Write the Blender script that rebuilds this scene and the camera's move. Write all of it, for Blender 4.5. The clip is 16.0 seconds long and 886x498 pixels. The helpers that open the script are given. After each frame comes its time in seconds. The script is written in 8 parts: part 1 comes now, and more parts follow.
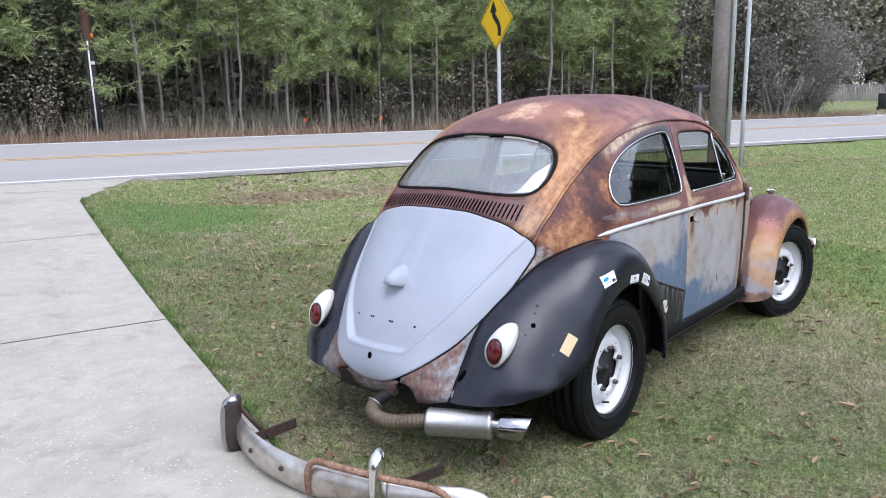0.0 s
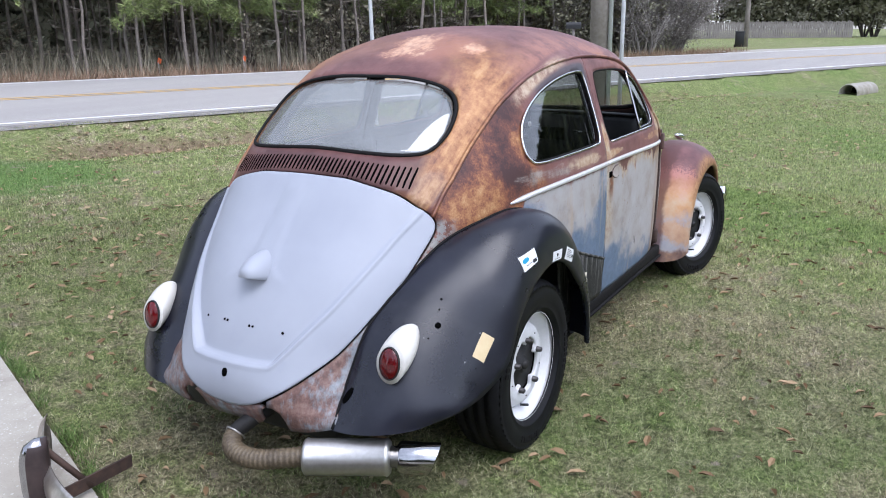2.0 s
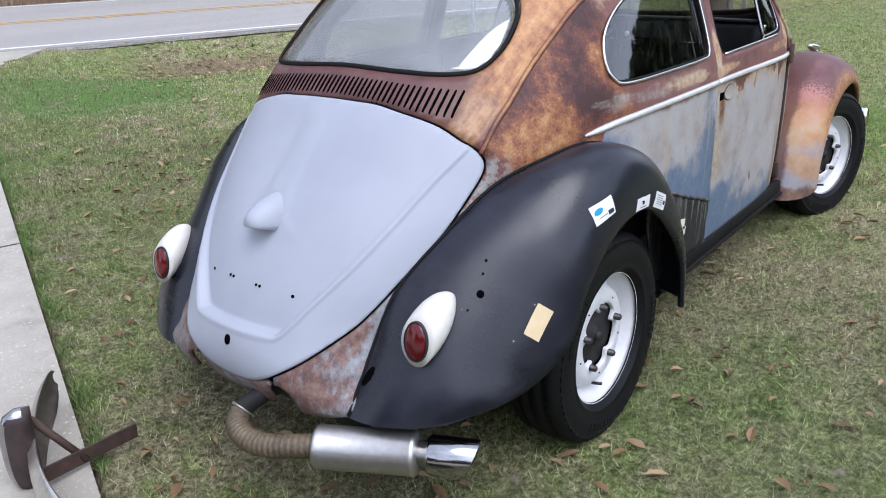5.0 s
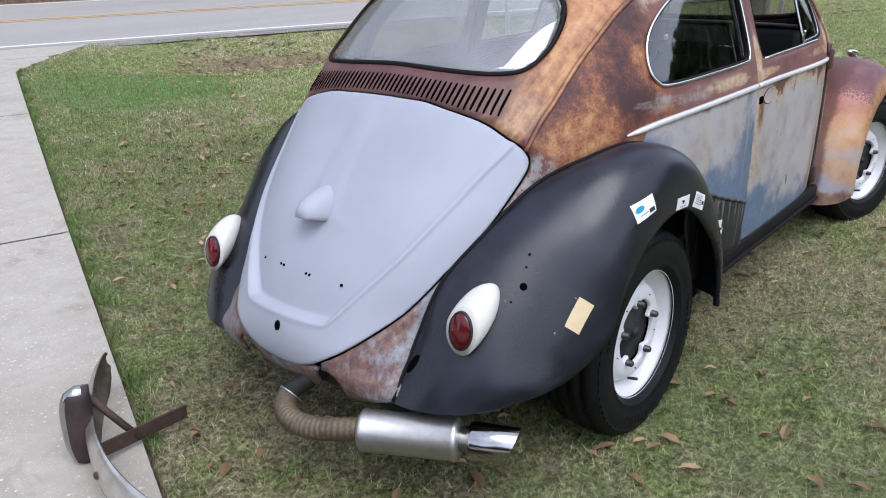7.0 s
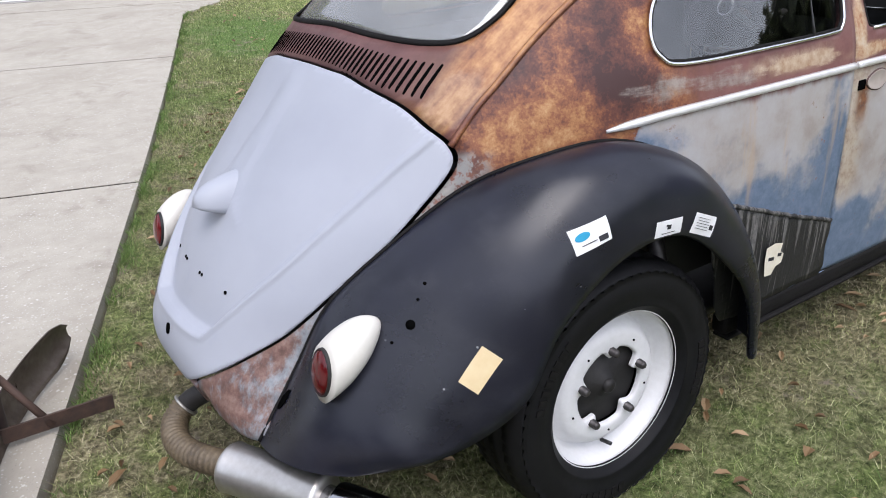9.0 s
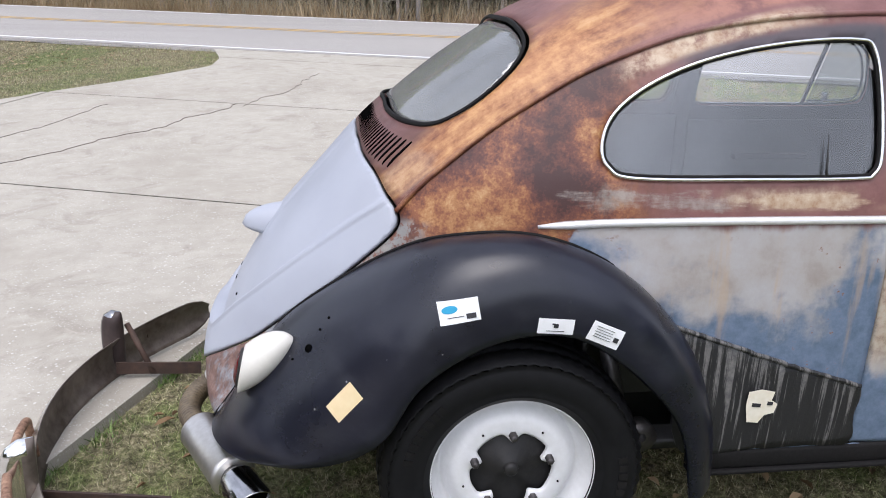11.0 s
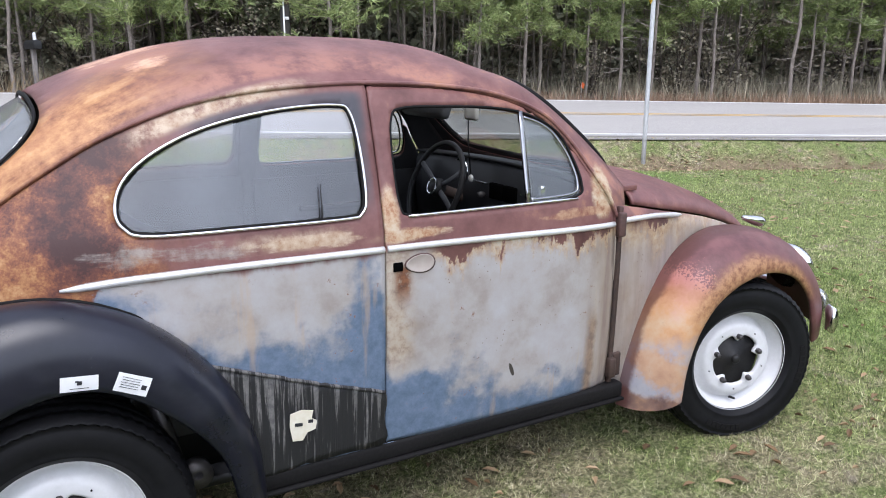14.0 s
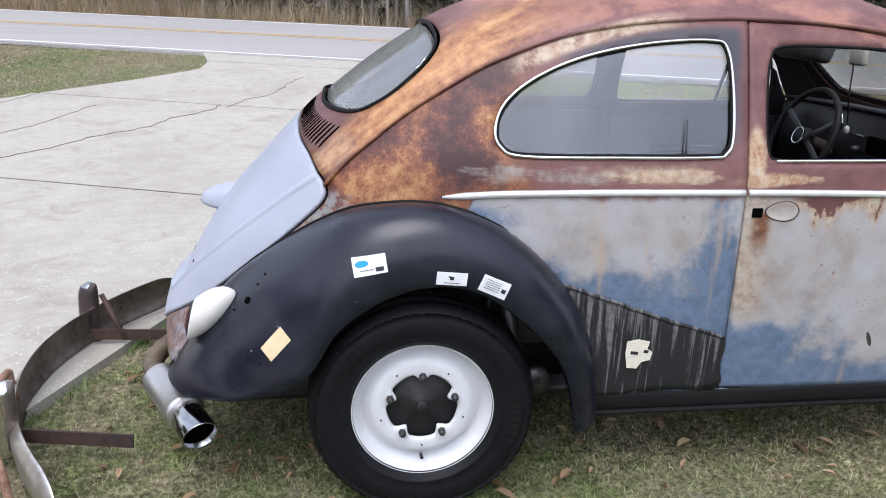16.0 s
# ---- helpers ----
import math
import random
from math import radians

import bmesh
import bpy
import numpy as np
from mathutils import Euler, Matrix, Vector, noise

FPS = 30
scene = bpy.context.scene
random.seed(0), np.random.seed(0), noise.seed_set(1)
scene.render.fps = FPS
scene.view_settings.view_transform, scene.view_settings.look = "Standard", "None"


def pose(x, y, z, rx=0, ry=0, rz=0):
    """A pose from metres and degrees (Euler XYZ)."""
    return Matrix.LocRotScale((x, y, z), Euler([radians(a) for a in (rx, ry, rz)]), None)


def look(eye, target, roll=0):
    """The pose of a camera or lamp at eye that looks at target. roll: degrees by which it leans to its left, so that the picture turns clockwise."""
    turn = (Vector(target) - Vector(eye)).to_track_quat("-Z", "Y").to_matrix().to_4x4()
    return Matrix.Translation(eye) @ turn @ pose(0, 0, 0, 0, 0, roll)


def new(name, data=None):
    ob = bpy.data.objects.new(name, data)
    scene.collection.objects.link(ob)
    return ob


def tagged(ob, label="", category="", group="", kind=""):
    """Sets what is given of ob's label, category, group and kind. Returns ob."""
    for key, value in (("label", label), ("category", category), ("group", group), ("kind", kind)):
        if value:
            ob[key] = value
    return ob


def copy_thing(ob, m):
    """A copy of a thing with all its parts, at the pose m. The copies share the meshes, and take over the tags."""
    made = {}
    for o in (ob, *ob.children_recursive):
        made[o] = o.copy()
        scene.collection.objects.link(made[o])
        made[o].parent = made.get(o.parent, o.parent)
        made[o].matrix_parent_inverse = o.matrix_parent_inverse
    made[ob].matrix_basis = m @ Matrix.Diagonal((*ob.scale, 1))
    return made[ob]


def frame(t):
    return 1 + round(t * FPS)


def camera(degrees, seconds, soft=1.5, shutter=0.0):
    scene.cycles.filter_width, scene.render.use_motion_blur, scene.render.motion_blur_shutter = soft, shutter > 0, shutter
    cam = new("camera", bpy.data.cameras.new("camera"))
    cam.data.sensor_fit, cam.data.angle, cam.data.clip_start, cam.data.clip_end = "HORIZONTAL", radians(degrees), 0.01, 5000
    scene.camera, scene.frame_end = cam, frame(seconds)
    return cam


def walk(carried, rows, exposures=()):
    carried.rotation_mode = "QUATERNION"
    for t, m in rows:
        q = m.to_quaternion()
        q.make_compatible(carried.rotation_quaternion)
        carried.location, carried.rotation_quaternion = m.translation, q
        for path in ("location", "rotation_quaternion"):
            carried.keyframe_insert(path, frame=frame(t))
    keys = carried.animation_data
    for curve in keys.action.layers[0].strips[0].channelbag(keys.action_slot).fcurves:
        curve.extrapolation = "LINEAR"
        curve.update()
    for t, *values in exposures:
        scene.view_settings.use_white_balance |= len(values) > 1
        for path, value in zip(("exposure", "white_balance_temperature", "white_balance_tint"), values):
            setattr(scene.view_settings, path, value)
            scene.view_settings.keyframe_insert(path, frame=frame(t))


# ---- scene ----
cam = camera(58.0, 16.0, 1.0)
PATH = [
    (0, (-3.071, -2.313, 1.538), (-1.566, -1.056, 1.148), -1.2),
    (0.5, (-2.991, -2.191, 1.535), (-1.423, -1.019, 1.126), -1.3),
    (1, (-2.807, -2.082, 1.51), (-1.182, -1.006, 1.062), -1.6),
    (1.5, (-2.629, -1.993, 1.518), (-0.984, -0.96, 1.041), -1.9),
    (2, (-2.466, -1.824, 1.502), (-0.813, -0.835, 0.964), -1.2),
    (2.5, (-2.325, -1.688, 1.514), (-0.68, -0.73, 0.904), -0.7),
    (3, (-2.132, -1.62, 1.463), (-0.54, -0.607, 0.799), -1.8),
    (3.5, (-1.912, -1.588, 1.431), (-0.419, -0.47, 0.71), -2.6),
    (4, (-1.865, -1.632, 1.42), (-0.415, -0.478, 0.669), -3.2),
    (6.5, (-2.007, -1.683, 1.429), (-0.574, -0.462, 0.753), -2.2),
    (7, (-2.003, -1.68, 1.431), (-0.599, -0.451, 0.711), -2.3),
    (7.5, (-1.878, -1.627, 1.432), (-0.549, -0.333, 0.685), -2.8),
    (8, (-1.701, -1.645, 1.427), (-0.466, -0.278, 0.649), -2.8),
    (8.5, (-1.469, -1.637, 1.377), (-0.315, -0.213, 0.577), -2.6),
    (9, (-1.165, -1.8, 1.374), (-0.167, -0.27, 0.561), -3.3),
    (11.5, (-0.295, -2.474, 1.422), (-0.122, -0.567, 0.844), 1.6),
    (12, (-0.223, -2.657, 1.441), (-0.027, -0.732, 0.935), 1.8),
    (12.5, (-0.101, -2.715, 1.451), (0.208, -0.789, 1.01), 2.0),
    (13, (-0.083, -2.664, 1.458), (0.572, -0.826, 1.021), 1.2),
    (13.5, (-0.085, -2.621, 1.45), (0.832, -0.903, 0.994), 1.0),
    (14, (-0.097, -2.636, 1.434), (0.9, -0.966, 0.969), 0.5),
    (14.5, (-0.125, -2.649, 1.419), (0.803, -0.953, 0.908), 0.6),
    (15, (-0.173, -2.68, 1.421), (0.422, -0.856, 0.858), 0.7),
    (15.5, (-0.204, -2.68, 1.413), (0.185, -0.809, 0.825), 1.4),
    (16, (-0.21, -2.687, 1.409), (0.035, -0.797, 0.801), 1.3),
]
walk(cam, [(t, look(eye, target, roll)) for t, eye, target, roll in PATH], [(0.0, 1.08, 5900, 15), (4.0, 1.06, 5900, 15), (6.5, 0.90, 6040, 15), (7.5, 0.92, 6060, 15), (9.0, 1.02, 6400, 15), (12.0, 1.02, 6300, 15), (13.5, 1.20, 6120, 15), (15.0, 1.18, 6120, 15), (16.0, 1.12, 6120, 15)])

# world: an even, high overcast with a weak, wide sun
world = bpy.data.worlds.new("overcast_sky")
scene.world = world
world.use_nodes = True
wn = world.node_tree.nodes
wn.clear()
sky = wn.new("ShaderNodeTexSky")
sky.sky_type = "NISHITA"
sky.sun_disc = False
sky.sun_elevation, sky.sun_rotation = radians(56), radians(200)
sky.air_density, sky.dust_density, sky.ozone_density = 1.0, 0.7, 1.5
pale = wn.new("ShaderNodeHueSaturation")
pale.inputs["Saturation"].default_value = 0.35
bg = wn.new("ShaderNodeBackground")
bg.inputs["Strength"].default_value = 0.15
out = wn.new("ShaderNodeOutputWorld")
# an overcast is brightest overhead, with soft cloud forms all round
where = wn.new("ShaderNodeTexCoord")
axes = wn.new("ShaderNodeSeparateXYZ")
rise = wn.new("ShaderNodeMapRange")
for key, val in (("From Min", 0.0), ("From Max", 1.0), ("To Min", 0.78), ("To Max", 1.58)):
    rise.inputs[key].default_value = val
cloud = wn.new("ShaderNodeTexNoise")
cloud.inputs["Scale"].default_value, cloud.inputs["Detail"].default_value = 3.2, 5.0
puff = wn.new("ShaderNodeMapRange")
for key, val in (("From Min", 0.3), ("From Max", 0.7), ("To Min", 0.72), ("To Max", 1.28)):
    puff.inputs[key].default_value = val
both_f = wn.new("ShaderNodeMath")
both_f.operation = "MULTIPLY"
shaded = wn.new("ShaderNodeMix")
shaded.data_type, shaded.blend_type = "RGBA", "MULTIPLY"
shaded.inputs[0].default_value = 1.0
wl = world.node_tree.links
wl.new(where.outputs["Generated"], axes.inputs[0])
wl.new(axes.outputs[2], rise.inputs["Value"])
wl.new(where.outputs["Generated"], cloud.inputs["Vector"])
wl.new(cloud.outputs[0], puff.inputs["Value"])
wl.new(rise.outputs[0], both_f.inputs[0])
wl.new(puff.outputs[0], both_f.inputs[1])
wl.new(sky.outputs[0], pale.inputs["Color"])
wl.new(pale.outputs[0], shaded.inputs[6])
wl.new(both_f.outputs[0], shaded.inputs[7])
wl.new(shaded.outputs[2], bg.inputs[0])
world.node_tree.links.new(bg.outputs[0], out.inputs[0])
sun = new("sun", bpy.data.lights.new("sun", "SUN"))
sun.data.energy, sun.data.angle, sun.data.color = 0.95, radians(42), (1.0, 0.97, 0.93)
sun.matrix_world = look((-4, -8, 18), (0, 0, 0))

# ---- materials ----


class Mat:
    """A node material: calls add nodes and give back sockets; sockets and plain values may be mixed."""

    def __init__(self, name):
        self.m = bpy.data.materials.new(name)
        self.m.use_nodes = True
        self.t = self.m.node_tree
        self.bsdf = self.t.nodes["Principled BSDF"]
        self.out = self.t.nodes["Material Output"]
        self.co = self.t.nodes.new("ShaderNodeTexCoord").outputs["Object"]

    def put(self, sock, v):
        if isinstance(v, bpy.types.NodeSocket):
            self.t.links.new(v, sock)
        elif isinstance(v, (tuple, list)) and len(v) == 3 and sock.type == "RGBA":
            sock.default_value = (*v, 1)
        else:
            sock.default_value = v

    def noise(self, scale, detail=4, rough=0.55, vec=None, warp=0.0):
        n = self.t.nodes.new("ShaderNodeTexNoise")
        for k, v in (("Vector", vec or self.co), ("Scale", scale), ("Detail", detail), ("Roughness", rough), ("Distortion", warp)):
            self.put(n.inputs[k], v)
        return n.outputs[0]

    def stretch(self, sx, sy, sz, move=(0, 0, 0)):
        n = self.t.nodes.new("ShaderNodeMapping")
        self.put(n.inputs["Vector"], self.co)
        n.inputs["Scale"].default_value, n.inputs["Location"].default_value = (sx, sy, sz), move
        return n.outputs[0]

    def cells(self, scale, vec=None, feature="F1"):
        n = self.t.nodes.new("ShaderNodeTexVoronoi")
        n.feature = feature
        self.put(n.inputs["Vector"], vec or self.co)
        self.put(n.inputs["Scale"], scale)
        return n.outputs["Distance"]

    def ramp(self, fac, *stops):
        n = self.t.nodes.new("ShaderNodeValToRGB")
        self.put(n.inputs[0], fac)
        e = n.color_ramp.elements
        while len(e) < len(stops):
            e.new(0.5)
        for el, (p, c) in zip(e, stops):
            el.position = p
            el.color = (c, c, c, 1) if isinstance(c, (int, float)) else (*c, 1)
        return n.outputs[0]

    def step(self, fac, a, b):
        n = self.t.nodes.new("ShaderNodeMapRange")
        n.interpolation_type = "SMOOTHSTEP"
        for k, v in (("Value", fac), ("From Min", a), ("From Max", b)):
            self.put(n.inputs[k], v)
        return n.outputs[0]

    def mix(self, fac, a, b, kind="MIX"):
        n = self.t.nodes.new("ShaderNodeMix")
        n.data_type, n.blend_type = "RGBA", kind
        self.put(n.inputs[0], fac)
        self.put(n.inputs[6], a)
        self.put(n.inputs[7], b)
        return n.outputs[2]

    def math(self, op, a, b=0.0, c=0.0):
        n = self.t.nodes.new("ShaderNodeMath")
        n.operation = op
        for i, v in enumerate((a, b, c)):
            self.put(n.inputs[i], v)
        return n.outputs[0]

    def xyz(self):
        n = self.t.nodes.new("ShaderNodeSeparateXYZ")
        self.put(n.inputs[0], self.co)
        return n.outputs[0], n.outputs[1], n.outputs[2]

    def join(self, a, b, c):
        n = self.t.nodes.new("ShaderNodeCombineXYZ")
        for i, v in enumerate((a, b, c)):
            self.put(n.inputs[i], v)
        return n.outputs[0]

    def chance(self):
        return self.t.nodes.new("ShaderNodeObjectInfo").outputs["Random"]

    def island(self):
        return self.t.nodes.new("ShaderNodeNewGeometry").outputs["Random Per Island"]

    def bump(self, height, strength=0.3, depth=0.005):
        n = self.t.nodes.new("ShaderNodeBump")
        n.inputs["Strength"].default_value, n.inputs["Distance"].default_value = strength, depth
        self.put(n.inputs["Height"], height)
        self.t.links.new(n.outputs[0], self.bsdf.inputs["Normal"])
        return n.outputs[0]

    def done(self, color, rough=0.5, metal=0.0, spec=0.5, coat=0.0, alpha=None):
        b = self.bsdf.inputs
        self.put(b["Base Color"], color)
        self.put(b["Roughness"], rough)
        self.put(b["Metallic"], metal)
        self.put(b["Specular IOR Level"], spec)
        self.put(b["Coat Weight"], coat)
        return self.m


def plain(name, c1, c2=None, rough=0.5, metal=0.0, scale=30.0, big=3.0, bump=0.0, spec=0.5, coat=0.0, depth=0.002):
    """A surface whose colour wanders between c1 and c2 at two scales, with a fine relief."""
    k = Mat(name)
    c2 = c2 or tuple(v * 0.8 for v in c1)
    fine = k.noise(scale, 5, 0.6)
    wide = k.noise(big, 3, 0.5)
    f = k.math("ADD", k.math("MULTIPLY", fine, 0.5), k.math("MULTIPLY", wide, 0.5))
    col = k.ramp(f, (0.35, c1), (0.65, c2))
    if bump:
        k.bump(fine, bump, depth)
    return k.done(col, k.math("MULTIPLY_ADD", wide, 0.2, rough - 0.1), metal, spec, coat)


def make_rust_body():
    """Bare steel and old paint: rusted above the belt, faded grey and blue below it."""
    k = Mat("weathered_body")
    x, y, z = k.xyz()
    n1 = k.noise(2.3, 6, 0.62)
    n2 = k.noise(7.0, 7, 0.65)
    n3 = k.noise(34.0, 6, 0.7)
    n4 = k.noise(160.0, 3, 0.6)
    streak = k.noise(5.0, 5, 0.6, k.stretch(3.0, 3.0, 0.35))
    maroon = k.ramp(n2, (0.3, (0.100, 0.040, 0.037)), (0.52, (0.165, 0.073, 0.066)), (0.75, (0.235, 0.118, 0.104)))
    orange = k.mix(k.step(streak, 0.40, 0.62), k.ramp(n3, (0.3, (0.13, 0.046, 0.023)), (0.5, (0.23, 0.092, 0.040)), (0.68, (0.36, 0.185, 0.085))), k.ramp(n3, (0.3, (0.080, 0.029, 0.023)), (0.6, (0.17, 0.064, 0.038))))
    dark = k.ramp(n3, (0.35, (0.050, 0.018, 0.016)), (0.62, (0.150, 0.052, 0.034)))
    tan = k.ramp(n3, (0.3, (0.30, 0.18, 0.10)), (0.62, (0.50, 0.40, 0.29)))
    slate = k.ramp(n3, (0.3, (0.18, 0.155, 0.135)), (0.65, (0.33, 0.30, 0.27)))
    rag = k.math("ADD", k.math("MULTIPLY", n3, 0.22), k.math("ADD", k.math("MULTIPLY", n2, 0.45), k.math("MULTIPLY", k.noise(16.0, 7, 0.72), 0.33)))
    rag = k.math("SUBTRACT", rag, 0.5)

    combed = k.math("SUBTRACT", k.math("ADD", k.math("MULTIPLY", k.noise(6.0, 6, 0.66, k.stretch(0.8, 1.0, 5.0)), 0.75), k.math("MULTIPLY", n3, 0.25)), 0.5)

    def blot(a, ca, ra, b, cb, rb, ragged=3.0, soft=0.5, torn=None):
        """A stain with a torn edge, an ellipse in two of the axes."""
        e = k.math("ADD", k.math("POWER", k.math("DIVIDE", k.math("SUBTRACT", a, ca), ra), 2.0), k.math("POWER", k.math("DIVIDE", k.math("SUBTRACT", b, cb), rb), 2.0))
        return k.step(k.math("ADD", k.math("SUBTRACT", 1.0, e), k.math("MULTIPLY", torn or rag, ragged)), 0.0, soft)

    ay = k.math("ABSOLUTE", y)
    rail = k.math("MULTIPLY_ADD", k.math("MULTIPLY", x, x), -0.42, k.math("MULTIPLY_ADD", x, 0.69, 1.118))
    under = k.math("SUBTRACT", rail, z)
    # rear quarters are orange, golden along the drip rail; the roof is maroon
    back = k.step(k.math("ADD", x, k.math("MULTIPLY", rag, 0.55)), 0.40, 0.10)
    low = k.step(k.math("ADD", z, k.math("MULTIPLY", rag, 0.20)), 1.40, 1.29)
    out_y = k.step(k.math("ADD", ay, k.math("MULTIPLY", rag, 0.15)), 0.42, 0.50)
    rust = k.mix(k.math("MULTIPLY", k.math("MULTIPLY", back, low), out_y), maroon, orange)
    run = k.math("MULTIPLY_ADD", x, 1.6, k.math("MULTIPLY", z, 1.2))
    grain = k.math("ADD", k.math("MULTIPLY", k.noise(3.0, 6, 0.62, k.join(k.math("MULTIPLY", under, 13.0), run, y)), 0.6), k.math("MULTIPLY", n3, 0.4))
    strip = k.math("MULTIPLY", k.math("MULTIPLY", k.step(under, -0.160, -0.085), k.step(under, 0.0, -0.014)), k.step(k.math("ADD", x, k.math("MULTIPLY", rag, 0.5)), 0.60, 0.16))
    rust = k.mix(k.math("MULTIPLY", strip, 0.92), rust, k.ramp(grain, (0.37, (0.14, 0.050, 0.024)), (0.48, (0.30, 0.130, 0.052)), (0.575, (0.45, 0.235, 0.096)), (0.68, (0.56, 0.35, 0.17))))
    edge = k.math("MULTIPLY", k.math("MULTIPLY", k.step(under, -0.075, -0.02), k.step(under, 0.012, 0.0)), k.math("MULTIPLY", k.step(x, 0.2, 0.5), k.step(rag, -0.08, 0.06)))
    rust = k.mix(k.math("MULTIPLY", edge, 0.6), rust, (0.36, 0.17, 0.115))
    # under the rail: dark along it, a burnt patch, gold below, cream round the window
    side = k.math("MULTIPLY", k.step(under, 0.0, 0.012), k.step(x, 0.9, 0.85))

    def zone(ca, ra, cb, rb):
        e = k.math("ADD", k.math("POWER", k.math("DIVIDE", k.math("SUBTRACT", x, ca), ra), 2.0), k.math("POWER", k.math("DIVIDE", k.math("SUBTRACT", z, cb), rb), 2.0))
        return k.step(e, 1.25, 0.15)

    bite = k.math("ADD", k.math("ADD", k.math("MULTIPLY", k.noise(7.5, 6, 0.66), 0.42), k.math("MULTIPLY", k.noise(27.0, 6, 0.72), 0.40)), k.math("MULTIPLY", n4, 0.18))
    for amount, spot in ((-0.100, zone(0.105, 0.10, 1.045, 0.11)), (-0.085, zone(0.100, 0.07, 0.950, 0.06)), (-0.115, zone(0.215, 0.11, 1.195, 0.085)), (-0.060, k.step(under, 0.085, 0.015)), (0.055, zone(-0.09, 0.19, 0.940, 0.085)), (0.100, zone(0.165, 0.035, 1.075, 0.060))):
        bite = k.math("MULTIPLY_ADD", spot, amount, bite)
    burnt = k.ramp(bite, (0.36, (0.045, 0.016, 0.014)), (0.45, (0.110, 0.036, 0.023)), (0.515, (0.215, 0.080, 0.035)), (0.58, (0.335, 0.160, 0.062)), (0.69, (0.50, 0.31, 0.15)))
    rust = k.mix(k.math("MULTIPLY", side, k.step(k.math("ADD", x, k.math("MULTIPLY", rag, 0.25)), 0.31, 0.20)), rust, burnt)
    rust = k.mix(k.math("MULTIPLY", k.math("MULTIPLY", side, blot(x, 0.215, 0.06, z, 0.955, 0.042, 6.0, 1.2)), 0.5), rust, (0.30, 0.27, 0.23))
    rust = k.mix(k.math("MULTIPLY", k.math("MULTIPLY", side, blot(x, 0.36, 0.24, z, 0.950, 0.026, 5.0, 0.9, combed)), 0.7), rust, slate)
    rust = k.mix(k.math("MULTIPLY", k.math("MULTIPLY", side, blot(x, 0.66, 0.22, z, 0.950, 0.022, 5.0, 0.9, combed)), 0.8), rust, tan)
    cream = k.math("MULTIPLY", k.math("MULTIPLY", k.step(under, 0.012, 0.028), k.step(under, 0.072, 0.050)), k.math("MULTIPLY", k.step(rag, -0.10, 0.04), k.math("MULTIPLY", k.step(x, 0.22, 0.30), k.step(x, 0.80, 0.55))))
    rust = k.mix(k.math("MULTIPLY", cream, 0.9), rust, tan)
    soot = k.math("MULTIPLY", k.math("MULTIPLY", side, k.step(k.math("ADD", under, k.math("MULTIPLY", rag, 0.03)), 0.052, 0.072)), k.math("MULTIPLY", k.step(z, 1.20, 1.26), k.step(x, 0.30, 0.45)))
    rust = k.mix(k.math("MULTIPLY", soot, 0.8), rust, (0.055, 0.058, 0.070))
    sooty = k.math("MULTIPLY", k.math("MULTIPLY", side, k.step(z, 0.98, 1.10)), k.math("MULTIPLY", k.math("MULTIPLY", k.step(x, 0.74, 0.86), k.step(x, 0.885, 0.87)), k.step(k.math("ADD", z, k.math("MULTIPLY", rag, 0.06)), 1.345, 1.315)))
    rust = k.mix(k.math("MULTIPLY", sooty, 0.75), rust, (0.045, 0.048, 0.058))
    # the vent panel is dark brown, bare and grey at its outer corners
    panel = k.math("MULTIPLY", k.math("MULTIPLY", k.step(z, 0.93, 0.99), k.step(z, 1.10, 1.07)), k.math("MULTIPLY", k.step(ay, 0.43, 0.38), k.step(x, 0.1, -0.1)))
    rust = k.mix(k.math("MULTIPLY", panel, 0.88), rust, k.ramp(n2, (0.3, (0.062, 0.026, 0.025)), (0.7, (0.145, 0.070, 0.064))))
    corner = k.math("MULTIPLY", blot(ay, 0.435, 0.045, z, 0.975, 0.07, 3.0), k.step(x, 0.0, -0.1))
    rust = k.mix(k.math("MULTIPLY", corner, 0.22), rust, slate)
    # flaking paint beside the engine lid
    tail = k.math("MULTIPLY", k.math("MULTIPLY", k.step(x, -0.17, -0.23), k.step(z, 0.885, 0.86)), 0.85)
    rust = k.mix(tail, rust, k.mix(k.step(k.noise(26.0, 7, 0.75), 0.47, 0.56), dark, (0.20, 0.215, 0.21)))
    # pale bare patches on the rear of the roof
    on_top = k.step(z, 1.36, 1.40)
    glow = k.math("MULTIPLY", blot(x, 0.30, 0.20, y, -0.14, 0.26, 4.0, 0.8), on_top)
    rust = k.mix(k.math("MULTIPLY", glow, 0.38), rust, (0.42, 0.185, 0.115))
    patch = k.math("MAXIMUM", blot(x, 0.315, 0.14, y, -0.04, 0.12, 9.0, 1.0), blot(x, 0.345, 0.075, y, -0.305, 0.07, 7.0, 1.0))
    rust = k.mix(k.math("MULTIPLY", k.math("MULTIPLY", patch, on_top), k.math("MULTIPLY_ADD", k.step(n3, 0.35, 0.6), 0.5, 0.3)), rust, k.ramp(n2, (0.35, (0.52, 0.26, 0.15)), (0.6, (0.66, 0.43, 0.28))))
    # orange at the window's upper corners
    hot = k.math("MULTIPLY", blot(ay, 0.43, 0.075, z, 1.22, 0.10, 4.5, 0.8), k.step(x, 0.30, 0.2))
    rust = k.mix(k.math("MULTIPLY", hot, 0.55), rust, k.ramp(n3, (0.3, (0.33, 0.135, 0.060)), (0.62, (0.50, 0.27, 0.125))))
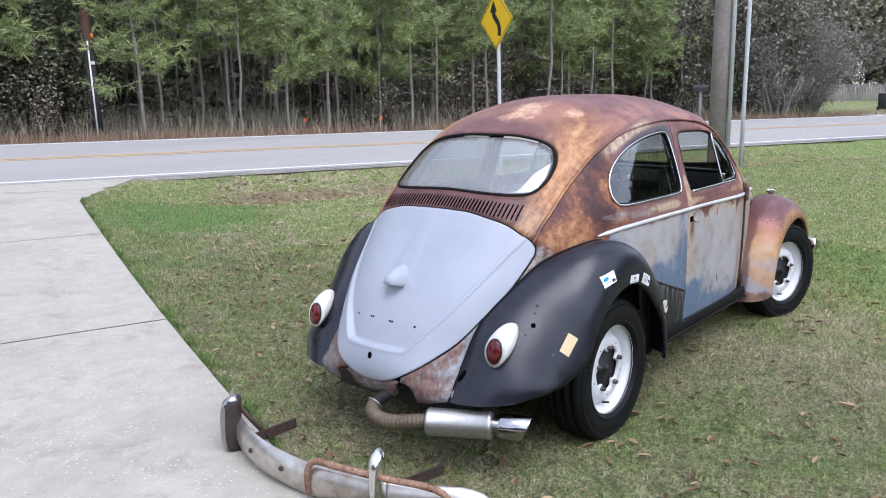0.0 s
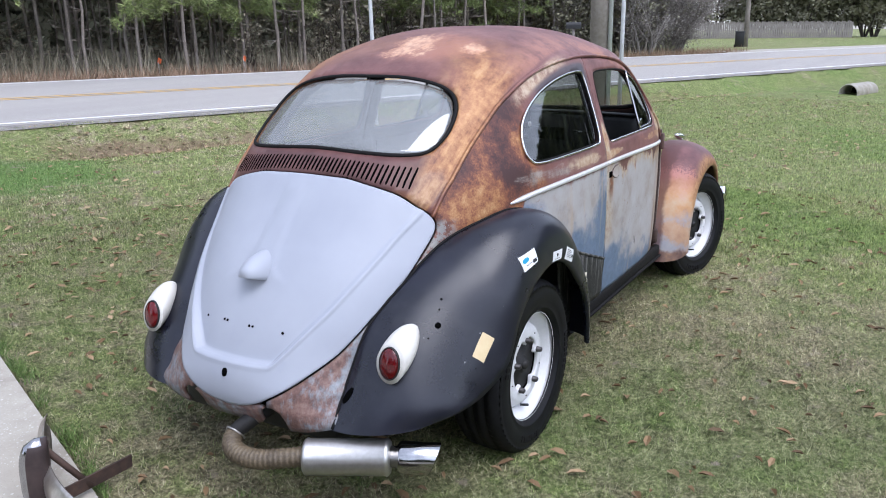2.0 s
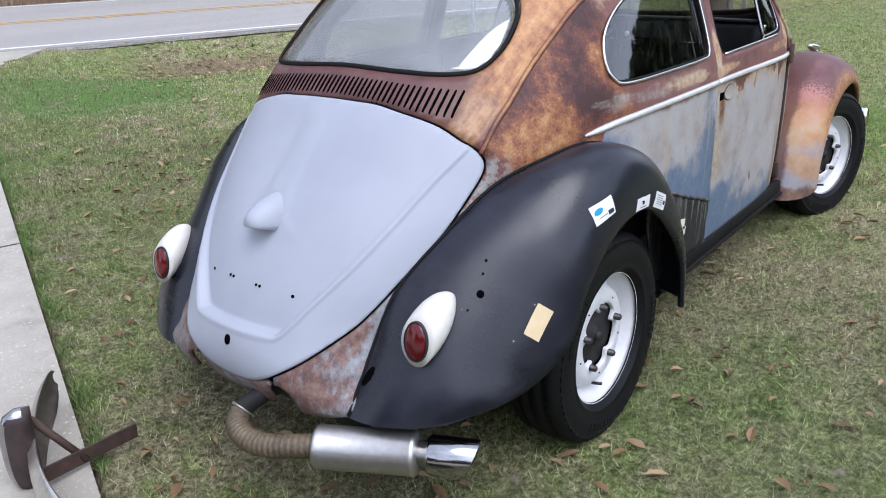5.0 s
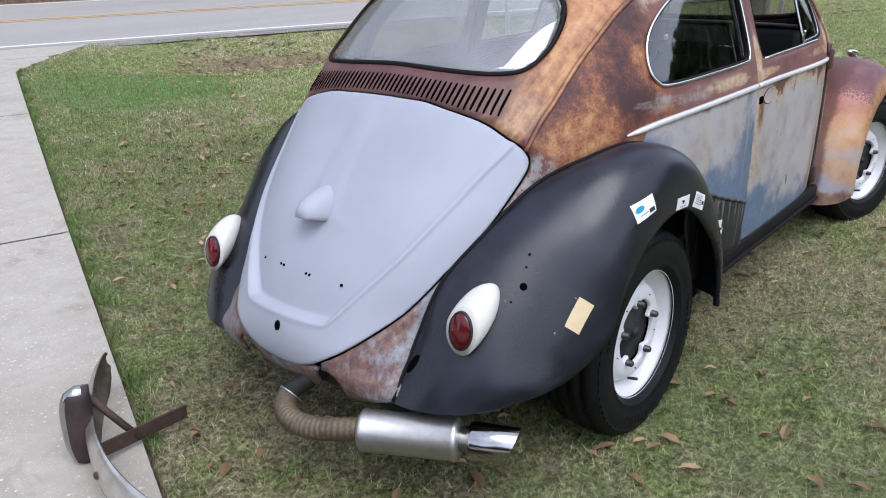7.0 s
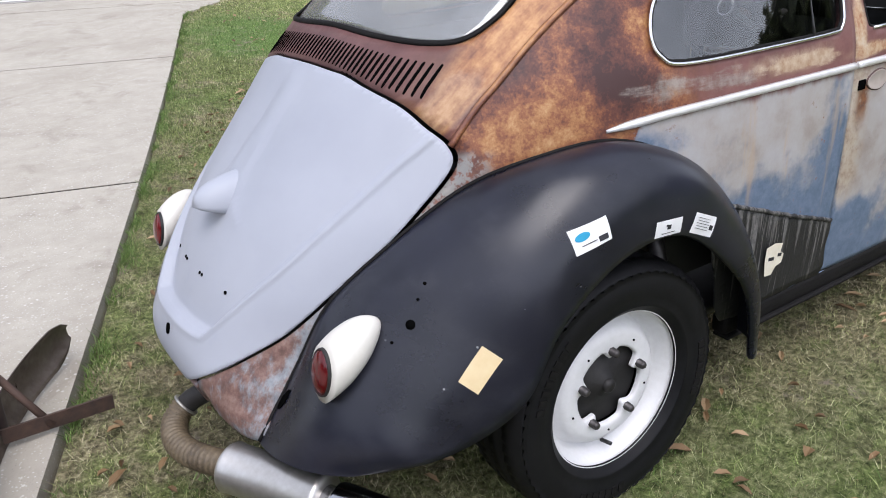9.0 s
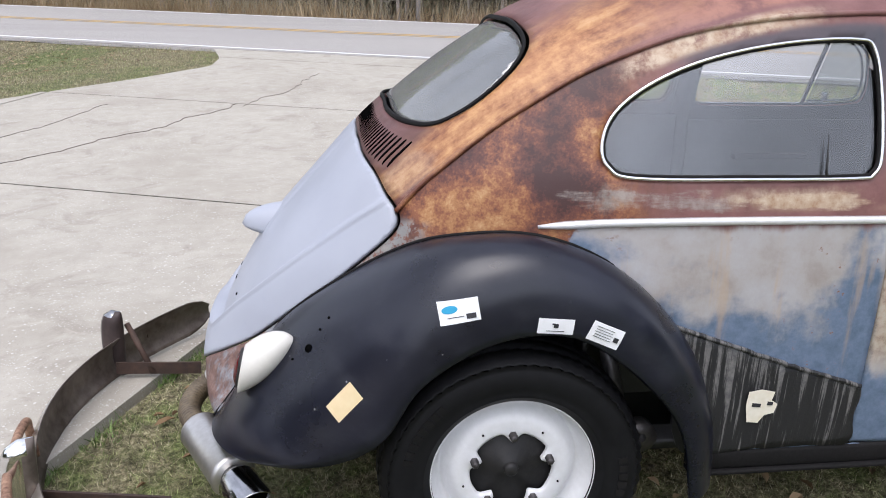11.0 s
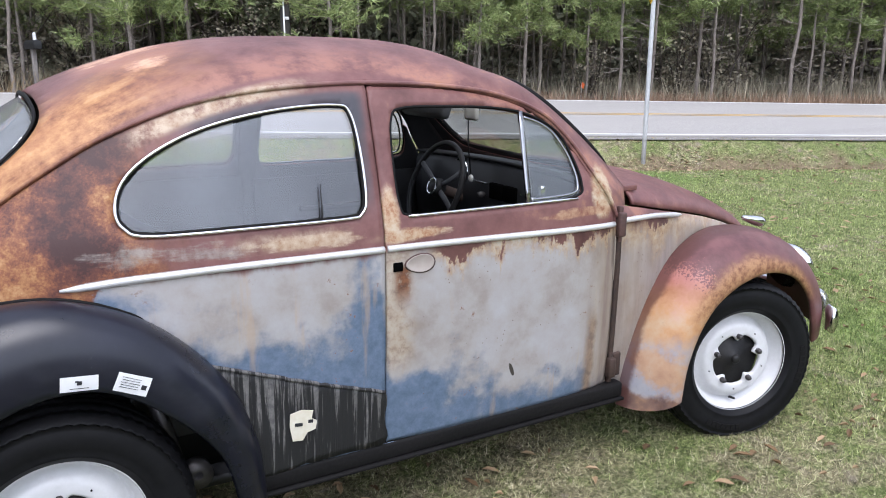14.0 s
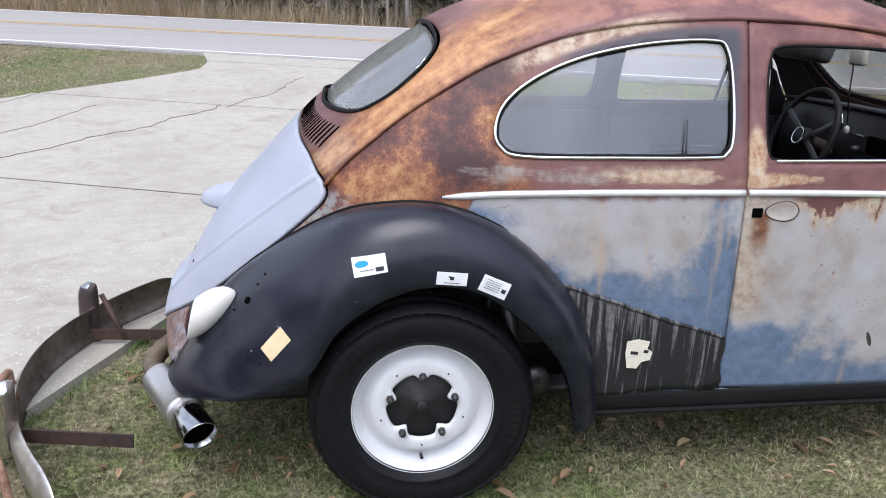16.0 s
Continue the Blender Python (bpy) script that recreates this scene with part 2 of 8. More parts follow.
    pillar = k.math("MULTIPLY", k.math("MULTIPLY", k.step(x, 0.90, 1.0), k.step(z, 0.93, 0.98)), k.step(rag, 0.02, 0.12))
    rust = k.mix(k.math("MULTIPLY", pillar, 0.6), rust, (0.34, 0.165, 0.09))
    # old paint under the belt
    grey = k.ramp(n2, (0.3, (0.270, 0.232, 0.205)), (0.48, (0.345, 0.322, 0.305)), (0.7, (0.390, 0.383, 0.392)))
    blue = k.ramp(n3, (0.3, (0.048, 0.092, 0.150)), (0.65, (0.120, 0.170, 0.255)))
    quarter = k.step(x, 0.92, 0.86)
    clouds = k.math("ADD", k.math("MULTIPLY", n1, 0.55), k.math("MULTIPLY", k.noise(6.0, 6, 0.6), 0.55))
    height = k.math("SUBTRACT", k.math("MULTIPLY_ADD", quarter, 0.17, 0.48), z)
    gap = k.math("MULTIPLY", k.math("MULTIPLY", quarter, k.step(x, 0.74, 0.87)), 0.13)
    ring_x, ring_z = k.math("SUBTRACT", x, 0.03), k.math("SUBTRACT", z, 0.31)
    arc = k.math("SQRT", k.math("ADD", k.math("MULTIPLY", ring_x, ring_x), k.math("MULTIPLY", ring_z, ring_z)))
    gap = k.math("ADD", gap, k.math("MULTIPLY", k.math("MULTIPLY", quarter, k.step(arc, 0.70, 0.57)), 0.12))
    sunk = k.math("ADD", k.math("ADD", clouds, gap), k.math("MULTIPLY", height, 0.75))
    sunk = k.math("MULTIPLY_ADD", k.step(x, 1.06, 1.24), -0.095, sunk)
    sunk = k.math("MULTIPLY_ADD", k.math("MULTIPLY", k.step(x, 0.885, 0.895), zone(0.99, 0.11, 0.40, 0.13)), 0.13, sunk)
    paint = k.mix(k.math("MULTIPLY", k.step(sunk, 0.48, 0.62), 0.92), grey, blue)
    spots = k.math("MULTIPLY", k.step(n3, 0.63, 0.70), k.step(n1, 0.45, 0.6))
    paint = k.mix(spots, paint, (0.20, 0.090, 0.050))
    paint = k.mix(k.math("MULTIPLY", k.step(streak, 0.60, 0.72), 0.45), paint, (0.42, 0.30, 0.19))
    # the door is tan along its edges, speckled, with rust hanging under the belt
    onward = k.step(x, 0.889, 0.893)
    rear_edge = k.math("MULTIPLY", k.math("MULTIPLY", onward, k.step(k.math("ADD", x, k.math("MULTIPLY", rag, 0.16)), 1.00, 0.925)), k.step(k.math("ADD", z, k.math("MULTIPLY", rag, 0.2)), 0.50, 0.58))
    paint = k.mix(k.math("MULTIPLY", rear_edge, 0.62), paint, k.ramp(n3, (0.36, (0.22, 0.125, 0.060)), (0.5, (0.40, 0.31, 0.205)), (0.66, (0.46, 0.40, 0.30))))
    fore_edge = k.math("MULTIPLY", k.step(k.math("ADD", x, k.math("MULTIPLY", rag, 0.14)), 1.60, 1.75), k.math("MULTIPLY_ADD", k.step(x, 1.83, 1.79), 0.25, 0.75))
    paint = k.mix(k.math("MULTIPLY", fore_edge, 0.72), paint, k.ramp(streak, (0.35, (0.15, 0.090, 0.058)), (0.5, (0.255, 0.195, 0.140)), (0.65, (0.33, 0.285, 0.225))))
    weep = k.math("MULTIPLY", k.step(k.math("ABSOLUTE", k.math("SUBTRACT", k.math("MULTIPLY_ADD", rag, 0.07, x), 1.685)), 0.034, 0.006), k.step(k.math("MULTIPLY_ADD", rag, 0.2, z), 0.68, 0.50))
    paint = k.mix(k.math("MULTIPLY", weep, 0.75), paint, k.ramp(n3, (0.36, (0.095, 0.047, 0.028)), (0.62, (0.26, 0.165, 0.095))))
    wet = k.noise(9.0, 6, 0.68, k.stretch(1.0, 1.0, 0.30))
    hang = k.math("SUBTRACT", k.math("SUBTRACT", 0.892, z), k.math("MULTIPLY_ADD", k.step(wet, 0.45, 0.68), 0.085, 0.004))
    hang = k.math("MULTIPLY_ADD", rag, 0.22, hang)
    beyond = k.step(k.math("MULTIPLY_ADD", rag, 0.2, x), 1.00, 1.07)
    fringe = k.math("MULTIPLY", k.math("MULTIPLY", beyond, k.step(hang, k.math("MULTIPLY_ADD", k.step(x, 1.78, 1.84), 0.09, 0.060), 0.0)), k.step(n3, 0.30, 0.48))
    paint = k.mix(k.math("MULTIPLY", fringe, 0.80), paint, k.ramp(n3, (0.38, (0.25, 0.120, 0.050)), (0.52, (0.43, 0.300, 0.165)), (0.66, (0.50, 0.42, 0.300))))
    paint = k.mix(k.math("MULTIPLY", beyond, k.step(hang, 0.010, -0.006)), paint, k.ramp(n2, (0.32, (0.070, 0.027, 0.024)), (0.60, (0.165, 0.072, 0.060))))
    tear = k.math("MULTIPLY", k.math("MULTIPLY", k.step(k.math("ABSOLUTE", k.math("SUBTRACT", x, 0.945)), 0.040, 0.012), k.step(z, 0.70, 0.80)), k.math("MULTIPLY", k.step(z, 0.86, 0.84), k.step(rag, -0.09, 0.0)))
    paint = k.mix(tear, paint, k.ramp(n3, (0.4, (0.085, 0.032, 0.020)), (0.6, (0.20, 0.085, 0.040))))
    speck = k.math("MULTIPLY", k.math("MULTIPLY", onward, k.step(k.cells(52.0), 0.13, 0.08)), k.step(k.noise(6.0, 4, 0.6), 0.52, 0.60))
    paint = k.mix(k.math("MULTIPLY", speck, 0.8), paint, (0.12, 0.055, 0.030))
    gouge = k.math("MULTIPLY", blot(k.math("MULTIPLY_ADD", z, 0.35, x), 1.503, 0.008, z, 0.452, 0.024, 5.0, 0.3), onward)
    paint = k.mix(gouge, paint, (0.040, 0.034, 0.028))
    front = k.math("MULTIPLY", k.step(x, 1.78, 1.84), 0.05)
    drop = k.math("ADD", front, k.math("MULTIPLY", k.step(k.math("ADD", x, k.math("MULTIPLY", rag, 0.25)), 0.17, 0.02), 0.22))
    belt = k.step(k.math("ADD", z, k.math("MULTIPLY", k.math("SUBTRACT", streak, 0.5), k.math("MULTIPLY_ADD", front, 1.4, 0.06))), k.math("SUBTRACT", 0.882, drop), k.math("ADD", k.math("SUBTRACT", 0.905, drop), front))
    # bare cream and orange at the corners of the door above the belt
    ahead = k.math("MULTIPLY", k.math("MULTIPLY", blot(x, 1.715, 0.055, z, 0.995, 0.10, 2.5, 0.7), k.step(z, 0.905, 0.93)), k.step(x, 1.60, 1.66))
    rust = k.mix(k.math("MULTIPLY", ahead, 0.85), rust, k.ramp(n3, (0.36, (0.30, 0.135, 0.062)), (0.5, (0.47, 0.35, 0.22)), (0.66, (0.54, 0.46, 0.34))))
    ember = k.math("MULTIPLY", blot(x, 1.60, 0.16, z, 0.945, 0.020, 4.5, 0.8, combed), onward)
    rust = k.mix(k.math("MULTIPLY", ember, 0.75), rust, k.ramp(n3, (0.36, (0.20, 0.075, 0.045)), (0.62, (0.46, 0.29, 0.17))))
    behind = k.math("MULTIPLY", k.math("MAXIMUM", blot(x, 0.96, 0.16, z, 0.940, 0.024, 4.0, 0.8, combed), blot(x, 0.915, 0.035, z, 1.00, 0.09, 3.0, 0.8)), onward)
    rust = k.mix(k.math("MULTIPLY", behind, 0.85), rust, k.ramp(n3, (0.36, (0.32, 0.150, 0.070)), (0.5, (0.47, 0.33, 0.20)), (0.66, (0.54, 0.45, 0.33))))
    col = k.mix(belt, paint, rust)
    col = k.mix(k.math("MULTIPLY", k.step(k.math("ABSOLUTE", k.math("SUBTRACT", z, k.math("ADD", 0.94, k.math("MULTIPLY", n3, 0.03)))), 0.035, 0.0), k.math("MULTIPLY", k.math("MULTIPLY", k.step(n1, 0.48, 0.60), 0.8), k.math("MULTIPLY", k.step(x, 0.15, 0.4), k.step(x, 0.90, 0.86)))), col, tan)
    k.bump(k.math("ADD", n3, n4), 0.25, 0.0012)
    rough = k.math("MULTIPLY_ADD", n3, 0.25, 0.40)
    return k.done(col, rough, 0.0, 0.45)


def make_rust_fender():
    k = Mat("rusted_front_fender")
    x, y, z = k.xyz()
    n1, n2, n3 = k.noise(3.0, 5, 0.6), k.noise(9.0, 6, 0.65), k.noise(45.0, 6, 0.7)
    blur = k.math("SUBTRACT", k.math("ADD", k.math("MULTIPLY", n1, 0.6), k.math("MULTIPLY", n2, 0.4)), 0.5)
    maroon = k.ramp(n2, (0.3, (0.085, 0.032, 0.033)), (0.6, (0.165, 0.070, 0.068)))
    pink = k.ramp(n2, (0.3, (0.30, 0.105, 0.080)), (0.65, (0.43, 0.190, 0.155)))
    orange = k.ramp(n2, (0.3, (0.33, 0.150, 0.065)), (0.5, (0.46, 0.255, 0.120)), (0.7, (0.47, 0.34, 0.22)))
    lavender = k.ramp(n2, (0.3, (0.25, 0.26, 0.31)), (0.7, (0.37, 0.355, 0.36)))
    h = k.math("MULTIPLY_ADD", blur, 0.40, z)
    col = k.mix(k.step(h, 0.41, 0.50), k.mix(k.math("MULTIPLY", k.step(k.noise(5.0, 6, 0.65), 0.45, 0.60), 0.8), lavender, orange), orange)
    col = k.mix(k.step(h, 0.56, 0.68), col, pink)
    # a dark bloom over the crown, its edge broken into specks
    bloom = k.math("ADD", k.math("MULTIPLY_ADD", z, 0.35, x), k.math("ADD", k.math("MULTIPLY", blur, 0.34), k.math("MULTIPLY", k.math("SUBTRACT", k.noise(120.0, 3, 0.6), 0.5), 0.28)))
    col = k.mix(k.step(bloom, 2.34, 2.39), col, maroon)
    # orange lip round the wheel opening, brown foot, dark seam against the body
    away_x, away_z = k.math("SUBTRACT", x, 2.40), k.math("SUBTRACT", z, 0.31)
    arc = k.math("SQRT", k.math("ADD", k.math("MULTIPLY", away_x, away_x), k.math("MULTIPLY", away_z, away_z)))
    lip = k.math("MULTIPLY", k.step(k.math("MULTIPLY_ADD", blur, 0.10, arc), 0.435, 0.395), k.step(z, 0.48, 0.58))
    col = k.mix(k.math("MULTIPLY", lip, 0.85), col, k.ramp(n3, (0.36, (0.17, 0.066, 0.030)), (0.6, (0.42, 0.235, 0.115))))
    foot = k.step(k.math("MULTIPLY_ADD", blur, 0.18, z), 0.262, 0.235)
    col = k.mix(k.math("MULTIPLY", foot, 0.9), col, k.ramp(n2, (0.35, (0.075, 0.032, 0.024)), (0.55, (0.185, 0.095, 0.062)), (0.7, (0.36, 0.19, 0.085))))
    seam = k.step(k.math("MULTIPLY_ADD", blur, 0.12, k.math("ABSOLUTE", y)), 0.655, 0.625)
    col = k.mix(k.math("MULTIPLY", seam, 0.8), col, (0.085, 0.032, 0.028))
    col = k.mix(k.math("MULTIPLY", k.step(n3, 0.62, 0.72), 0.5), col, (0.16, 0.070, 0.045))
    k.bump(n3, 0.2, 0.001)
    return k.done(col, k.math("MULTIPLY_ADD", n3, 0.25, 0.38), 0.0, 0.45)


def make_rust_hood():
    k = Mat("maroon_hood_rust")
    n1, n2, n3 = k.noise(3.0, 5, 0.6), k.noise(12.0, 6, 0.65), k.noise(60.0, 6, 0.7)
    col = k.ramp(n2, (0.3, (0.10, 0.036, 0.035)), (0.55, (0.17, 0.068, 0.062)), (0.75, (0.25, 0.12, 0.10)))
    col = k.mix(k.math("MULTIPLY", k.step(n1, 0.58, 0.70), 0.6), col, (0.34, 0.18, 0.13))
    k.bump(n3, 0.2, 0.001)
    return k.done(col, k.math("MULTIPLY_ADD", n3, 0.25, 0.34), 0.0, 0.5)


def make_black_fender():
    """Satin black shipping primer: dusty on its shoulders of handling, with fine scratches and chips."""
    k = Mat("black_primer_fender")
    n1, n2, n3 = k.noise(4.0, 5, 0.6), k.noise(30.0, 6, 0.7), k.noise(220.0, 2, 0.5)
    col = k.ramp(n1, (0.35, (0.0040, 0.0046, 0.0100)), (0.7, (0.0090, 0.0100, 0.0200)))
    dust = k.step(k.noise(9.0, 7, 0.72, k.stretch(1.0, 1.0, 1.6)), 0.46, 0.70)
    col = k.mix(k.math("MULTIPLY", dust, 0.09), col, (0.080, 0.082, 0.098))
    scuff = k.math("MULTIPLY", k.step(n2, 0.62, 0.75), k.step(n1, 0.45, 0.65))
    col = k.mix(k.math("MULTIPLY", scuff, 0.30), col, (0.08, 0.08, 0.085))
    chip = k.math("MULTIPLY", k.step(k.cells(26.0), 0.075, 0.045), k.step(k.noise(5.0, 3, 0.6), 0.58, 0.64))
    col = k.mix(chip, col, (0.30, 0.30, 0.31))
    k.bump(n3, 0.08, 0.0006)
    return k.done(col, k.math("MULTIPLY_ADD", dust, 0.12, k.math("MULTIPLY_ADD", n1, 0.18, 0.20)), 0.0, 0.5)


def make_primer():
    k = Mat("grey_primer")
    n1, n2, n3 = k.noise(2.5, 4, 0.5), k.noise(14.0, 5, 0.6), k.noise(260.0, 2, 0.5)
    col = k.ramp(n1, (0.35, (0.308, 0.325, 0.370)), (0.65, (0.352, 0.369, 0.414)))
    col = k.mix(k.math("MULTIPLY", k.step(n2, 0.60, 0.75), 0.35), col, (0.305, 0.325, 0.385))
    k.bump(n3, 0.10, 0.0005)
    return k.done(col, k.math("MULTIPLY_ADD", n2, 0.15, 0.40), 0.0, 0.4)


def make_apron():
    """Red-brown rust under flaking grey paint, greyer towards the fenders and along the lower edge."""
    k = Mat("apron_paint_rust")
    x, y, z = k.xyz()
    n1, n2, n3 = k.noise(9.0, 8, 0.72), k.noise(40.0, 6, 0.7), k.noise(14.0, 7, 0.75, k.stretch(1.0, 2.2, 0.7))
    rust = k.ramp(n2, (0.3, (0.090, 0.050, 0.042)), (0.48, (0.150, 0.084, 0.068)), (0.66, (0.235, 0.150, 0.125)))
    grey = k.ramp(n2, (0.3, (0.13, 0.145, 0.165)), (0.65, (0.27, 0.285, 0.30)))
    f = k.math("ADD", k.math("MULTIPLY", n1, 0.5), k.math("MULTIPLY", n3, 0.5))
    f = k.math("MULTIPLY_ADD", k.step(k.math("ABSOLUTE", y), 0.24, 0.38), 0.07, f)
    f = k.math("MULTIPLY_ADD", k.step(z, 0.36, 0.29), 0.05, f)
    k.bump(n2, 0.3, 0.001)
    return k.done(k.mix(k.step(f, 0.50, 0.62), rust, grey), 0.5, 0.0, 0.4)


def make_drip_panel():
    """Black undercoat that has run down over grey steel."""
    k = Mat("undercoat_runs")
    x, y, z = k.xyz()
    runs = k.noise(10.0, 5, 0.68, k.stretch(11.0, 1.0, 0.42))
    fine = k.noise(60.0, 5, 0.7)
    top = k.step(z, 0.36, 0.58)
    f = k.math("ADD", runs, k.math("MULTIPLY", top, 0.11))
    col = k.mix(k.step(f, 0.56, 0.65), (0.016, 0.016, 0.017), k.ramp(fine, (0.3, (0.07, 0.07, 0.072)), (0.7, (0.19, 0.18, 0.17))))
    k.bump(k.math("ADD", runs, k.math("MULTIPLY", fine, 0.4)), 0.6, 0.004)
    return k.done(col, 0.55, 0.0, 0.4)


def make_glass(name, tint=(0.93, 0.96, 0.95), shine=0.06, haze=0.0, rim=0.90):
    k = Mat(name)
    face = k.t.nodes.new("ShaderNodeLayerWeight")
    face.inputs[0].default_value = 0.5
    gloss = k.math("MULTIPLY_ADD", k.math("POWER", face.outputs["Facing"], 4.0), rim, shine * 2.4)
    thru = k.t.nodes.new("ShaderNodeBsdfTransparent")
    thru.inputs[0].default_value = (*tint, 1)
    gl = k.t.nodes.new("ShaderNodeBsdfGlossy")
    gl.inputs["Roughness"].default_value = 0.015
    gl.inputs["Color"].default_value = (0.42, 0.42, 0.42, 1)
    mixer = k.t.nodes.new("ShaderNodeMixShader")
    k.put(mixer.inputs[0], gloss)
    k.t.links.new(thru.outputs[0], mixer.inputs[1])
    k.t.links.new(gl.outputs[0], mixer.inputs[2])
    last = mixer.outputs[0]
    if haze:
        # pale diffuse veil: a dust film that also paints the sky's reflection
        dust = k.t.nodes.new("ShaderNodeBsdfDiffuse")
        dust.inputs[0].default_value = (0.62, 0.62, 0.60, 1)
        over = k.t.nodes.new("ShaderNodeMixShader")
        k.put(over.inputs[0], k.math("MULTIPLY", k.step(k.noise(2.2, 3, 0.5), -0.1, 0.8), haze))
        k.t.links.new(last, over.inputs[1])
        k.t.links.new(dust.outputs[0], over.inputs[2])
        last = over.outputs[0]
    k.t.links.new(last, k.out.inputs["Surface"])
    return k.m


def lush_spot(k):
    """Where the lawn is fresh green, at the foot of the driveway by the road."""
    x, y, z = k.xyz()
    d = k.math("ADD", k.math("POWER", k.math("DIVIDE", k.math("SUBTRACT", x, 2.1), 1.15), 2.0), k.math("POWER", k.math("DIVIDE", k.math("SUBTRACT", y, 5.9), 1.5), 2.0))
    return k.math("MULTIPLY", k.step(k.math("SUBTRACT", k.math("SUBTRACT", 1.5, d), k.noise(2.0, 4, 0.6)), 0.0, 0.8), 0.6)


def dryness(k):
    """Patches of straw in the lawn, more of them in the worn yard on the camera's side of the car."""
    x, y, z = k.xyz()
    f = k.math("ADD", k.math("MULTIPLY", k.noise(1.6, 6, 0.65), 0.55), k.math("MULTIPLY", k.noise(9.0, 5, 0.6), 0.45))
    return k.math("MULTIPLY_ADD", k.math("MULTIPLY", k.step(y, 2.2, -0.8), k.step(x, 3.4, 1.4)), 0.080, k.math("MULTIPLY_ADD", k.step(x, -1.4, -2.6), 0.13, k.math("MULTIPLY_ADD", k.math("MULTIPLY", k.step(x, 2.4, 3.6), k.step(y, 5.5, 3.5)), -0.055, k.math("SUBTRACT", f, 0.012))))


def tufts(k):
    """Random tones a few centimetres wide, the dark ones painted as shaded gaps; the grass ahead of the car is paler.
    """
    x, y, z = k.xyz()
    gap_tone = k.ramp(k.math("ADD", k.math("MULTIPLY", k.noise(22.0, 3, 0.6), 0.45), k.math("ADD", k.math("MULTIPLY", k.noise(60.0, 3, 0.6), 0.25), k.math("MULTIPLY", k.noise(7.0, 4, 0.65), 0.30))), (0.36, 0.50), (0.50, 1.08), (0.64, 1.60))
    return k.math("MULTIPLY", gap_tone, k.math("MULTIPLY_ADD", k.step(k.math("ADD", x, k.noise(0.8, 3, 0.5)), 1.4, 3.6), 0.34, 1.0))


def make_grass_ground():
    k = Mat("lawn_soil")
    n1, n2, n3 = k.noise(0.35, 4, 0.6), k.noise(1.6, 6, 0.65), k.noise(55.0, 6, 0.75)
    n4 = k.noise(9.0, 5, 0.6)
    # lowest stops kept very dark, as shade between the blades
    green = k.ramp(n3, (0.32, (0.018, 0.024, 0.008)), (0.5, (0.100, 0.122, 0.040)), (0.68, (0.27, 0.30, 0.125)))
    straw = k.ramp(n3, (0.32, (0.030, 0.025, 0.014)), (0.5, (0.165, 0.140, 0.084)), (0.68, (0.42, 0.365, 0.245)))
    col = k.mix(k.math("MULTIPLY", k.step(dryness(k), 0.44, 0.60), 0.85), green, straw)
    col = k.mix(k.math("MULTIPLY", k.step(n1, 0.52, 0.66), 0.5), col, k.ramp(n3, (0.3, (0.030, 0.058, 0.010)), (0.7, (0.13, 0.20, 0.05))))
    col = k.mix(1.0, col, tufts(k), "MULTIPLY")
    col = k.mix(lush_spot(k), col, k.ramp(n3, (0.3, (0.032, 0.085, 0.014)), (0.7, (0.11, 0.24, 0.05))))
    bare = k.math("MULTIPLY", k.step(n4, 0.58, 0.68), k.step(n2, 0.48, 0.58))
    col = k.mix(bare, col, k.ramp(n3, (0.3, (0.13, 0.105, 0.08)), (0.7, (0.31, 0.265, 0.21))))
    x, y, z = k.xyz()
    u = k.math("ADD", k.math("MULTIPLY", x, 0.3532), k.math("MULTIPLY", y, 0.9355))
    v = k.math("SUBTRACT", k.math("MULTIPLY", x, 0.9355), k.math("MULTIPLY", y, 0.3532))
    ditch = k.math("MULTIPLY", k.step(k.math("ABSOLUTE", k.math("ADD", k.math("SUBTRACT", u, 7.9), k.math("MULTIPLY", k.math("SUBTRACT", n2, 0.5), 1.6))), 0.9, 0.45), k.step(v, 0.2, 1.4))
    col = k.mix(k.math("MULTIPLY", k.math("MULTIPLY", ditch, k.step(v, 16.0, 9.0)), 0.8), col, k.ramp(n3, (0.3, (0.10, 0.065, 0.042)), (0.7, (0.29, 0.205, 0.145))))
    k.bump(k.math("ADD", n3, n4), 0.7, 0.02)
    return k.done(col, 0.9, 0.0, 0.2)


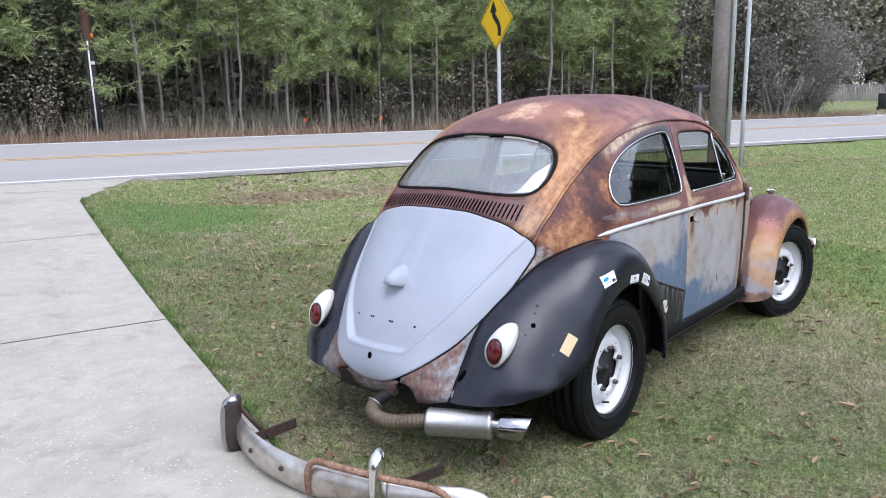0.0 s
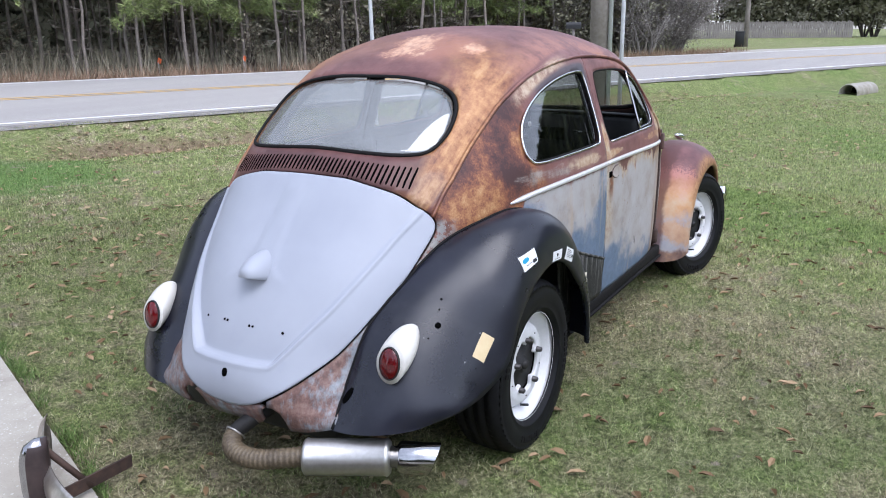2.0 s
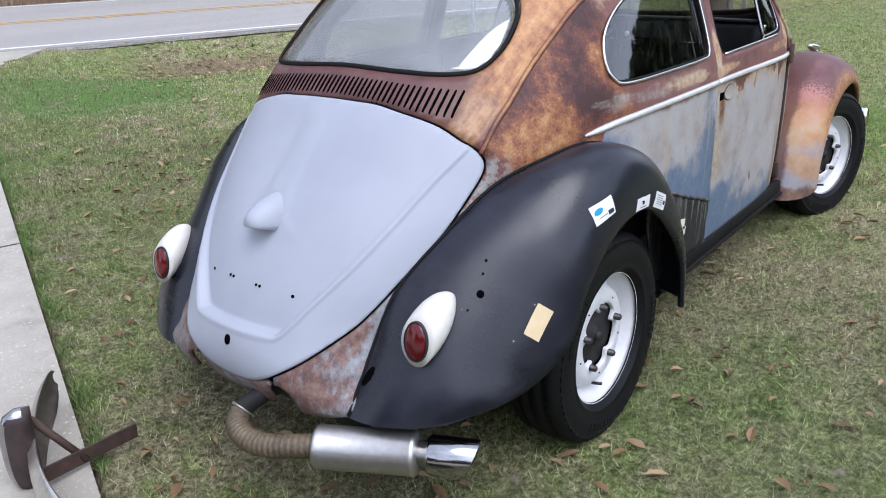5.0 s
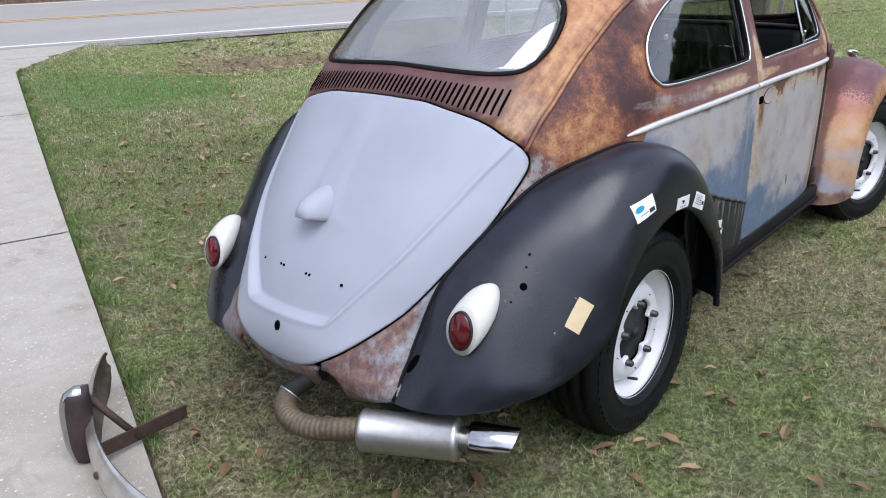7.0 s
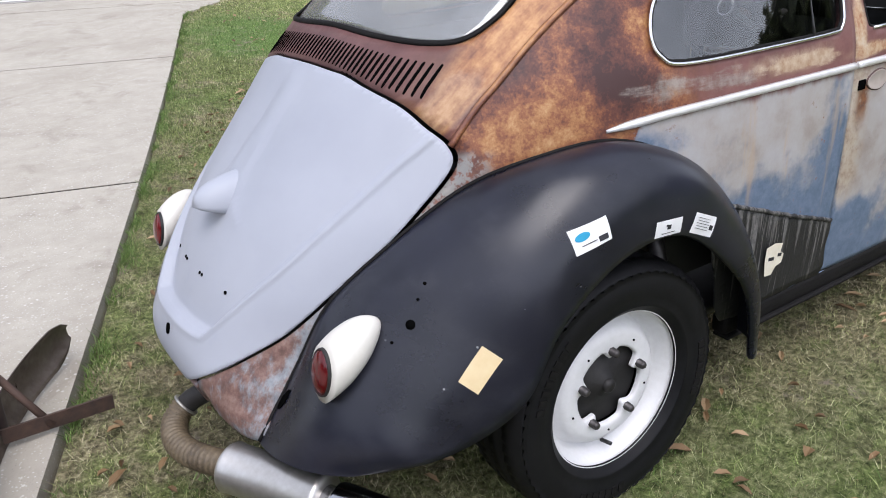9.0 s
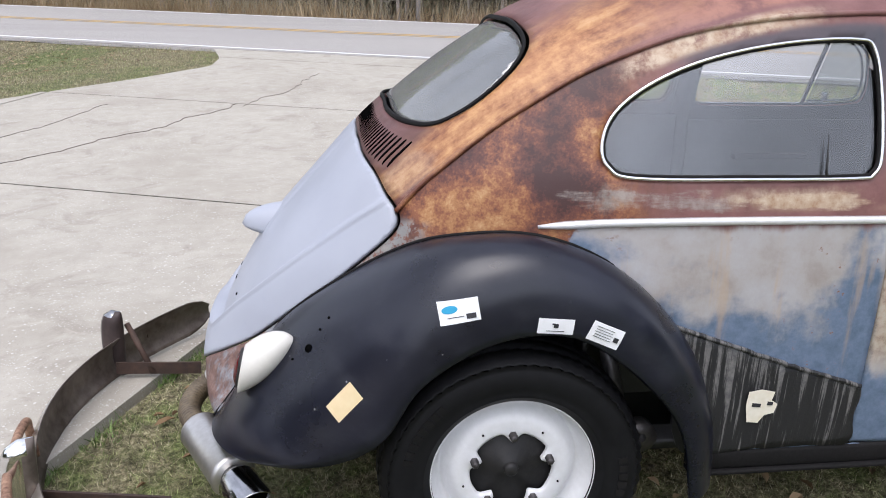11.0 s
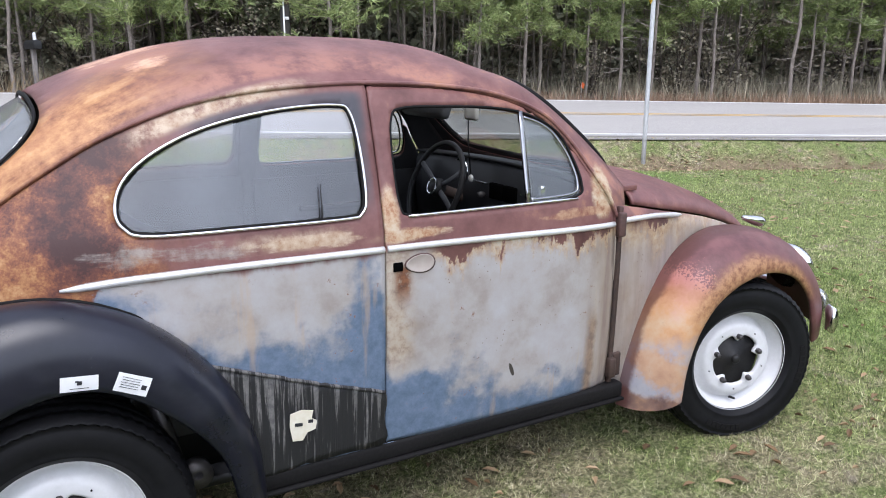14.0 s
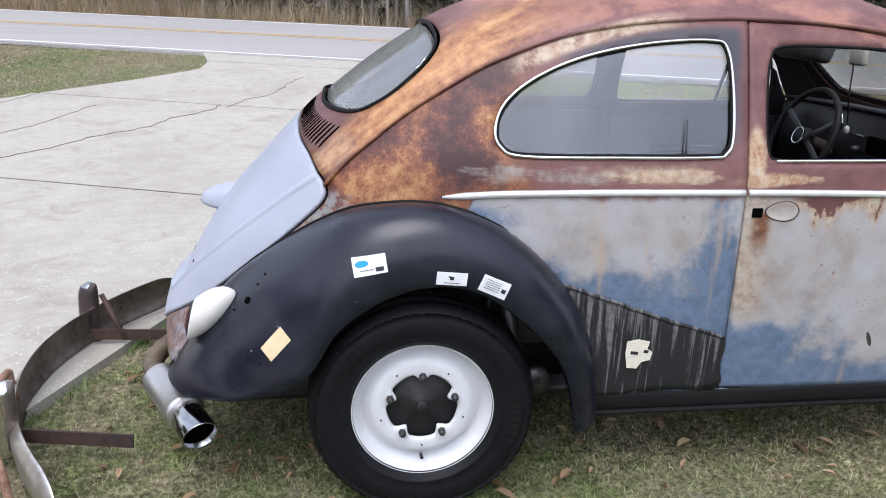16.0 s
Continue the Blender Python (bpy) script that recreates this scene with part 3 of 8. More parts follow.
def make_concrete():
    k = Mat("driveway_concrete")
    n1, n2, n3 = k.noise(0.9, 5, 0.6), k.noise(8.0, 6, 0.65), k.noise(130.0, 4, 0.7)
    col = k.ramp(n2, (0.25, (0.335, 0.308, 0.258)), (0.7, (0.420, 0.390, 0.332)))
    col = k.mix(k.math("MULTIPLY", k.step(n1, 0.46, 0.68), 0.55), col, (0.30, 0.270, 0.222))
    blotch = k.math("MULTIPLY", k.step(k.noise(2.6, 7, 0.7, None, 0.8), 0.53, 0.66), 0.50)
    col = k.mix(blotch, col, (0.25, 0.220, 0.180))
    scrape = k.math("MULTIPLY", k.step(k.noise(5.0, 7, 0.72, k.stretch(0.7, 1.6, 1.0), 1.2), 0.60, 0.70), 0.35)
    col = k.mix(scrape, col, (0.52, 0.47, 0.40))
    col = k.mix(k.math("MULTIPLY", k.step(n3, 0.42, 0.30), 0.6), col, (0.20, 0.182, 0.155))
    shell = k.math("MULTIPLY", k.step(k.cells(34.0), 0.21, 0.12), k.step(k.noise(5.0, 4, 0.6), 0.38, 0.56))
    grit = k.math("MULTIPLY", k.step(k.cells(85.0), 0.24, 0.14), k.step(k.noise(3.0, 4, 0.6), 0.36, 0.60))
    col = k.mix(k.math("MULTIPLY", k.math("MAXIMUM", shell, grit), 0.85), col, (0.58, 0.56, 0.52))
    k.bump(n3, 0.35, 0.003)
    return k.done(col, 0.85, 0.0, 0.3)


def make_asphalt():
    k = Mat("worn_asphalt")
    n1, n2, n3 = k.noise(0.5, 4, 0.6), k.noise(12.0, 5, 0.7), k.noise(160.0, 3, 0.7)
    lanes = k.noise(1.2, 3, 0.5, k.stretch(0.06, 1.0, 1.0))
    col = k.ramp(n3, (0.3, (0.22, 0.208, 0.196)), (0.55, (0.370, 0.348, 0.322)), (0.75, (0.51, 0.482, 0.448)))
    col = k.mix(k.math("MULTIPLY", k.step(lanes, 0.45, 0.65), 0.35), col, (0.265, 0.25, 0.24))
    k.bump(n3, 0.4, 0.003)
    return k.done(col, 0.8, 0.0, 0.35)


def make_leaf(name, c1, c2, c3, rough=0.6):
    k = Mat(name)
    r = k.math("ADD", k.math("MULTIPLY", k.island(), 0.7), k.math("MULTIPLY", k.noise(0.5, 3), 0.3))
    return k.done(k.ramp(r, (0.15, c1), (0.5, c2), (0.85, c3)), rough, 0.0, 0.25)


def make_blade():
    """Lawn blades: fresh green in some patches, straw in others."""
    k = Mat("grass_blades")
    n1, shade = k.noise(0.35, 4, 0.6), k.island()
    dry = k.math("MULTIPLY_ADD", k.math("SUBTRACT", shade, 0.5), 0.34, dryness(k))
    tone = k.math("FRACT", k.math("MULTIPLY", shade, 7.31))
    green = k.ramp(tone, (0.0, (0.042, 0.058, 0.016)), (0.5, (0.150, 0.185, 0.058)), (1.0, (0.37, 0.41, 0.165)))
    straw = k.ramp(tone, (0.0, (0.085, 0.066, 0.040)), (0.5, (0.30, 0.25, 0.155)), (1.0, (0.60, 0.53, 0.38)))
    col = k.mix(k.math("MULTIPLY", k.step(dry, 0.45, 0.61), 0.85), green, straw)
    col = k.mix(k.math("MULTIPLY", k.step(n1, 0.52, 0.66), 0.5), col, k.ramp(tone, (0.0, (0.036, 0.078, 0.012)), (1.0, (0.17, 0.25, 0.065))))
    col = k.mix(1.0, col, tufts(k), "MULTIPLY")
    col = k.mix(lush_spot(k), col, k.ramp(tone, (0.0, (0.036, 0.090, 0.014)), (1.0, (0.14, 0.26, 0.07))))
    return k.done(col, 0.6, 0.0, 0.25)


HOOD = make_rust_hood()
BODY, RFEND, BFEND, PRIMER, APRON, RUNS = make_rust_body(), make_rust_fender(), make_black_fender(), make_primer(), make_apron(), make_drip_panel()
GLASS, HAZED, SIDEGLASS = make_glass("window_glass", shine=0.08), make_glass("veiled_rear_glass", shine=0.13, haze=0.20, rim=0.55), make_glass("dusty_side_glass", (0.96, 0.97, 0.97), shine=0.085)
LAWN, CONCRETE, ASPHALT = make_grass_ground(), make_concrete(), make_asphalt()
RUBBER = plain("black_rubber", (0.005, 0.005, 0.005), (0.012, 0.011, 0.011), 0.7, scale=90, bump=0.5, spec=0.15)
TYRE = plain("tyre_rubber", (0.004, 0.004, 0.005), (0.009, 0.009, 0.010), 0.55, scale=40, big=6, bump=0.15, spec=0.18)
WHITE = plain("white_wheel_paint", (0.68, 0.68, 0.69), (0.60, 0.60, 0.60), 0.40, scale=60, bump=0.08)
DRUM = plain("black_drum_iron", (0.009, 0.009, 0.010), (0.022, 0.020, 0.019), 0.55, scale=70, bump=0.3, spec=0.35)
CHROME = plain("chrome", (0.80, 0.80, 0.80), (0.68, 0.68, 0.68), 0.14, 1.0, scale=30)
OLDCHROME = plain("pitted_chrome", (0.62, 0.60, 0.56), (0.36, 0.30, 0.24), 0.34, 0.85, scale=24, big=5, bump=0.25)
OVERBACK = plain("brown_rusted_shell", (0.060, 0.040, 0.037), (0.028, 0.019, 0.018), 0.55, 0.2, scale=30, big=8, bump=0.3)
BLADEBACK = plain("rusted_steel_back", (0.21, 0.175, 0.15), (0.075, 0.055, 0.042), 0.48, 0.55, scale=26, big=7, bump=0.4)
DARKCHROME = plain("smoky_chrome", (0.42, 0.42, 0.43), (0.30, 0.30, 0.30), 0.16, 1.0, scale=30)
UNDER = make_leaf("brown_understorey", (0.14, 0.124, 0.088), (0.26, 0.232, 0.165), (0.40, 0.360, 0.265))
RUSSET = make_leaf("russet_verge_grass", (0.15, 0.095, 0.062), (0.25, 0.165, 0.110), (0.38, 0.275, 0.19))
STEEL = plain("brushed_muffler_steel", (0.56, 0.55, 0.53), (0.44, 0.42, 0.39), 0.34, 0.9, scale=50, big=6, bump=0.15)
WRAP = plain("exhaust_wrap", (0.165, 0.125, 0.075), (0.060, 0.044, 0.028), 0.55, scale=120, big=12, bump=0.5)
TRIM = plain("satin_white_trim", (0.74, 0.74, 0.74), (0.60, 0.59, 0.58), 0.32, 0.35, scale=40)
BARERUST = plain("rusty_bar", (0.105, 0.042, 0.022), (0.42, 0.26, 0.17), 0.6, 0.2, scale=95, big=14, bump=0.7)
IRON = plain("dark_rusty_iron", (0.035, 0.024, 0.020), (0.085, 0.048, 0.034), 0.75, 0.2, scale=40, bump=0.4)
HINGE = plain("brown_hinge_rust", (0.110, 0.058, 0.050), (0.050, 0.028, 0.025), 0.65, 0.1, scale=50, bump=0.4)
INNER = plain("black_interior_paint", (0.010, 0.010, 0.011), (0.020, 0.020, 0.022), 0.5, scale=20, bump=0.1)
GREYPANEL = plain("grey_board", (0.10, 0.10, 0.105), (0.07, 0.07, 0.075), 0.8, scale=70, bump=0.4)
LAMPWHITE = plain("cream_lamp_housing", (0.66, 0.64, 0.58), (0.56, 0.54, 0.49), 0.35, scale=30)
REDLENS = plain("red_lens", (0.115, 0.002, 0.004), (0.070, 0.0015, 0.003), 0.14, scale=60, bump=0.3, coat=0.15)
AMBER = plain("amber_lens", (0.65, 0.19, 0.02), (0.50, 0.13, 0.01), 0.25, scale=60)
PAPER = plain("white_sticker_paper", (0.78, 0.79, 0.80), (0.70, 0.70, 0.70), 0.6, scale=40)
MASK = plain("masking_tape", (0.66, 0.54, 0.33), (0.60, 0.46, 0.26), 0.7, scale=30, big=20, bump=0.1)
TORNPAPER = plain("torn_cream_paper", (0.74, 0.70, 0.60), (0.62, 0.56, 0.42), 0.7, scale=40, big=14, bump=0.1)
OVAL = plain("bare_oval_paint", (0.42, 0.37, 0.33), (0.34, 0.29, 0.26), 0.5, scale=40)
BOLT = plain("dark_steel_bolt", (0.09, 0.085, 0.085), (0.05, 0.045, 0.045), 0.45, 0.6, scale=60, bump=0.2)
INK = plain("dark_print", (0.02, 0.02, 0.025), None, 0.6)
CYAN = plain("blue_print", (0.02, 0.30, 0.50), None, 0.6)
# near-black for plates and discs that stand for the shade in openings
HOLE_SHADE = plain("hole_shade_black", (0.003, 0.003, 0.003), None, 0.95, spec=0.0)
WHITELINE = plain("white_road_paint", (0.80, 0.80, 0.79), (0.68, 0.68, 0.67), 0.7, scale=30, big=2, bump=0.2)
YELLOWLINE = plain("yellow_road_paint", (0.62, 0.38, 0.11), (0.50, 0.34, 0.15), 0.7, scale=30, big=2, bump=0.2)
GRAVEL = plain("road_shoulder_gravel", (0.30, 0.28, 0.26), (0.13, 0.12, 0.11), 0.9, scale=45, big=3, bump=0.6, depth=0.01)
SIGNYELLOW = plain("yellow_sign_sheet", (0.78, 0.50, 0.01), (0.72, 0.45, 0.01), 0.45, scale=10)
SIGNBLACK = plain("black_sign_film", (0.01, 0.01, 0.01), None, 0.5)
GALV = plain("galvanised_steel", (0.56, 0.57, 0.58), (0.44, 0.45, 0.46), 0.5, 0.15, scale=25)
POLEGREY = plain("weathered_pole_wood", (0.24, 0.215, 0.19), (0.15, 0.13, 0.11), 0.85, scale=18, big=4, bump=0.4)
POLEBROWN = plain("brown_pole_wood", (0.10, 0.05, 0.030), (0.055, 0.030, 0.020), 0.85, scale=18, big=4, bump=0.4)
JOINT = plain("joint_dirt", (0.060, 0.052, 0.042), (0.022, 0.019, 0.015), 0.9, scale=60, big=5, bump=0.4, spec=0.1)
POLEBLACK = plain("tarred_pole_wood", (0.018, 0.016, 0.014), (0.030, 0.026, 0.022), 0.8, scale=18, bump=0.4)
BARK = plain("pine_bark", (0.30, 0.262, 0.230), (0.15, 0.128, 0.108), 0.9, scale=24, big=3, bump=0.6, depth=0.01)
DARKBARK = plain("dark_bark", (0.085, 0.070, 0.058), (0.045, 0.038, 0.032), 0.9, scale=20, big=3, bump=0.6, depth=0.01)
NEEDLE = make_leaf("pine_needles", (0.125, 0.170, 0.066), (0.255, 0.325, 0.118), (0.440, 0.490, 0.215), 0.5)
FARWOOD = make_leaf("far_wood_leaves", (0.17, 0.178, 0.128), (0.30, 0.308, 0.222), (0.46, 0.468, 0.345))
OAKLEAF = make_leaf("scrub_oak_leaves", (0.12, 0.122, 0.076), (0.215, 0.21, 0.14), (0.32, 0.305, 0.22))
BRUSH = make_leaf("scrub_leaves", (0.045, 0.055, 0.030), (0.095, 0.110, 0.060), (0.19, 0.20, 0.115))
GREYBRUSH = make_leaf("bare_grey_twigs", (0.17, 0.155, 0.135), (0.28, 0.255, 0.23), (0.40, 0.37, 0.33))
STRAW = make_leaf("dry_roadside_grass", (0.17, 0.115, 0.060), (0.28, 0.205, 0.115), (0.38, 0.30, 0.19))
DUFF = plain("forest_floor", (0.085, 0.048, 0.030), (0.15, 0.09, 0.055), 0.95, scale=30, big=1.5, bump=0.7, depth=0.02)
BLADE = make_blade()
DEADLEAF = make_leaf("fallen_leaves", (0.085, 0.052, 0.026), (0.20, 0.125, 0.062), (0.40, 0.285, 0.165))
FRESH = make_leaf("fresh_weeds", (0.050, 0.088, 0.020), (0.105, 0.170, 0.042), (0.20, 0.29, 0.09))
FENCEWOOD = plain("grey_fence_wood", (0.24, 0.22, 0.20), (0.14, 0.125, 0.115), 0.85, scale=14, big=2, bump=0.3)
PLASTICDARK = plain("black_plastic", (0.015, 0.015, 0.016), None, 0.45)
CORRUGATED = plain("culvert_metal", (0.42, 0.40, 0.36), (0.30, 0.27, 0.22), 0.6, 0.3, scale=20)
FLAG = plain("orange_flag", (0.80, 0.16, 0.04), None, 0.6)

# ---- mesh helpers ----


def link_mesh(name, bm, material, smooth=True):
    me = bpy.data.meshes.new(name)
    bm.to_mesh(me)
    bm.free()
    mats = material if isinstance(material, (list, tuple)) else [material]
    for m in mats:
        me.materials.append(m)
    if smooth:
        me.shade_smooth()
    return new(name, me)


def part(name, bm, material, parent, label="", smooth=True):
    ob = link_mesh(name, bm, material, smooth)
    ob.parent = parent
    return tagged(ob, label)


def thing(name, label, category, where=None, group="", kind=""):
    ob = new(name)
    ob.empty_display_size = 0.1
    if where is not None:
        ob.matrix_world = where
    return tagged(ob, label, category, group, kind)


def raw(name, verts, faces, material, parent=None, smooth=False, index=None):
    """A mesh straight from lists of vertices and faces."""
    me = bpy.data.meshes.new(name)
    me.from_pydata([tuple(v) for v in verts], [], [tuple(f) for f in faces])
    for m in material if isinstance(material, (list, tuple)) else [material]:
        me.materials.append(m)
    if index is not None:
        me.polygons.foreach_set("material_index", index)
    if smooth:
        me.shade_smooth()
    ob = new(name, me)
    ob.parent = parent
    return ob


def spline(xs, ys):
    """A smooth curve through the points, as a function of x."""
    xs, ys = np.array(xs, float), np.array(ys, float)
    sl = np.gradient(ys, xs)

    def f(x):
        x = min(max(x, xs[0]), xs[-1])
        i = min(int(np.searchsorted(xs, x, "right")) - 1, len(xs) - 2)
        h = xs[i + 1] - xs[i]
        t = (x - xs[i]) / h
        return float((2 * t**3 - 3 * t**2 + 1) * ys[i] + (t**3 - 2 * t**2 + t) * h * sl[i] + (3 * t**2 - 2 * t**3) * ys[i + 1] + (t**3 - t**2) * h * sl[i + 1])

    return f


def smoothstep(a, b, x):
    t = min(max((x - a) / (b - a), 0.0), 1.0)
    return t * t * (3 - 2 * t)


def inside(poly, x, z):
    """Whether the point lies within the closed outline."""
    hit = False
    x1, z1 = poly[-1]
    for x2, z2 in poly:
        if (z1 > z) != (z2 > z) and x < (x2 - x1) * (z - z1) / (z2 - z1) + x1:
            hit = not hit
        x1, z1 = x2, z2
    return hit


def rounded(poly, steps=6, closed=True):
    """The outline through the points, as a smooth closed curve."""
    n, res = len(poly), []
    for i in range(n if closed else n - 1):
        p = [Vector(poly[(i + k) % n] if closed else poly[min(max(i + k, 0), n - 1)]) for k in (-1, 0, 1, 2)]
        for s in range(steps):
            t = s / steps
            v = 0.5 * ((2 * p[1]) + (p[2] - p[0]) * t + (2 * p[0] - 5 * p[1] + 4 * p[2] - p[3]) * t**2 + (3 * p[1] - p[0] - 3 * p[2] + p[3]) * t**3)
            res.append(tuple(v))
    if not closed:
        res.append(tuple(poly[-1]))
    return res


def grown(poly, d):
    """The outline moved outwards by d (inwards where d is negative)."""
    n = len(poly)
    area = sum(poly[i - 1][0] * poly[i][1] - poly[i][0] * poly[i - 1][1] for i in range(n))
    s = 1 if area > 0 else -1
    res = []
    for i in range(n):
        a, b = Vector(poly[i - 1]), Vector(poly[(i + 1) % n])
        e = (b - a).normalized()
        res.append((poly[i][0] + s * e.y * d, poly[i][1] - s * e.x * d))
    return res


def skin(surface, us, vs, keep, offset=0.0, thick=0.0, mirror=False, lift=None):
    """The part of a surface(u, v) for which keep(point) holds, cut clean along its edge. offset: moved outwards;
    thick: given a thickness inwards; mirror: both sides of the car in one mesh; lift(point): a further swelling outwards."""
    par = {(i, j): (u, v) for i, u in enumerate(us) for j, v in enumerate(vs)}
    pos = {k: surface(*p) for k, p in par.items()}
    state = {k: keep(p) for k, p in pos.items()}
    edge = set()
    ni, nj = len(us), len(vs)
    for i in range(ni):
        for j in range(nj):
            for di, dj in ((1, 0), (0, 1), (1, 1)):
                a, b = (i, j), (i + di, j + dj)
                if b not in pos or a in edge or b in edge or state[a] == state[b]:
                    continue
                lo, hi = 0.0, 1.0
                pa, pb = par[a], par[b]
                for _ in range(9):
                    m = (lo + hi) / 2
                    q = surface(pa[0] + (pb[0] - pa[0]) * m, pa[1] + (pb[1] - pa[1]) * m)
                    if keep(q) == state[a]:
                        lo = m
                    else:
                        hi = m
                m = (lo + hi) / 2
                pick = a if m < 0.5 else b
                new_par = (pa[0] + (pb[0] - pa[0]) * m, pa[1] + (pb[1] - pa[1]) * m)
                par[pick] = new_par
                edge.add(pick)
                pos[pick] = surface(*new_par)
    bm = bmesh.new()
    made = {}

    def vert(k):
        if k not in made:
            made[k] = bm.verts.new(pos[k])
        return made[k]

    for i in range(ni - 1):
        for j in range(nj - 1):
            for tri in (((i, j), (i + 1, j), (i + 1, j + 1)), ((i, j), (i + 1, j + 1), (i, j + 1))):
                free = [k for k in tri if k not in edge]
                mid = sum((pos[k] for k in tri), Vector()) / 3
                ok = state[free[0]] if free else keep(mid)
                if ok and all(state[k] == ok for k in free):
                    if (pos[tri[0]] - pos[tri[1]]).cross(pos[tri[2]] - pos[tri[1]]).length > 1e-10:
                        bm.faces.new([vert(k) for k in tri])
    if mirror:
        twin = bmesh.ops.duplicate(bm, geom=bm.verts[:] + bm.edges[:] + bm.faces[:])["geom"]
        tv = [g for g in twin if isinstance(g, bmesh.types.BMVert)]
        for v in tv:
            v.co.y = -v.co.y
        bmesh.ops.reverse_faces(bm, faces=[g for g in twin if isinstance(g, bmesh.types.BMFace)])
        bmesh.ops.remove_doubles(bm, verts=bm.verts[:], dist=0.0006)
    bm.normal_update()
    bm.faces.ensure_lookup_table()
    if len(bm.faces):
        f = bm.faces[len(bm.faces) // 2]
        c = f.calc_center_median()
        if f.normal.dot(c - Vector((0.75, 0, 0.7))) < 0:
            bmesh.ops.reverse_faces(bm, faces=bm.faces[:])
            bm.normal_update()
    if offset or lift:
        move = {v: v.normal * (offset + (lift(v.co) if lift else 0.0)) for v in bm.verts}
        for v, d in move.items():
            v.co += d
    if thick:
        thicken(bm, thick)
    return bm


def thicken(bm, thick, inner=0):
    """Give an open sheet a thickness inwards."""
    bm.normal_update()
    faces = bm.faces[:]
    twin = {v: bm.verts.new(v.co - v.normal * thick) for v in bm.verts[:] if v.link_faces}
    rim = [e for e in bm.edges if len(e.link_faces) == 1]
    walls = []
    for e in rim:
        a, b = e.verts
        f = e.link_faces[0]
        order = [l.vert for l in f.loops]
        if order[(order.index(a) + 1) % len(order)] != b:
            a, b = b, a
        walls.append((b, a, twin[a], twin[b]))
    for f in faces:
        bm.faces.new([twin[v] for v in reversed(f.verts[:])]).material_index = inner
    for w in walls:
        bm.faces.new(w)


def sweep(points, profile, closed=False, up=None, cap=True, scale=None):
    """A bar along the points; profile: (side, up) pairs round its section; up: the direction of 'up' at each point, or one for all."""
    bm = bmesh.new()
    pts = [Vector(p) for p in points]
    n, rings = len(pts), []
    for i, p in enumerate(pts):
        a, b = pts[i - 1] if (i or closed) else p, pts[(i + 1) % n] if (i < n - 1 or closed) else p
        t = (b - a).normalized()
        w = Vector(up[i] if isinstance(up, list) else (up or (0, 0, 1)))
        s = t.cross(w)
        s = s.normalized() if s.length > 1e-6 else t.orthogonal().normalized()
        w = s.cross(t).normalized()
        k = scale[i] if scale else 1.0
        rings.append([bm.verts.new(p + (s * x + w * y) * k) for x, y in profile])
    m = len(profile)
    for i in range(n if closed else n - 1):
        r1, r2 = rings[i], rings[(i + 1) % n]
        for j in range(m):
            bm.faces.new((r1[j], r1[(j + 1) % m], r2[(j + 1) % m], r2[j]))
    if cap and not closed:
        bm.faces.new(rings[0][::-1])
        bm.faces.new(rings[-1])
    bmesh.ops.recalc_face_normals(bm, faces=bm.faces[:])
    return bm


def ring(r, n=10, flat=1.0):
    return [(r * math.cos(2 * math.pi * i / n), r * flat * math.sin(2 * math.pi * i / n)) for i in range(n)]


def lathe(profile, n=48, axis="Y", closed=False):
    """Turn (radius, along) pairs round an axis through the origin."""
    bm = bmesh.new()
    rows = []
    for k in range(n):
        a = 2 * math.pi * k / n
        c, s = math.cos(a), math.sin(a)
        rows.append([bm.verts.new((r * c, h, r * s) if axis == "Y" else (r * c, r * s, h)) for r, h in profile])
    m = len(profile)
    for k in range(n):
        p, q = rows[k], rows[(k + 1) % n]
        for j in range(m if closed else m - 1):
            bm.faces.new((p[j], p[(j + 1) % m], q[(j + 1) % m], q[j]))
    bmesh.ops.remove_doubles(bm, verts=bm.verts[:], dist=1e-5)
    bmesh.ops.recalc_face_normals(bm, faces=bm.faces[:])
    return bm


def box(sx, sy, sz, at=(0, 0, 0), bevel=0.0, turn=None):
    bm = bmesh.new()
    bmesh.ops.create_cube(bm, size=1.0, matrix=Matrix.Diagonal((sx, sy, sz, 1)))
    if bevel:
        bmesh.ops.bevel(bm, geom=bm.edges[:], offset=bevel, segments=2, affect="EDGES", profile=0.5)
    bmesh.ops.transform(bm, matrix=Matrix.Translation(at) @ (turn or Matrix()), verts=bm.verts[:])
    return bm


def moved(bm, m):
    bmesh.ops.transform(bm, matrix=m, verts=bm.verts[:])
    return bm


def joined(*bms):
    res = bms[0]
    for b in bms[1:]:
        me = bpy.data.meshes.new("tmp")
        b.to_mesh(me)
        b.free()
        res.from_mesh(me)
        bpy.data.meshes.remove(me)
    return res


def flipped(bm):
    """The mirror image across the car's middle."""
    for v in bm.verts:
        v.co.y = -v.co.y
    bmesh.ops.reverse_faces(bm, faces=bm.faces[:])
    return bm

from mathutils.bvhtree import BVHTree

# ---- the car: x ahead from the rear axle, y to its left, z up ----
XC = 0.87
LOW = [  # z, rear end, half width
    (0.24, -0.742, 0.645), (0.313, -0.782, 0.652), (0.36, -0.799, 0.656), (0.42, -0.798, 0.660), (0.52, -0.762, 0.664), (0.62, -0.703, 0.667),
    (0.72, -0.626, 0.669), (0.82, -0.535, 0.669), (0.90, -0.462, 0.666), (0.96, -0.408, 0.659), (1.00, -0.372, 0.650)]
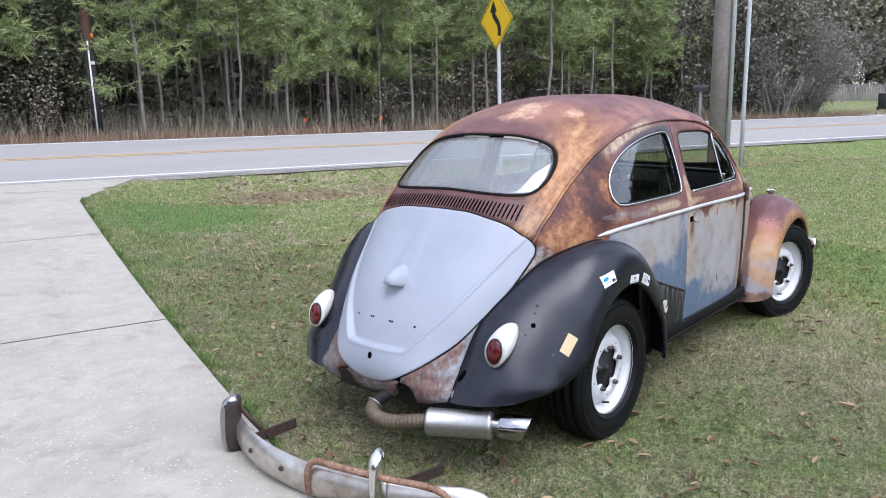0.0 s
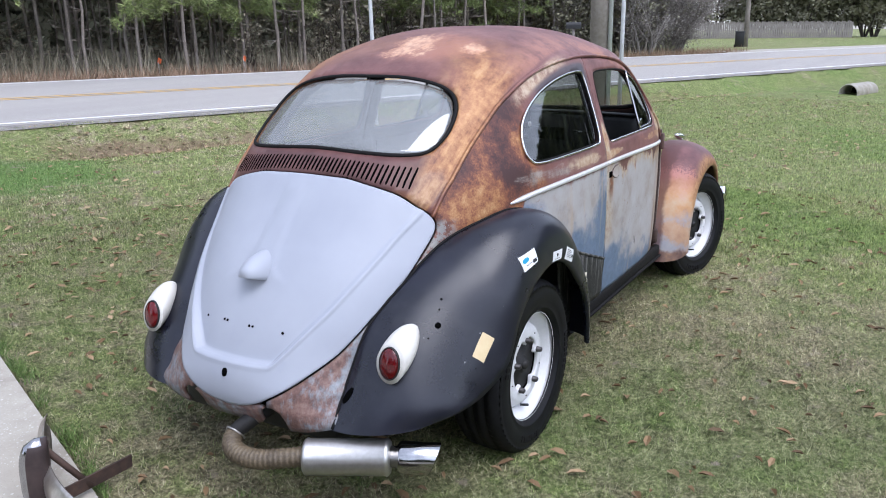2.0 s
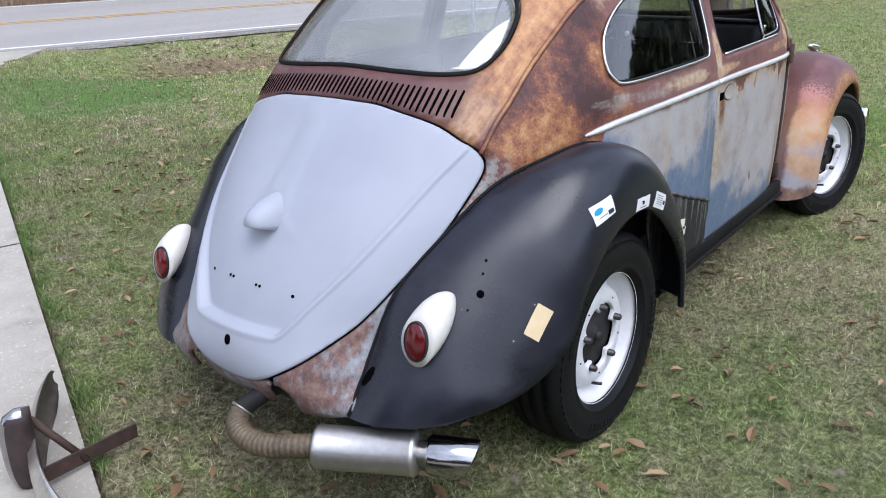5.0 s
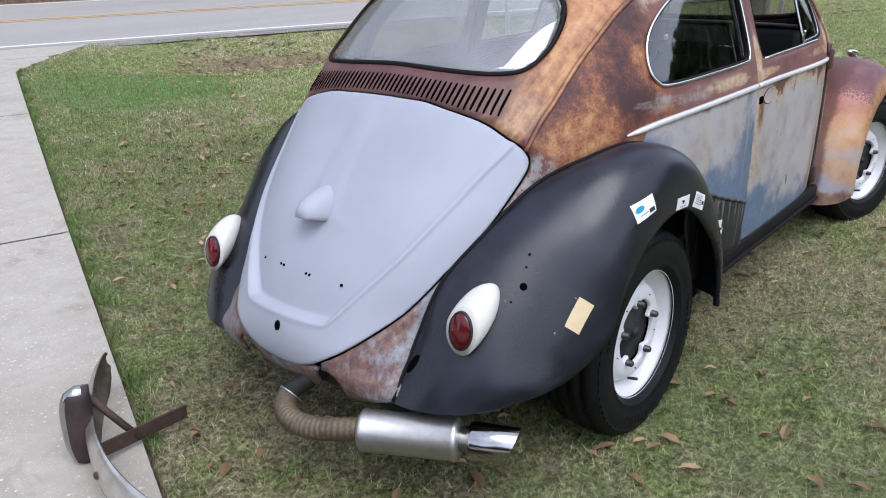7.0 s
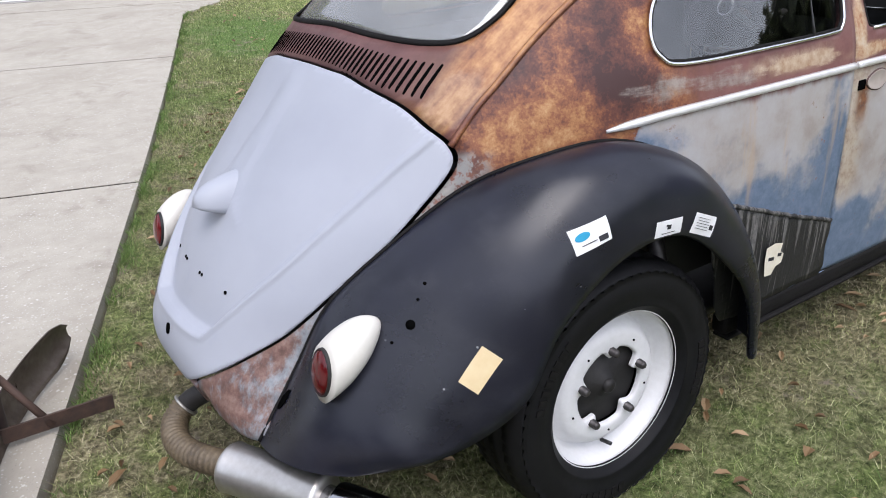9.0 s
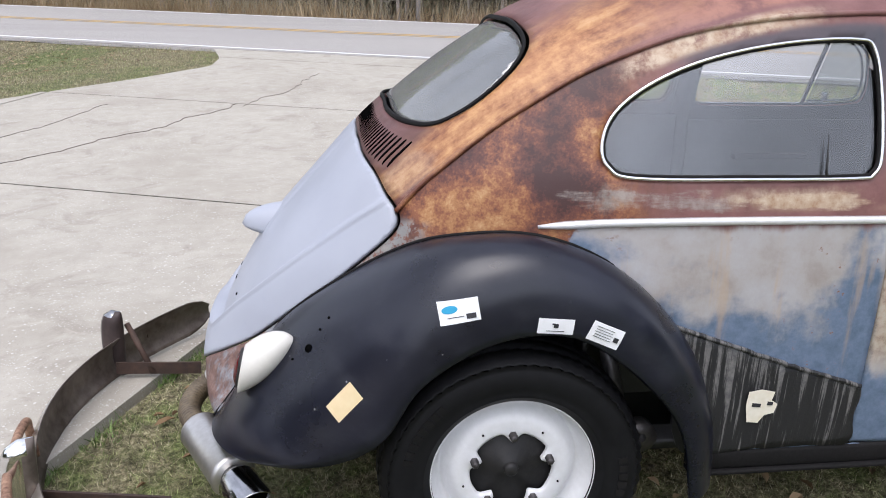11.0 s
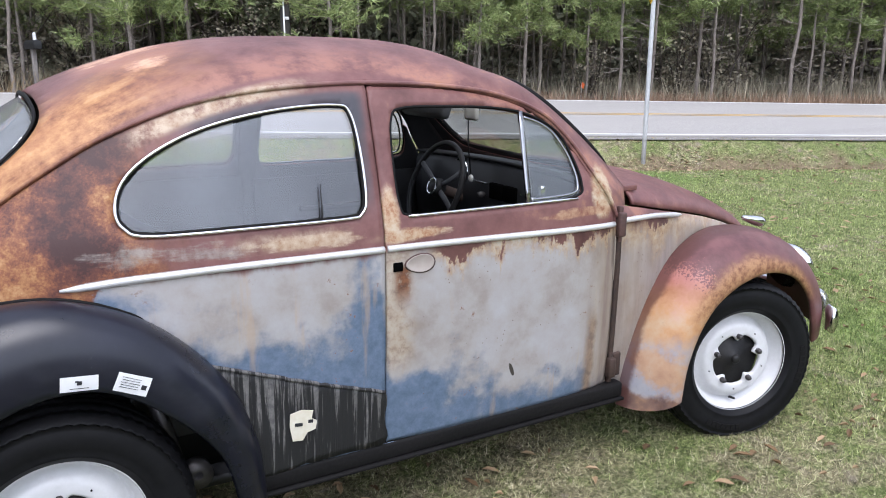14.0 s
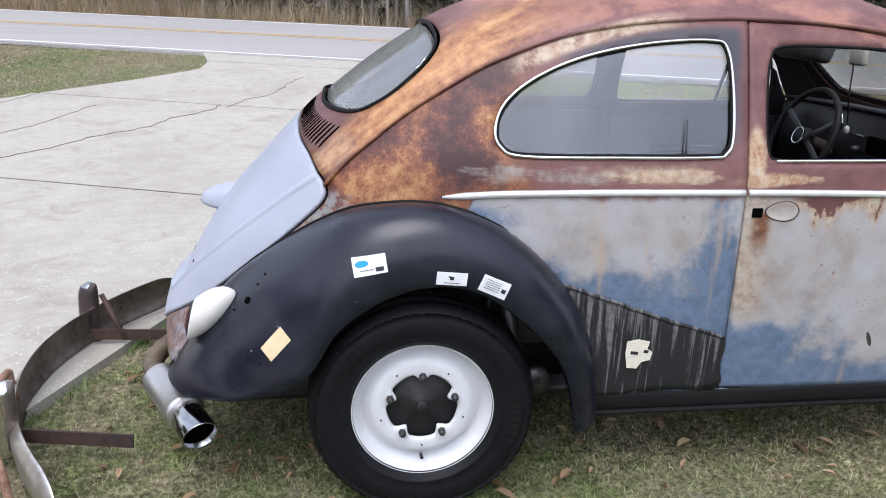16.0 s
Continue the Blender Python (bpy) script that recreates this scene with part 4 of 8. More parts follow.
TOP = [  # z, rear end, front end, half width, roundness behind
    (1.000, -0.372, 1.930, 0.650, 2.85), (1.100, -0.262, 1.840, 0.617, 2.95), (1.200, -0.135, 1.735, 0.585, 3.0), (1.280, -0.015, 1.640, 0.559, 3.0),
    (1.340, 0.085, 1.555, 0.536, 2.9), (1.375, 0.160, 1.490, 0.508, 2.8), (1.410, 0.250, 1.390, 0.458, 2.6), (1.440, 0.345, 1.325, 0.395, 2.5),
    (1.465, 0.440, 1.255, 0.325, 2.4), (1.485, 0.560, 1.165, 0.235, 2.3), (1.495, 0.670, 1.070, 0.150, 2.2), (1.499, 0.790, 0.950, 0.060, 2.0)]
low_xr, low_w = spline([r[0] for r in LOW], [r[1] for r in LOW]), spline([r[0] for r in LOW], [r[2] for r in LOW])
top_f = [spline(range(len(TOP)), [r[k] for r in TOP]) for k in range(5)]
N_FRONT = 8.0


def plan(p, xr, xf, w, n, nf):
    """A level section of the body: p from 0 (behind, in the middle) over 1 (widest) to 2 (in front)."""
    if p <= 1:
        a = p * math.pi / 2
        c, s = math.cos(a), math.sin(a)
        return XC - (XC - xr) * c ** (2 / n), w * s ** (2 / n)
    if p <= 1.9:
        f = (p - 1) / 0.9 * 0.94
        return XC + (xf - XC) * f, w * (1 - f**nf) ** (1 / nf)
    b = (p - 1.9) / 0.1
    a0 = math.asin(0.94 ** (nf / 2))
    a = a0 + (math.pi / 2 - a0) * b
    return XC + (xf - XC) * math.sin(a) ** (2 / nf), w * max(math.cos(a), 0.0) ** (2 / nf)


low_n = spline([0.24, 0.313, 0.369, 0.41, 0.44, 0.50, 0.60, 0.72, 0.85, 1.0], [4.2, 4.1, 3.10, 2.85, 2.64, 2.52, 2.55, 2.65, 2.7, 2.85])


def low_surface(p, z):
    x, y = plan(p, low_xr(z), 1.93, low_w(z), low_n(z), N_FRONT)
    return Vector((x, -y, z))


def top_surface(p, k):
    z, xr, xf, w, n = (f(k) for f in top_f)
    x, y = plan(p, xr, xf, w, n, N_FRONT - 3.0 * smoothstep(0, 8, k))
    return Vector((x, -y, z))


K_TABLE = np.linspace(0, 11, 1200)
Z_TABLE = np.array([top_f[0](k) for k in K_TABLE])


def row_at(z):
    return float(np.interp(z, Z_TABLE, K_TABLE))


def body_surface(p, z):
    """The whole body up to the roof's edge, by height."""
    return low_surface(p, z) if z <= 1.0 else top_surface(p, row_at(z))


def side_y(x, z, push=0.0):
    """The body's side at x and z (the right-hand one)."""
    if z <= 1.0:
        xr, xf, w, n, nf = low_xr(z), 1.93, low_w(z), low_n(z), N_FRONT
    else:
        k = row_at(z)
        _, xr, xf, w, n = (f(k) for f in top_f)
        nf = N_FRONT - 3.0 * smoothstep(0, 8, k)
    if x < XC:
        return -w * max(1 - min(abs((XC - x) / (XC - xr)), 1) ** n, 0) ** (1 / n) - push
    return -w * max(1 - min(abs((x - XC) / (xf - XC)), 1) ** nf, 0) ** (1 / nf) - push


def rear_x(y, z):
    """The body's back at y and z."""
    lo, hi = -0.85, XC
    for _ in range(40):
        m = (lo + hi) / 2
        lo, hi = (lo, m) if abs(side_y(m, z)) > abs(y) else (m, hi)
    return lo


def arc_steps(n, power=1.0):
    return [(i / n) ** power for i in range(n + 1)]


P_REAR = [i / 72 for i in range(64)]
TAIL_F = math.cos(P_REAR[-1] * math.pi / 2) ** (2 / 2.85)
P_REAR += [1 - math.asin((TAIL_F * (1 - (i + 1) / 22)) ** (2.85 / 2)) * 2 / math.pi for i in range(22)]
P_FRONT = [1 + 0.9 * (i + 1) / 54 for i in range(54)]
P_NOSE = [1.9 + 0.1 * (i + 1) / 22 for i in range(22)]
US_LOW, VS_LOW = P_REAR + P_FRONT, [0.24 + 0.76 * i / 44 for i in range(45)]
SEAM = 1.37
VS_BODY = [0.24 + (SEAM - 0.24) * i / 76 for i in range(77)]
US_TOP, VS_TOP = P_REAR + P_FRONT + P_NOSE, [row_at(SEAM) + (11 - row_at(SEAM)) * i / 40 for i in range(41)]
VS_NOSE = [1.0 + (SEAM - 1.0) * i / 26 for i in range(27)]

DOOR = rounded([(0.900, 1.352), (0.895, 1.15), (0.890, 0.905), (0.890, 0.60), (0.889, 0.325), (0.91, 0.303), (1.20, 0.293), (1.55, 0.292), (1.765, 0.298), (1.788, 0.32),
                (1.792, 0.55), (1.786, 0.75), (1.775, 0.905), (1.720, 1.000), (1.660, 1.085), (1.600, 1.175), (1.506, 1.256), (1.343, 1.316), (1.145, 1.346), (0.925, 1.355)], 4)
QUARTER_GLASS = rounded([(0.197, 1.065), (0.222, 1.130), (0.290, 1.189), (0.395, 1.241), (0.520, 1.277), (0.662, 1.299), (0.790, 1.304), (0.832, 1.285), (0.847, 1.185), (0.845, 1.055), (0.825, 1.012),
                         (0.780, 1.003), (0.530, 1.002), (0.270, 1.002), (0.212, 1.022)], 6)
DOOR_GLASS = rounded([(0.947, 1.150), (0.960, 1.260), (1.000, 1.292), (1.156, 1.294), (1.330, 1.285), (1.455, 1.262), (1.567, 1.205), (1.612, 1.125), (1.632, 1.040), (1.600, 0.998), (1.390, 0.988),
                      (1.150, 0.990), (0.985, 0.992), (0.949, 1.020)], 6)
def both(half):
    """A closed outline from its right half, top to bottom, in the middle first and last."""
    return half + [(-a, b) for a, b in half[-2:0:-1]]


REAR_GLASS = rounded(both([(0.0, 1.330), (0.16, 1.327), (0.285, 1.308), (0.365, 1.275), (0.408, 1.225), (0.424, 1.165), (0.420, 1.118), (0.395, 1.084), (0.335, 1.076), (0.20, 1.083), (0.0, 1.091)]), 6)
LID = rounded(both([(0.0, 1.020), (0.11, 1.018), (0.21, 1.010), (0.352, 0.972), (0.430, 0.922), (0.466, 0.888), (0.480, 0.848), (0.468, 0.778), (0.451, 0.715), (0.426, 0.660), (0.399, 0.610), (0.370, 0.558), (0.337, 0.510), (0.294, 0.469), (0.245, 0.430), (0.190, 0.395), (0.125, 0.362), (0.06, 0.342), (0.0, 0.335)]), 5)
LID_INNER = rounded(both([(0.0, 1.10), (0.25, 1.08), (0.44, 1.00), (0.437, 0.915), (0.402, 0.845), (0.360, 0.755), (0.300, 0.650), (0.225, 0.553), (0.177, 0.496), (0.160, 0.483), (0.135, 0.480), (0.0, 0.479)]), 5)
FENDER_FOOT = rounded([(0.50, 0.20), (0.47, 0.45), (0.39, 0.61), (0.23, 0.76), (0.05, 0.84), (-0.14, 0.84), (-0.30, 0.79), (-0.44, 0.67), (-0.56, 0.55), (-0.9, 0.40), (-0.9, 0.10), (0.5, 0.10)], 3)
WINDSHIELD = rounded([(-0.49, 1.09), (-0.47, 1.25), (-0.40, 1.345), (-0.25, 1.375), (0.0, 1.385), (0.25, 1.375), (0.40, 1.345), (0.47, 1.25), (0.49, 1.09), (0.40, 1.045), (0.0, 1.03), (-0.40, 1.045)], 6)


def is_rear(p):
    return p.x < 0.45


def in_door(p, d=0.0, poly={}):
    if d not in poly:
        poly[d] = grown(DOOR, d)
    return p.y < -0.30 and 0.85 < p.x < 1.81 and inside(poly[d], p.x, p.z)


def in_poly_rear(poly, p):
    return is_rear(p) and inside(poly, p.y, p.z)


def in_fender_foot(p):
    return p.y < -0.445 - 0.05 * smoothstep(0.60, 0.72, p.z) - 0.08 * smoothstep(0.72, 0.84, p.z) and inside(FENDER_FOOT, p.x, p.z) and not in_poly_rear(LID, p)


LID_HOLE, REAR_HOLE, QUARTER_HOLE, WIND_HOLE = grown(LID, 0.003), grown(REAR_GLASS, 0.0), grown(QUARTER_GLASS, 0.0), WINDSHIELD


def in_apron(p):
    return p.x < -0.35 and p.z < 0.66 and not in_poly_rear(LID_HOLE, p)


def keep_low(p):
    return not (in_apron(p) or in_door(p, 0.003) or in_poly_rear(LID_HOLE, p) or in_fender_foot(p) or (is_rear(p) and p.z < apron_edge(p.y)))


def apron_edge(y):
    """The lower edge of the rear apron, with its two round cut-outs for the tail pipes."""
    a = abs(y)
    e = 0.272 + 0.045 * smoothstep(0.20, 0.45, a)
    if abs(a - 0.176) < 0.050:
        e = max(e, 0.308 + math.sqrt(max(0.050**2 - (a - 0.176) ** 2, 0)))
    return e


def keep_top(p):
    return not (in_door(p, 0.003) or in_poly_rear(REAR_HOLE, p) or in_poly_rear(LID_HOLE, p)
                or (p.x < 0.87 and p.y < -0.45 and inside(QUARTER_HOLE, p.x, p.z)) or (p.x > 1.2 and inside(WIND_HOLE, p.y, p.z) and p.y > -0.50 and p.x > 1.42))


car = thing("vintage_car", "rust-patinated vintage saloon with grey engine lid and black rear fenders", "car", pose(0, 0, 0))

keep_body = lambda p: keep_low(p) and keep_top(p)
bm = joined(skin(body_surface, US_LOW, VS_BODY, keep_body, mirror=True), skin(body_surface, [1.9] + P_NOSE, VS_NOSE, keep_body, mirror=True), skin(top_surface, US_TOP, VS_TOP, keep_body, mirror=True))
bmesh.ops.remove_doubles(bm, verts=bm.verts[:], dist=0.0008)
bmesh.ops.holes_fill(bm, edges=[e for e in bm.edges if e.is_boundary and min(v.co.z for v in e.verts) > 1.494], sides=0)
bmesh.ops.recalc_face_normals(bm, faces=[f for f in bm.faces if len(f.verts) > 4])
for f in bm.faces:
    if len(f.verts) > 4 and f.normal.z < 0:
        f.normal_flip()
thicken(bm, 0.016, 1)
part("body_shell", bm, [BODY, INNER], car, "maroon and orange rusted steel roof over faded grey-blue side panels")

part("rear_apron", skin(low_surface, US_LOW, VS_LOW, lambda p: in_apron(p) and not in_fender_foot(p) and p.z > apron_edge(p.y), thick=0.012, mirror=True), APRON, car, "rust and grey painted rear apron with pipe cut-outs")

for flip in (False, True):
    side = flipped if flip else (lambda b: b)
    keep_door = lambda p: in_door(p, -0.003) and not (p.y < -0.4 and inside(DOOR_GLASS, p.x, p.z))
    bm = skin(body_surface, US_LOW, VS_BODY, keep_door)
    thicken(bm, 0.02, 1)
    door = part("door", side(bm), [BODY, INNER], car, "faded grey door with rust along the belt and no handle")
    # quarter window: rubber, bright bead and glass
    for name, poly, keeper, host in (("quarter_window", QUARTER_GLASS, lambda p, q: p.x < 0.87 and p.y < -0.45 and inside(q, p.x, p.z), car),):
        q = grown(poly, 0.012)
        glass = part(name, side(skin(body_surface, US_LOW, VS_BODY, lambda p: keeper(p, q), offset=-0.006, thick=0.004)), SIDEGLASS, host)
        glass.visible_shadow = False
        loop = [Vector((x, side_y(x, z), z)) for x, z in grown(poly, -0.004)]
        part("rubber_seal", side(sweep(loop, ring(0.0045, 8), closed=True, up=(0, 1, 0))), RUBBER, glass)
        loop = [Vector((x, side_y(x, z, 0.004), z)) for x, z in grown(poly, 0.001)]
        part("trim_bead", side(sweep(loop, ring(0.0045, 8), closed=True, up=(0, 1, 0))), CHROME, glass, "bright metal window bead")
    # door glass is wound down; its channel, divider bar and quarterlight stay
    loop = [Vector((x, side_y(x, z, -0.003), z)) for x, z in grown(DOOR_GLASS, -0.001)]
    part("window_channel", side(sweep(loop, ring(0.0045, 8), closed=True, up=(0, 1, 0))), RUBBER, door)
    sill = [Vector((x, side_y(x, 0.992, 0.002), 0.992)) for x in np.linspace(0.97, 1.60, 16)]
    part("window_trim", side(sweep(sill, ring(0.0045, 8), up=(0, 1, 0))), CHROME, door, "bright strip along the window sill")
    a, b = Vector((1.398, side_y(1.398, 0.988), 0.988)), Vector((1.424, side_y(1.424, 1.272), 1.272))
    part("divider_bar", side(sweep([a.lerp(b, i / 6) for i in range(7)], [(-0.006, -0.005), (0.006, -0.005), (0.006, 0.005), (-0.006, 0.005)], up=(0, 1, 0))), DARKCHROME, door, "dull chromed window divider bar")
    q = grown(DOOR_GLASS, 0.006)
    vent = part("quarterlight", side(skin(body_surface, US_LOW, VS_BODY, lambda p: p.y < -0.4 and inside(q, p.x, p.z) and p.x > 1.413 + (p.z - 0.988) * 0.09, offset=-0.006, thick=0.004)), GLASS, door)
    vent.visible_shadow = False
    frame_pts = [(1.412, 1.003), (1.50, 1.004), (1.596, 1.012), (1.612, 1.05), (1.595, 1.122), (1.553, 1.193), (1.50, 1.232), (1.436, 1.253)]
    loop = [Vector((x, side_y(x, z, -0.002), z)) for x, z in rounded(frame_pts, 5, False)]
    part("quarterlight_frame", side(sweep(loop, ring(0.0042, 8), up=(0, 1, 0))), DARKCHROME, door, "dull bright quarterlight frame")
    part("window_catch", side(box(0.02, 0.02, 0.035, (1.47, side_y(1.47, 1.02) + 0.02, 1.022), 0.004)), CHROME, door)
    # lock hole, its shade a black plate, and the cream escutcheon where the handle was
    part("handle_hole", side(box(0.030, 0.006, 0.026, (0.928, side_y(0.928, 0.850, 0.001), 0.850), 0.001)), HOLE_SHADE, door, "black plate for the square hole left by the removed handle")
    bm = lathe([(0.0001, 0.0015), (0.033, 0.001), (0.036, 0.0025), (0.038, -0.003)], 28, "Y")
    for v in bm.verts:
        v.co = Vector((v.co.x * 1.28, -v.co.y, v.co.z * (0.72 + 0.12 * v.co.x / 0.037)))
    part("escutcheon", side(moved(bm, Matrix.Translation((1.000, side_y(1.0, 0.855, 0.002), 0.853)))), OVAL, door, "bare cream oval where the handle was")
    bm = lathe([(0.030, 0.0008), (0.0395, 0.0008), (0.0400, -0.003)], 28, "Y")
    for v in bm.verts:
        v.co = Vector((v.co.x * 1.29, -v.co.y, v.co.z * (0.73 + 0.12 * v.co.x / 0.037)))
    part("escutcheon_edge", side(moved(bm, Matrix.Translation((1.000, side_y(1.0, 0.855, 0.002), 0.853)))), HINGE, door, "brown dirt line round the oval")
    inner_pillar = [Vector((0.892, side_y(0.892, z) + 0.034, z)) for z in np.linspace(0.32, 1.32, 14)]
    part("inner_pillar", side(sweep(inner_pillar, [(-0.035, -0.006), (0.035, -0.006), (0.035, 0.006), (-0.035, 0.006)], up=(0, -1, 0))), INNER, car, "black pillar behind the door opening")
    # belt trims
    half = [(-0.010, -0.002), (0.010, -0.002), (0.008, 0.005), (0.003, 0.008), (-0.003, 0.008), (-0.008, 0.005)]

    def belt(x0, x1, zf, host, n=40):
        pts, ups = [], []
        for x in np.linspace(x0, x1, n):
            z = zf(x)
            pts.append(Vector((x, side_y(x, z, 0.002), z)))
            ups.append(Vector((0.0, -1.0, 0.12)))
        k = [min(1.0, 0.25 + (i + 0.5) * 0.25) if x0 < 0.3 else 1.0 for i in range(n)]
        return part("belt_trim", side(sweep(pts, half, up=ups, scale=k)), TRIM, host, "pale bright belt moulding")

    belt_z = spline([0.05, 0.2, 0.345, 0.89, 1.77], [0.884, 0.898, 0.904, 0.906, 0.888])
    belt(0.055, 0.885, belt_z, car)
    belt(0.896, 1.772, belt_z, door)
    # drip rail over the doors, running down behind the quarter
    drip = [(-0.262, 0.890), (-0.205, 0.955), (-0.145, 1.008), (-0.043, 1.090), (0.076, 1.168), (0.197, 1.236), (0.382, 1.308), (0.555, 1.343), (0.72, 1.358), (0.91, 1.363), (1.145, 1.353), (1.350, 1.324), (1.518, 1.263),
            (1.612, 1.180), (1.685, 1.075), (1.745, 0.985), (1.785, 0.912)]
    pts = [Vector((x, side_y(x, z, 0.002), z)) for x, z in rounded(drip, 5, False)]
    part("drip_rail", side(sweep(pts, [(-0.006, -0.004), (0.006, -0.004), (0.006, 0.006), (0.0, 0.009), (-0.006, 0.006)], up=(0, -1, 0.25))), BODY, car, "rusted roof drip rail")
    # undercoated splash panel ahead of the rear wheel
    SPLASH = rounded([(0.36, 0.660), (0.413, 0.640), (0.53, 0.598), (0.651, 0.553), (0.77, 0.512), (0.884, 0.474), (0.884, 0.39), (0.884, 0.304), (0.70, 0.302), (0.45, 0.302), (0.40, 0.45)], 4)
    part("splash_panel", side(skin(low_surface, US_LOW, VS_LOW, lambda p: p.y < -0.5 and inside(SPLASH, p.x, p.z + 0.012 * noise.noise((p.x * 28, 0.3, p.z * 28))), offset=0.004, thick=0.006)), RUNS, car, "grey panel with black undercoat runs")
    weld = [Vector((x, side_y(x, z, 0.005), z)) for x, z in rounded([(0.36, 0.660), (0.413, 0.640), (0.53, 0.598), (0.651, 0.553), (0.77, 0.512), (0.884, 0.474)], 8, False)]
    part("weld_seam", side(sweep([p + Vector((0, 0, 0.004 * noise.noise(p * 60))) for p in weld], ring(0.006, 6), up=(0, 1, 0))), RUNS, car, "rough dark weld seam")
    # sill channel
    part("sill", side(joined(box(1.38, 0.05, 0.060, (1.16, -0.630, 0.272), 0.012), box(1.38, 0.05, 0.012, (1.16, -0.640, 0.240), 0.004))), RUBBER, car, "black sill channel")
    part("sill_jack_point", side(box(0.05, 0.03, 0.09, (1.835, -0.610, 0.36), 0.006)), IRON, car, "rusty lower hinge block")
    for z, dz, worn in ((0.885, 0.085, HINGE), (0.36, 0.075, IRON)):
        part("door_hinge", side(joined(box(0.030, 0.030, dz, (1.800, side_y(1.79, z) - 0.010, z), 0.006), box(0.018, 0.02, dz + 0.04, (1.800, side_y(1.79, z) - 0.002, z), 0.004))), worn, car, "dark rusted door hinge")
    post = [Vector((1.800, side_y(1.79, z, 0.001), z)) for z in np.linspace(0.31, 0.90, 12)]
    part("hinge_pillar", side(sweep(post, [(-0.009, -0.01), (0.009, -0.01), (0.009, 0.006), (-0.009, 0.006)], up=(0, -1, 0))), IRON, car, "rusty hinge pillar gap")

# rear window
q = grown(REAR_GLASS, -0.012)
glass = part("rear_window", skin(body_surface, P_REAR, VS_BODY, lambda p: in_poly_rear(q, p), offset=-0.008, thick=0.004, mirror=True), HAZED, car, "oval-cornered rear window with a pale veil for mirrored sky and dust")
glass.visible_shadow = False
loop = [Vector((rear_x(y, z) - 0.002, y, z)) for y, z in grown(REAR_GLASS, -0.006)]
part("rubber_seal", sweep(loop, ring(0.0068, 8, 0.6), closed=True, up=(-1, 0, 0.6)), RUBBER, glass, "cracked black window rubber")
# windshield
q = grown(WINDSHIELD, -0.010)
glass = part("windshield", skin(body_surface, P_FRONT[40:] + P_NOSE, [1.0 + 0.40 * i / 30 for i in range(31)], lambda p: p.x > 1.42 and inside(q, p.y, p.z), offset=-0.006, thick=0.004, mirror=True), GLASS, car)
glass.visible_shadow = False


def front_x(y, z):
    lo, hi = XC, 1.96
    for _ in range(40):
        m = (lo + hi) / 2
        lo, hi = (m, hi) if abs(side_y(m, z)) > abs(y) else (lo, m)
    return lo


loop = [Vector((front_x(y, z), y, z)) for y, z in grown(WINDSHIELD, -0.004)]
part("rubber_seal", sweep(loop, ring(0.013, 8), closed=True, up=(1, 0, 0.6)), RUBBER, glass)

# engine lid: a raised rim round a flatter panel with a spine


def lid_lift(p):
    c = Vector((p.y, p.z))
    d = 9.0
    for i in range(len(LID_INNER)):
        a, b = Vector(LID_INNER[i - 1]), Vector(LID_INNER[i])
        t = min(max((c - a).dot(b - a) / max((b - a).length_squared, 1e-9), 0), 1)
        d = min(d, (c - a.lerp(b, t)).length)
    d *= 1 if inside(LID_INNER, p.y, p.z) else -1
    half = 0.026 + 0.16 * max(0.0, 0.93 - p.z) ** 1.0 * 0.9 + 0.10 * smoothstep(0.76, 0.68, p.z)
    spine = 0.0055 * smoothstep(half + 0.009, half - 0.003, abs(p.y)) * smoothstep(0.685, 0.76, p.z) * smoothstep(1.01, 0.96, p.z)
    # the plate recess: deepest at its foot, shallow along the sides
    sunk = 0.030 * min(max((0.80 - p.z) / 0.32, 0.0), 1.0) * (1.0 - 0.30 * smoothstep(0.17, 0.30, abs(p.y)))
    rim = 0.004 * smoothstep(-0.012, -0.003, d) * smoothstep(0.014, 0.0, d)
    return 0.005 + rim - (sunk + 0.0035) * smoothstep(-0.002, 0.018, d) + spine


q = grown(LID, -0.003)
bm = skin(body_surface, [i / 150 for i in range(110)], [0.285 + 0.75 * i / 100 for i in range(101)], lambda p: in_poly_rear(q, p), mirror=True, lift=lid_lift)
thicken(bm, 0.018)
lid = part("engine_lid", bm, PRIMER, car, "smooth grey primer engine lid with drilled holes")


lid_bm = bmesh.new()
lid_bm.from_mesh(lid.data)
lid_tree = BVHTree.FromBMesh(lid_bm)
lid_bm.free()


def on_lid(y, z):
    hit, nrm, _, _ = lid_tree.ray_cast(Vector((-2.0, y, z)), Vector((1, 0, 0)))
    nrm = nrm if nrm.x < 0 else -nrm
    return Matrix.Translation(hit + nrm * 0.0012) @ nrm.to_track_quat("Y", "Z").to_matrix().to_4x4()


# holes in the lid: black discs laid on it in place of shaded depth
for y, z, r in ((-0.164, 0.572, 0.0045), (-0.036, 0.580, 0.004), (-0.050, 0.5795, 0.004), (0.076, 0.583, 0.004), (0.062, 0.5825, 0.004), (0.167, 0.577, 0.004)):
    part("drilled_hole", moved(lathe([(0.0001, -0.001), (r, -0.001), (r, 0.001), (0.0001, 0.001)], 12), on_lid(y, z)), HOLE_SHADE, lid)
part("lock_hole", moved(lathe([(0.0001, -0.002), (0.0125, -0.002), (0.0125, 0.002), (0.0001, 0.002)], 20), on_lid(0, 0.446) @ Matrix.Diagonal((0.8, 1, 1.15, 1))), [HOLE_SHADE], lid, "black disc for the round hole of the missing lid lock")
# the lamp housing on the lid
bm = bmesh.new()
rows = []
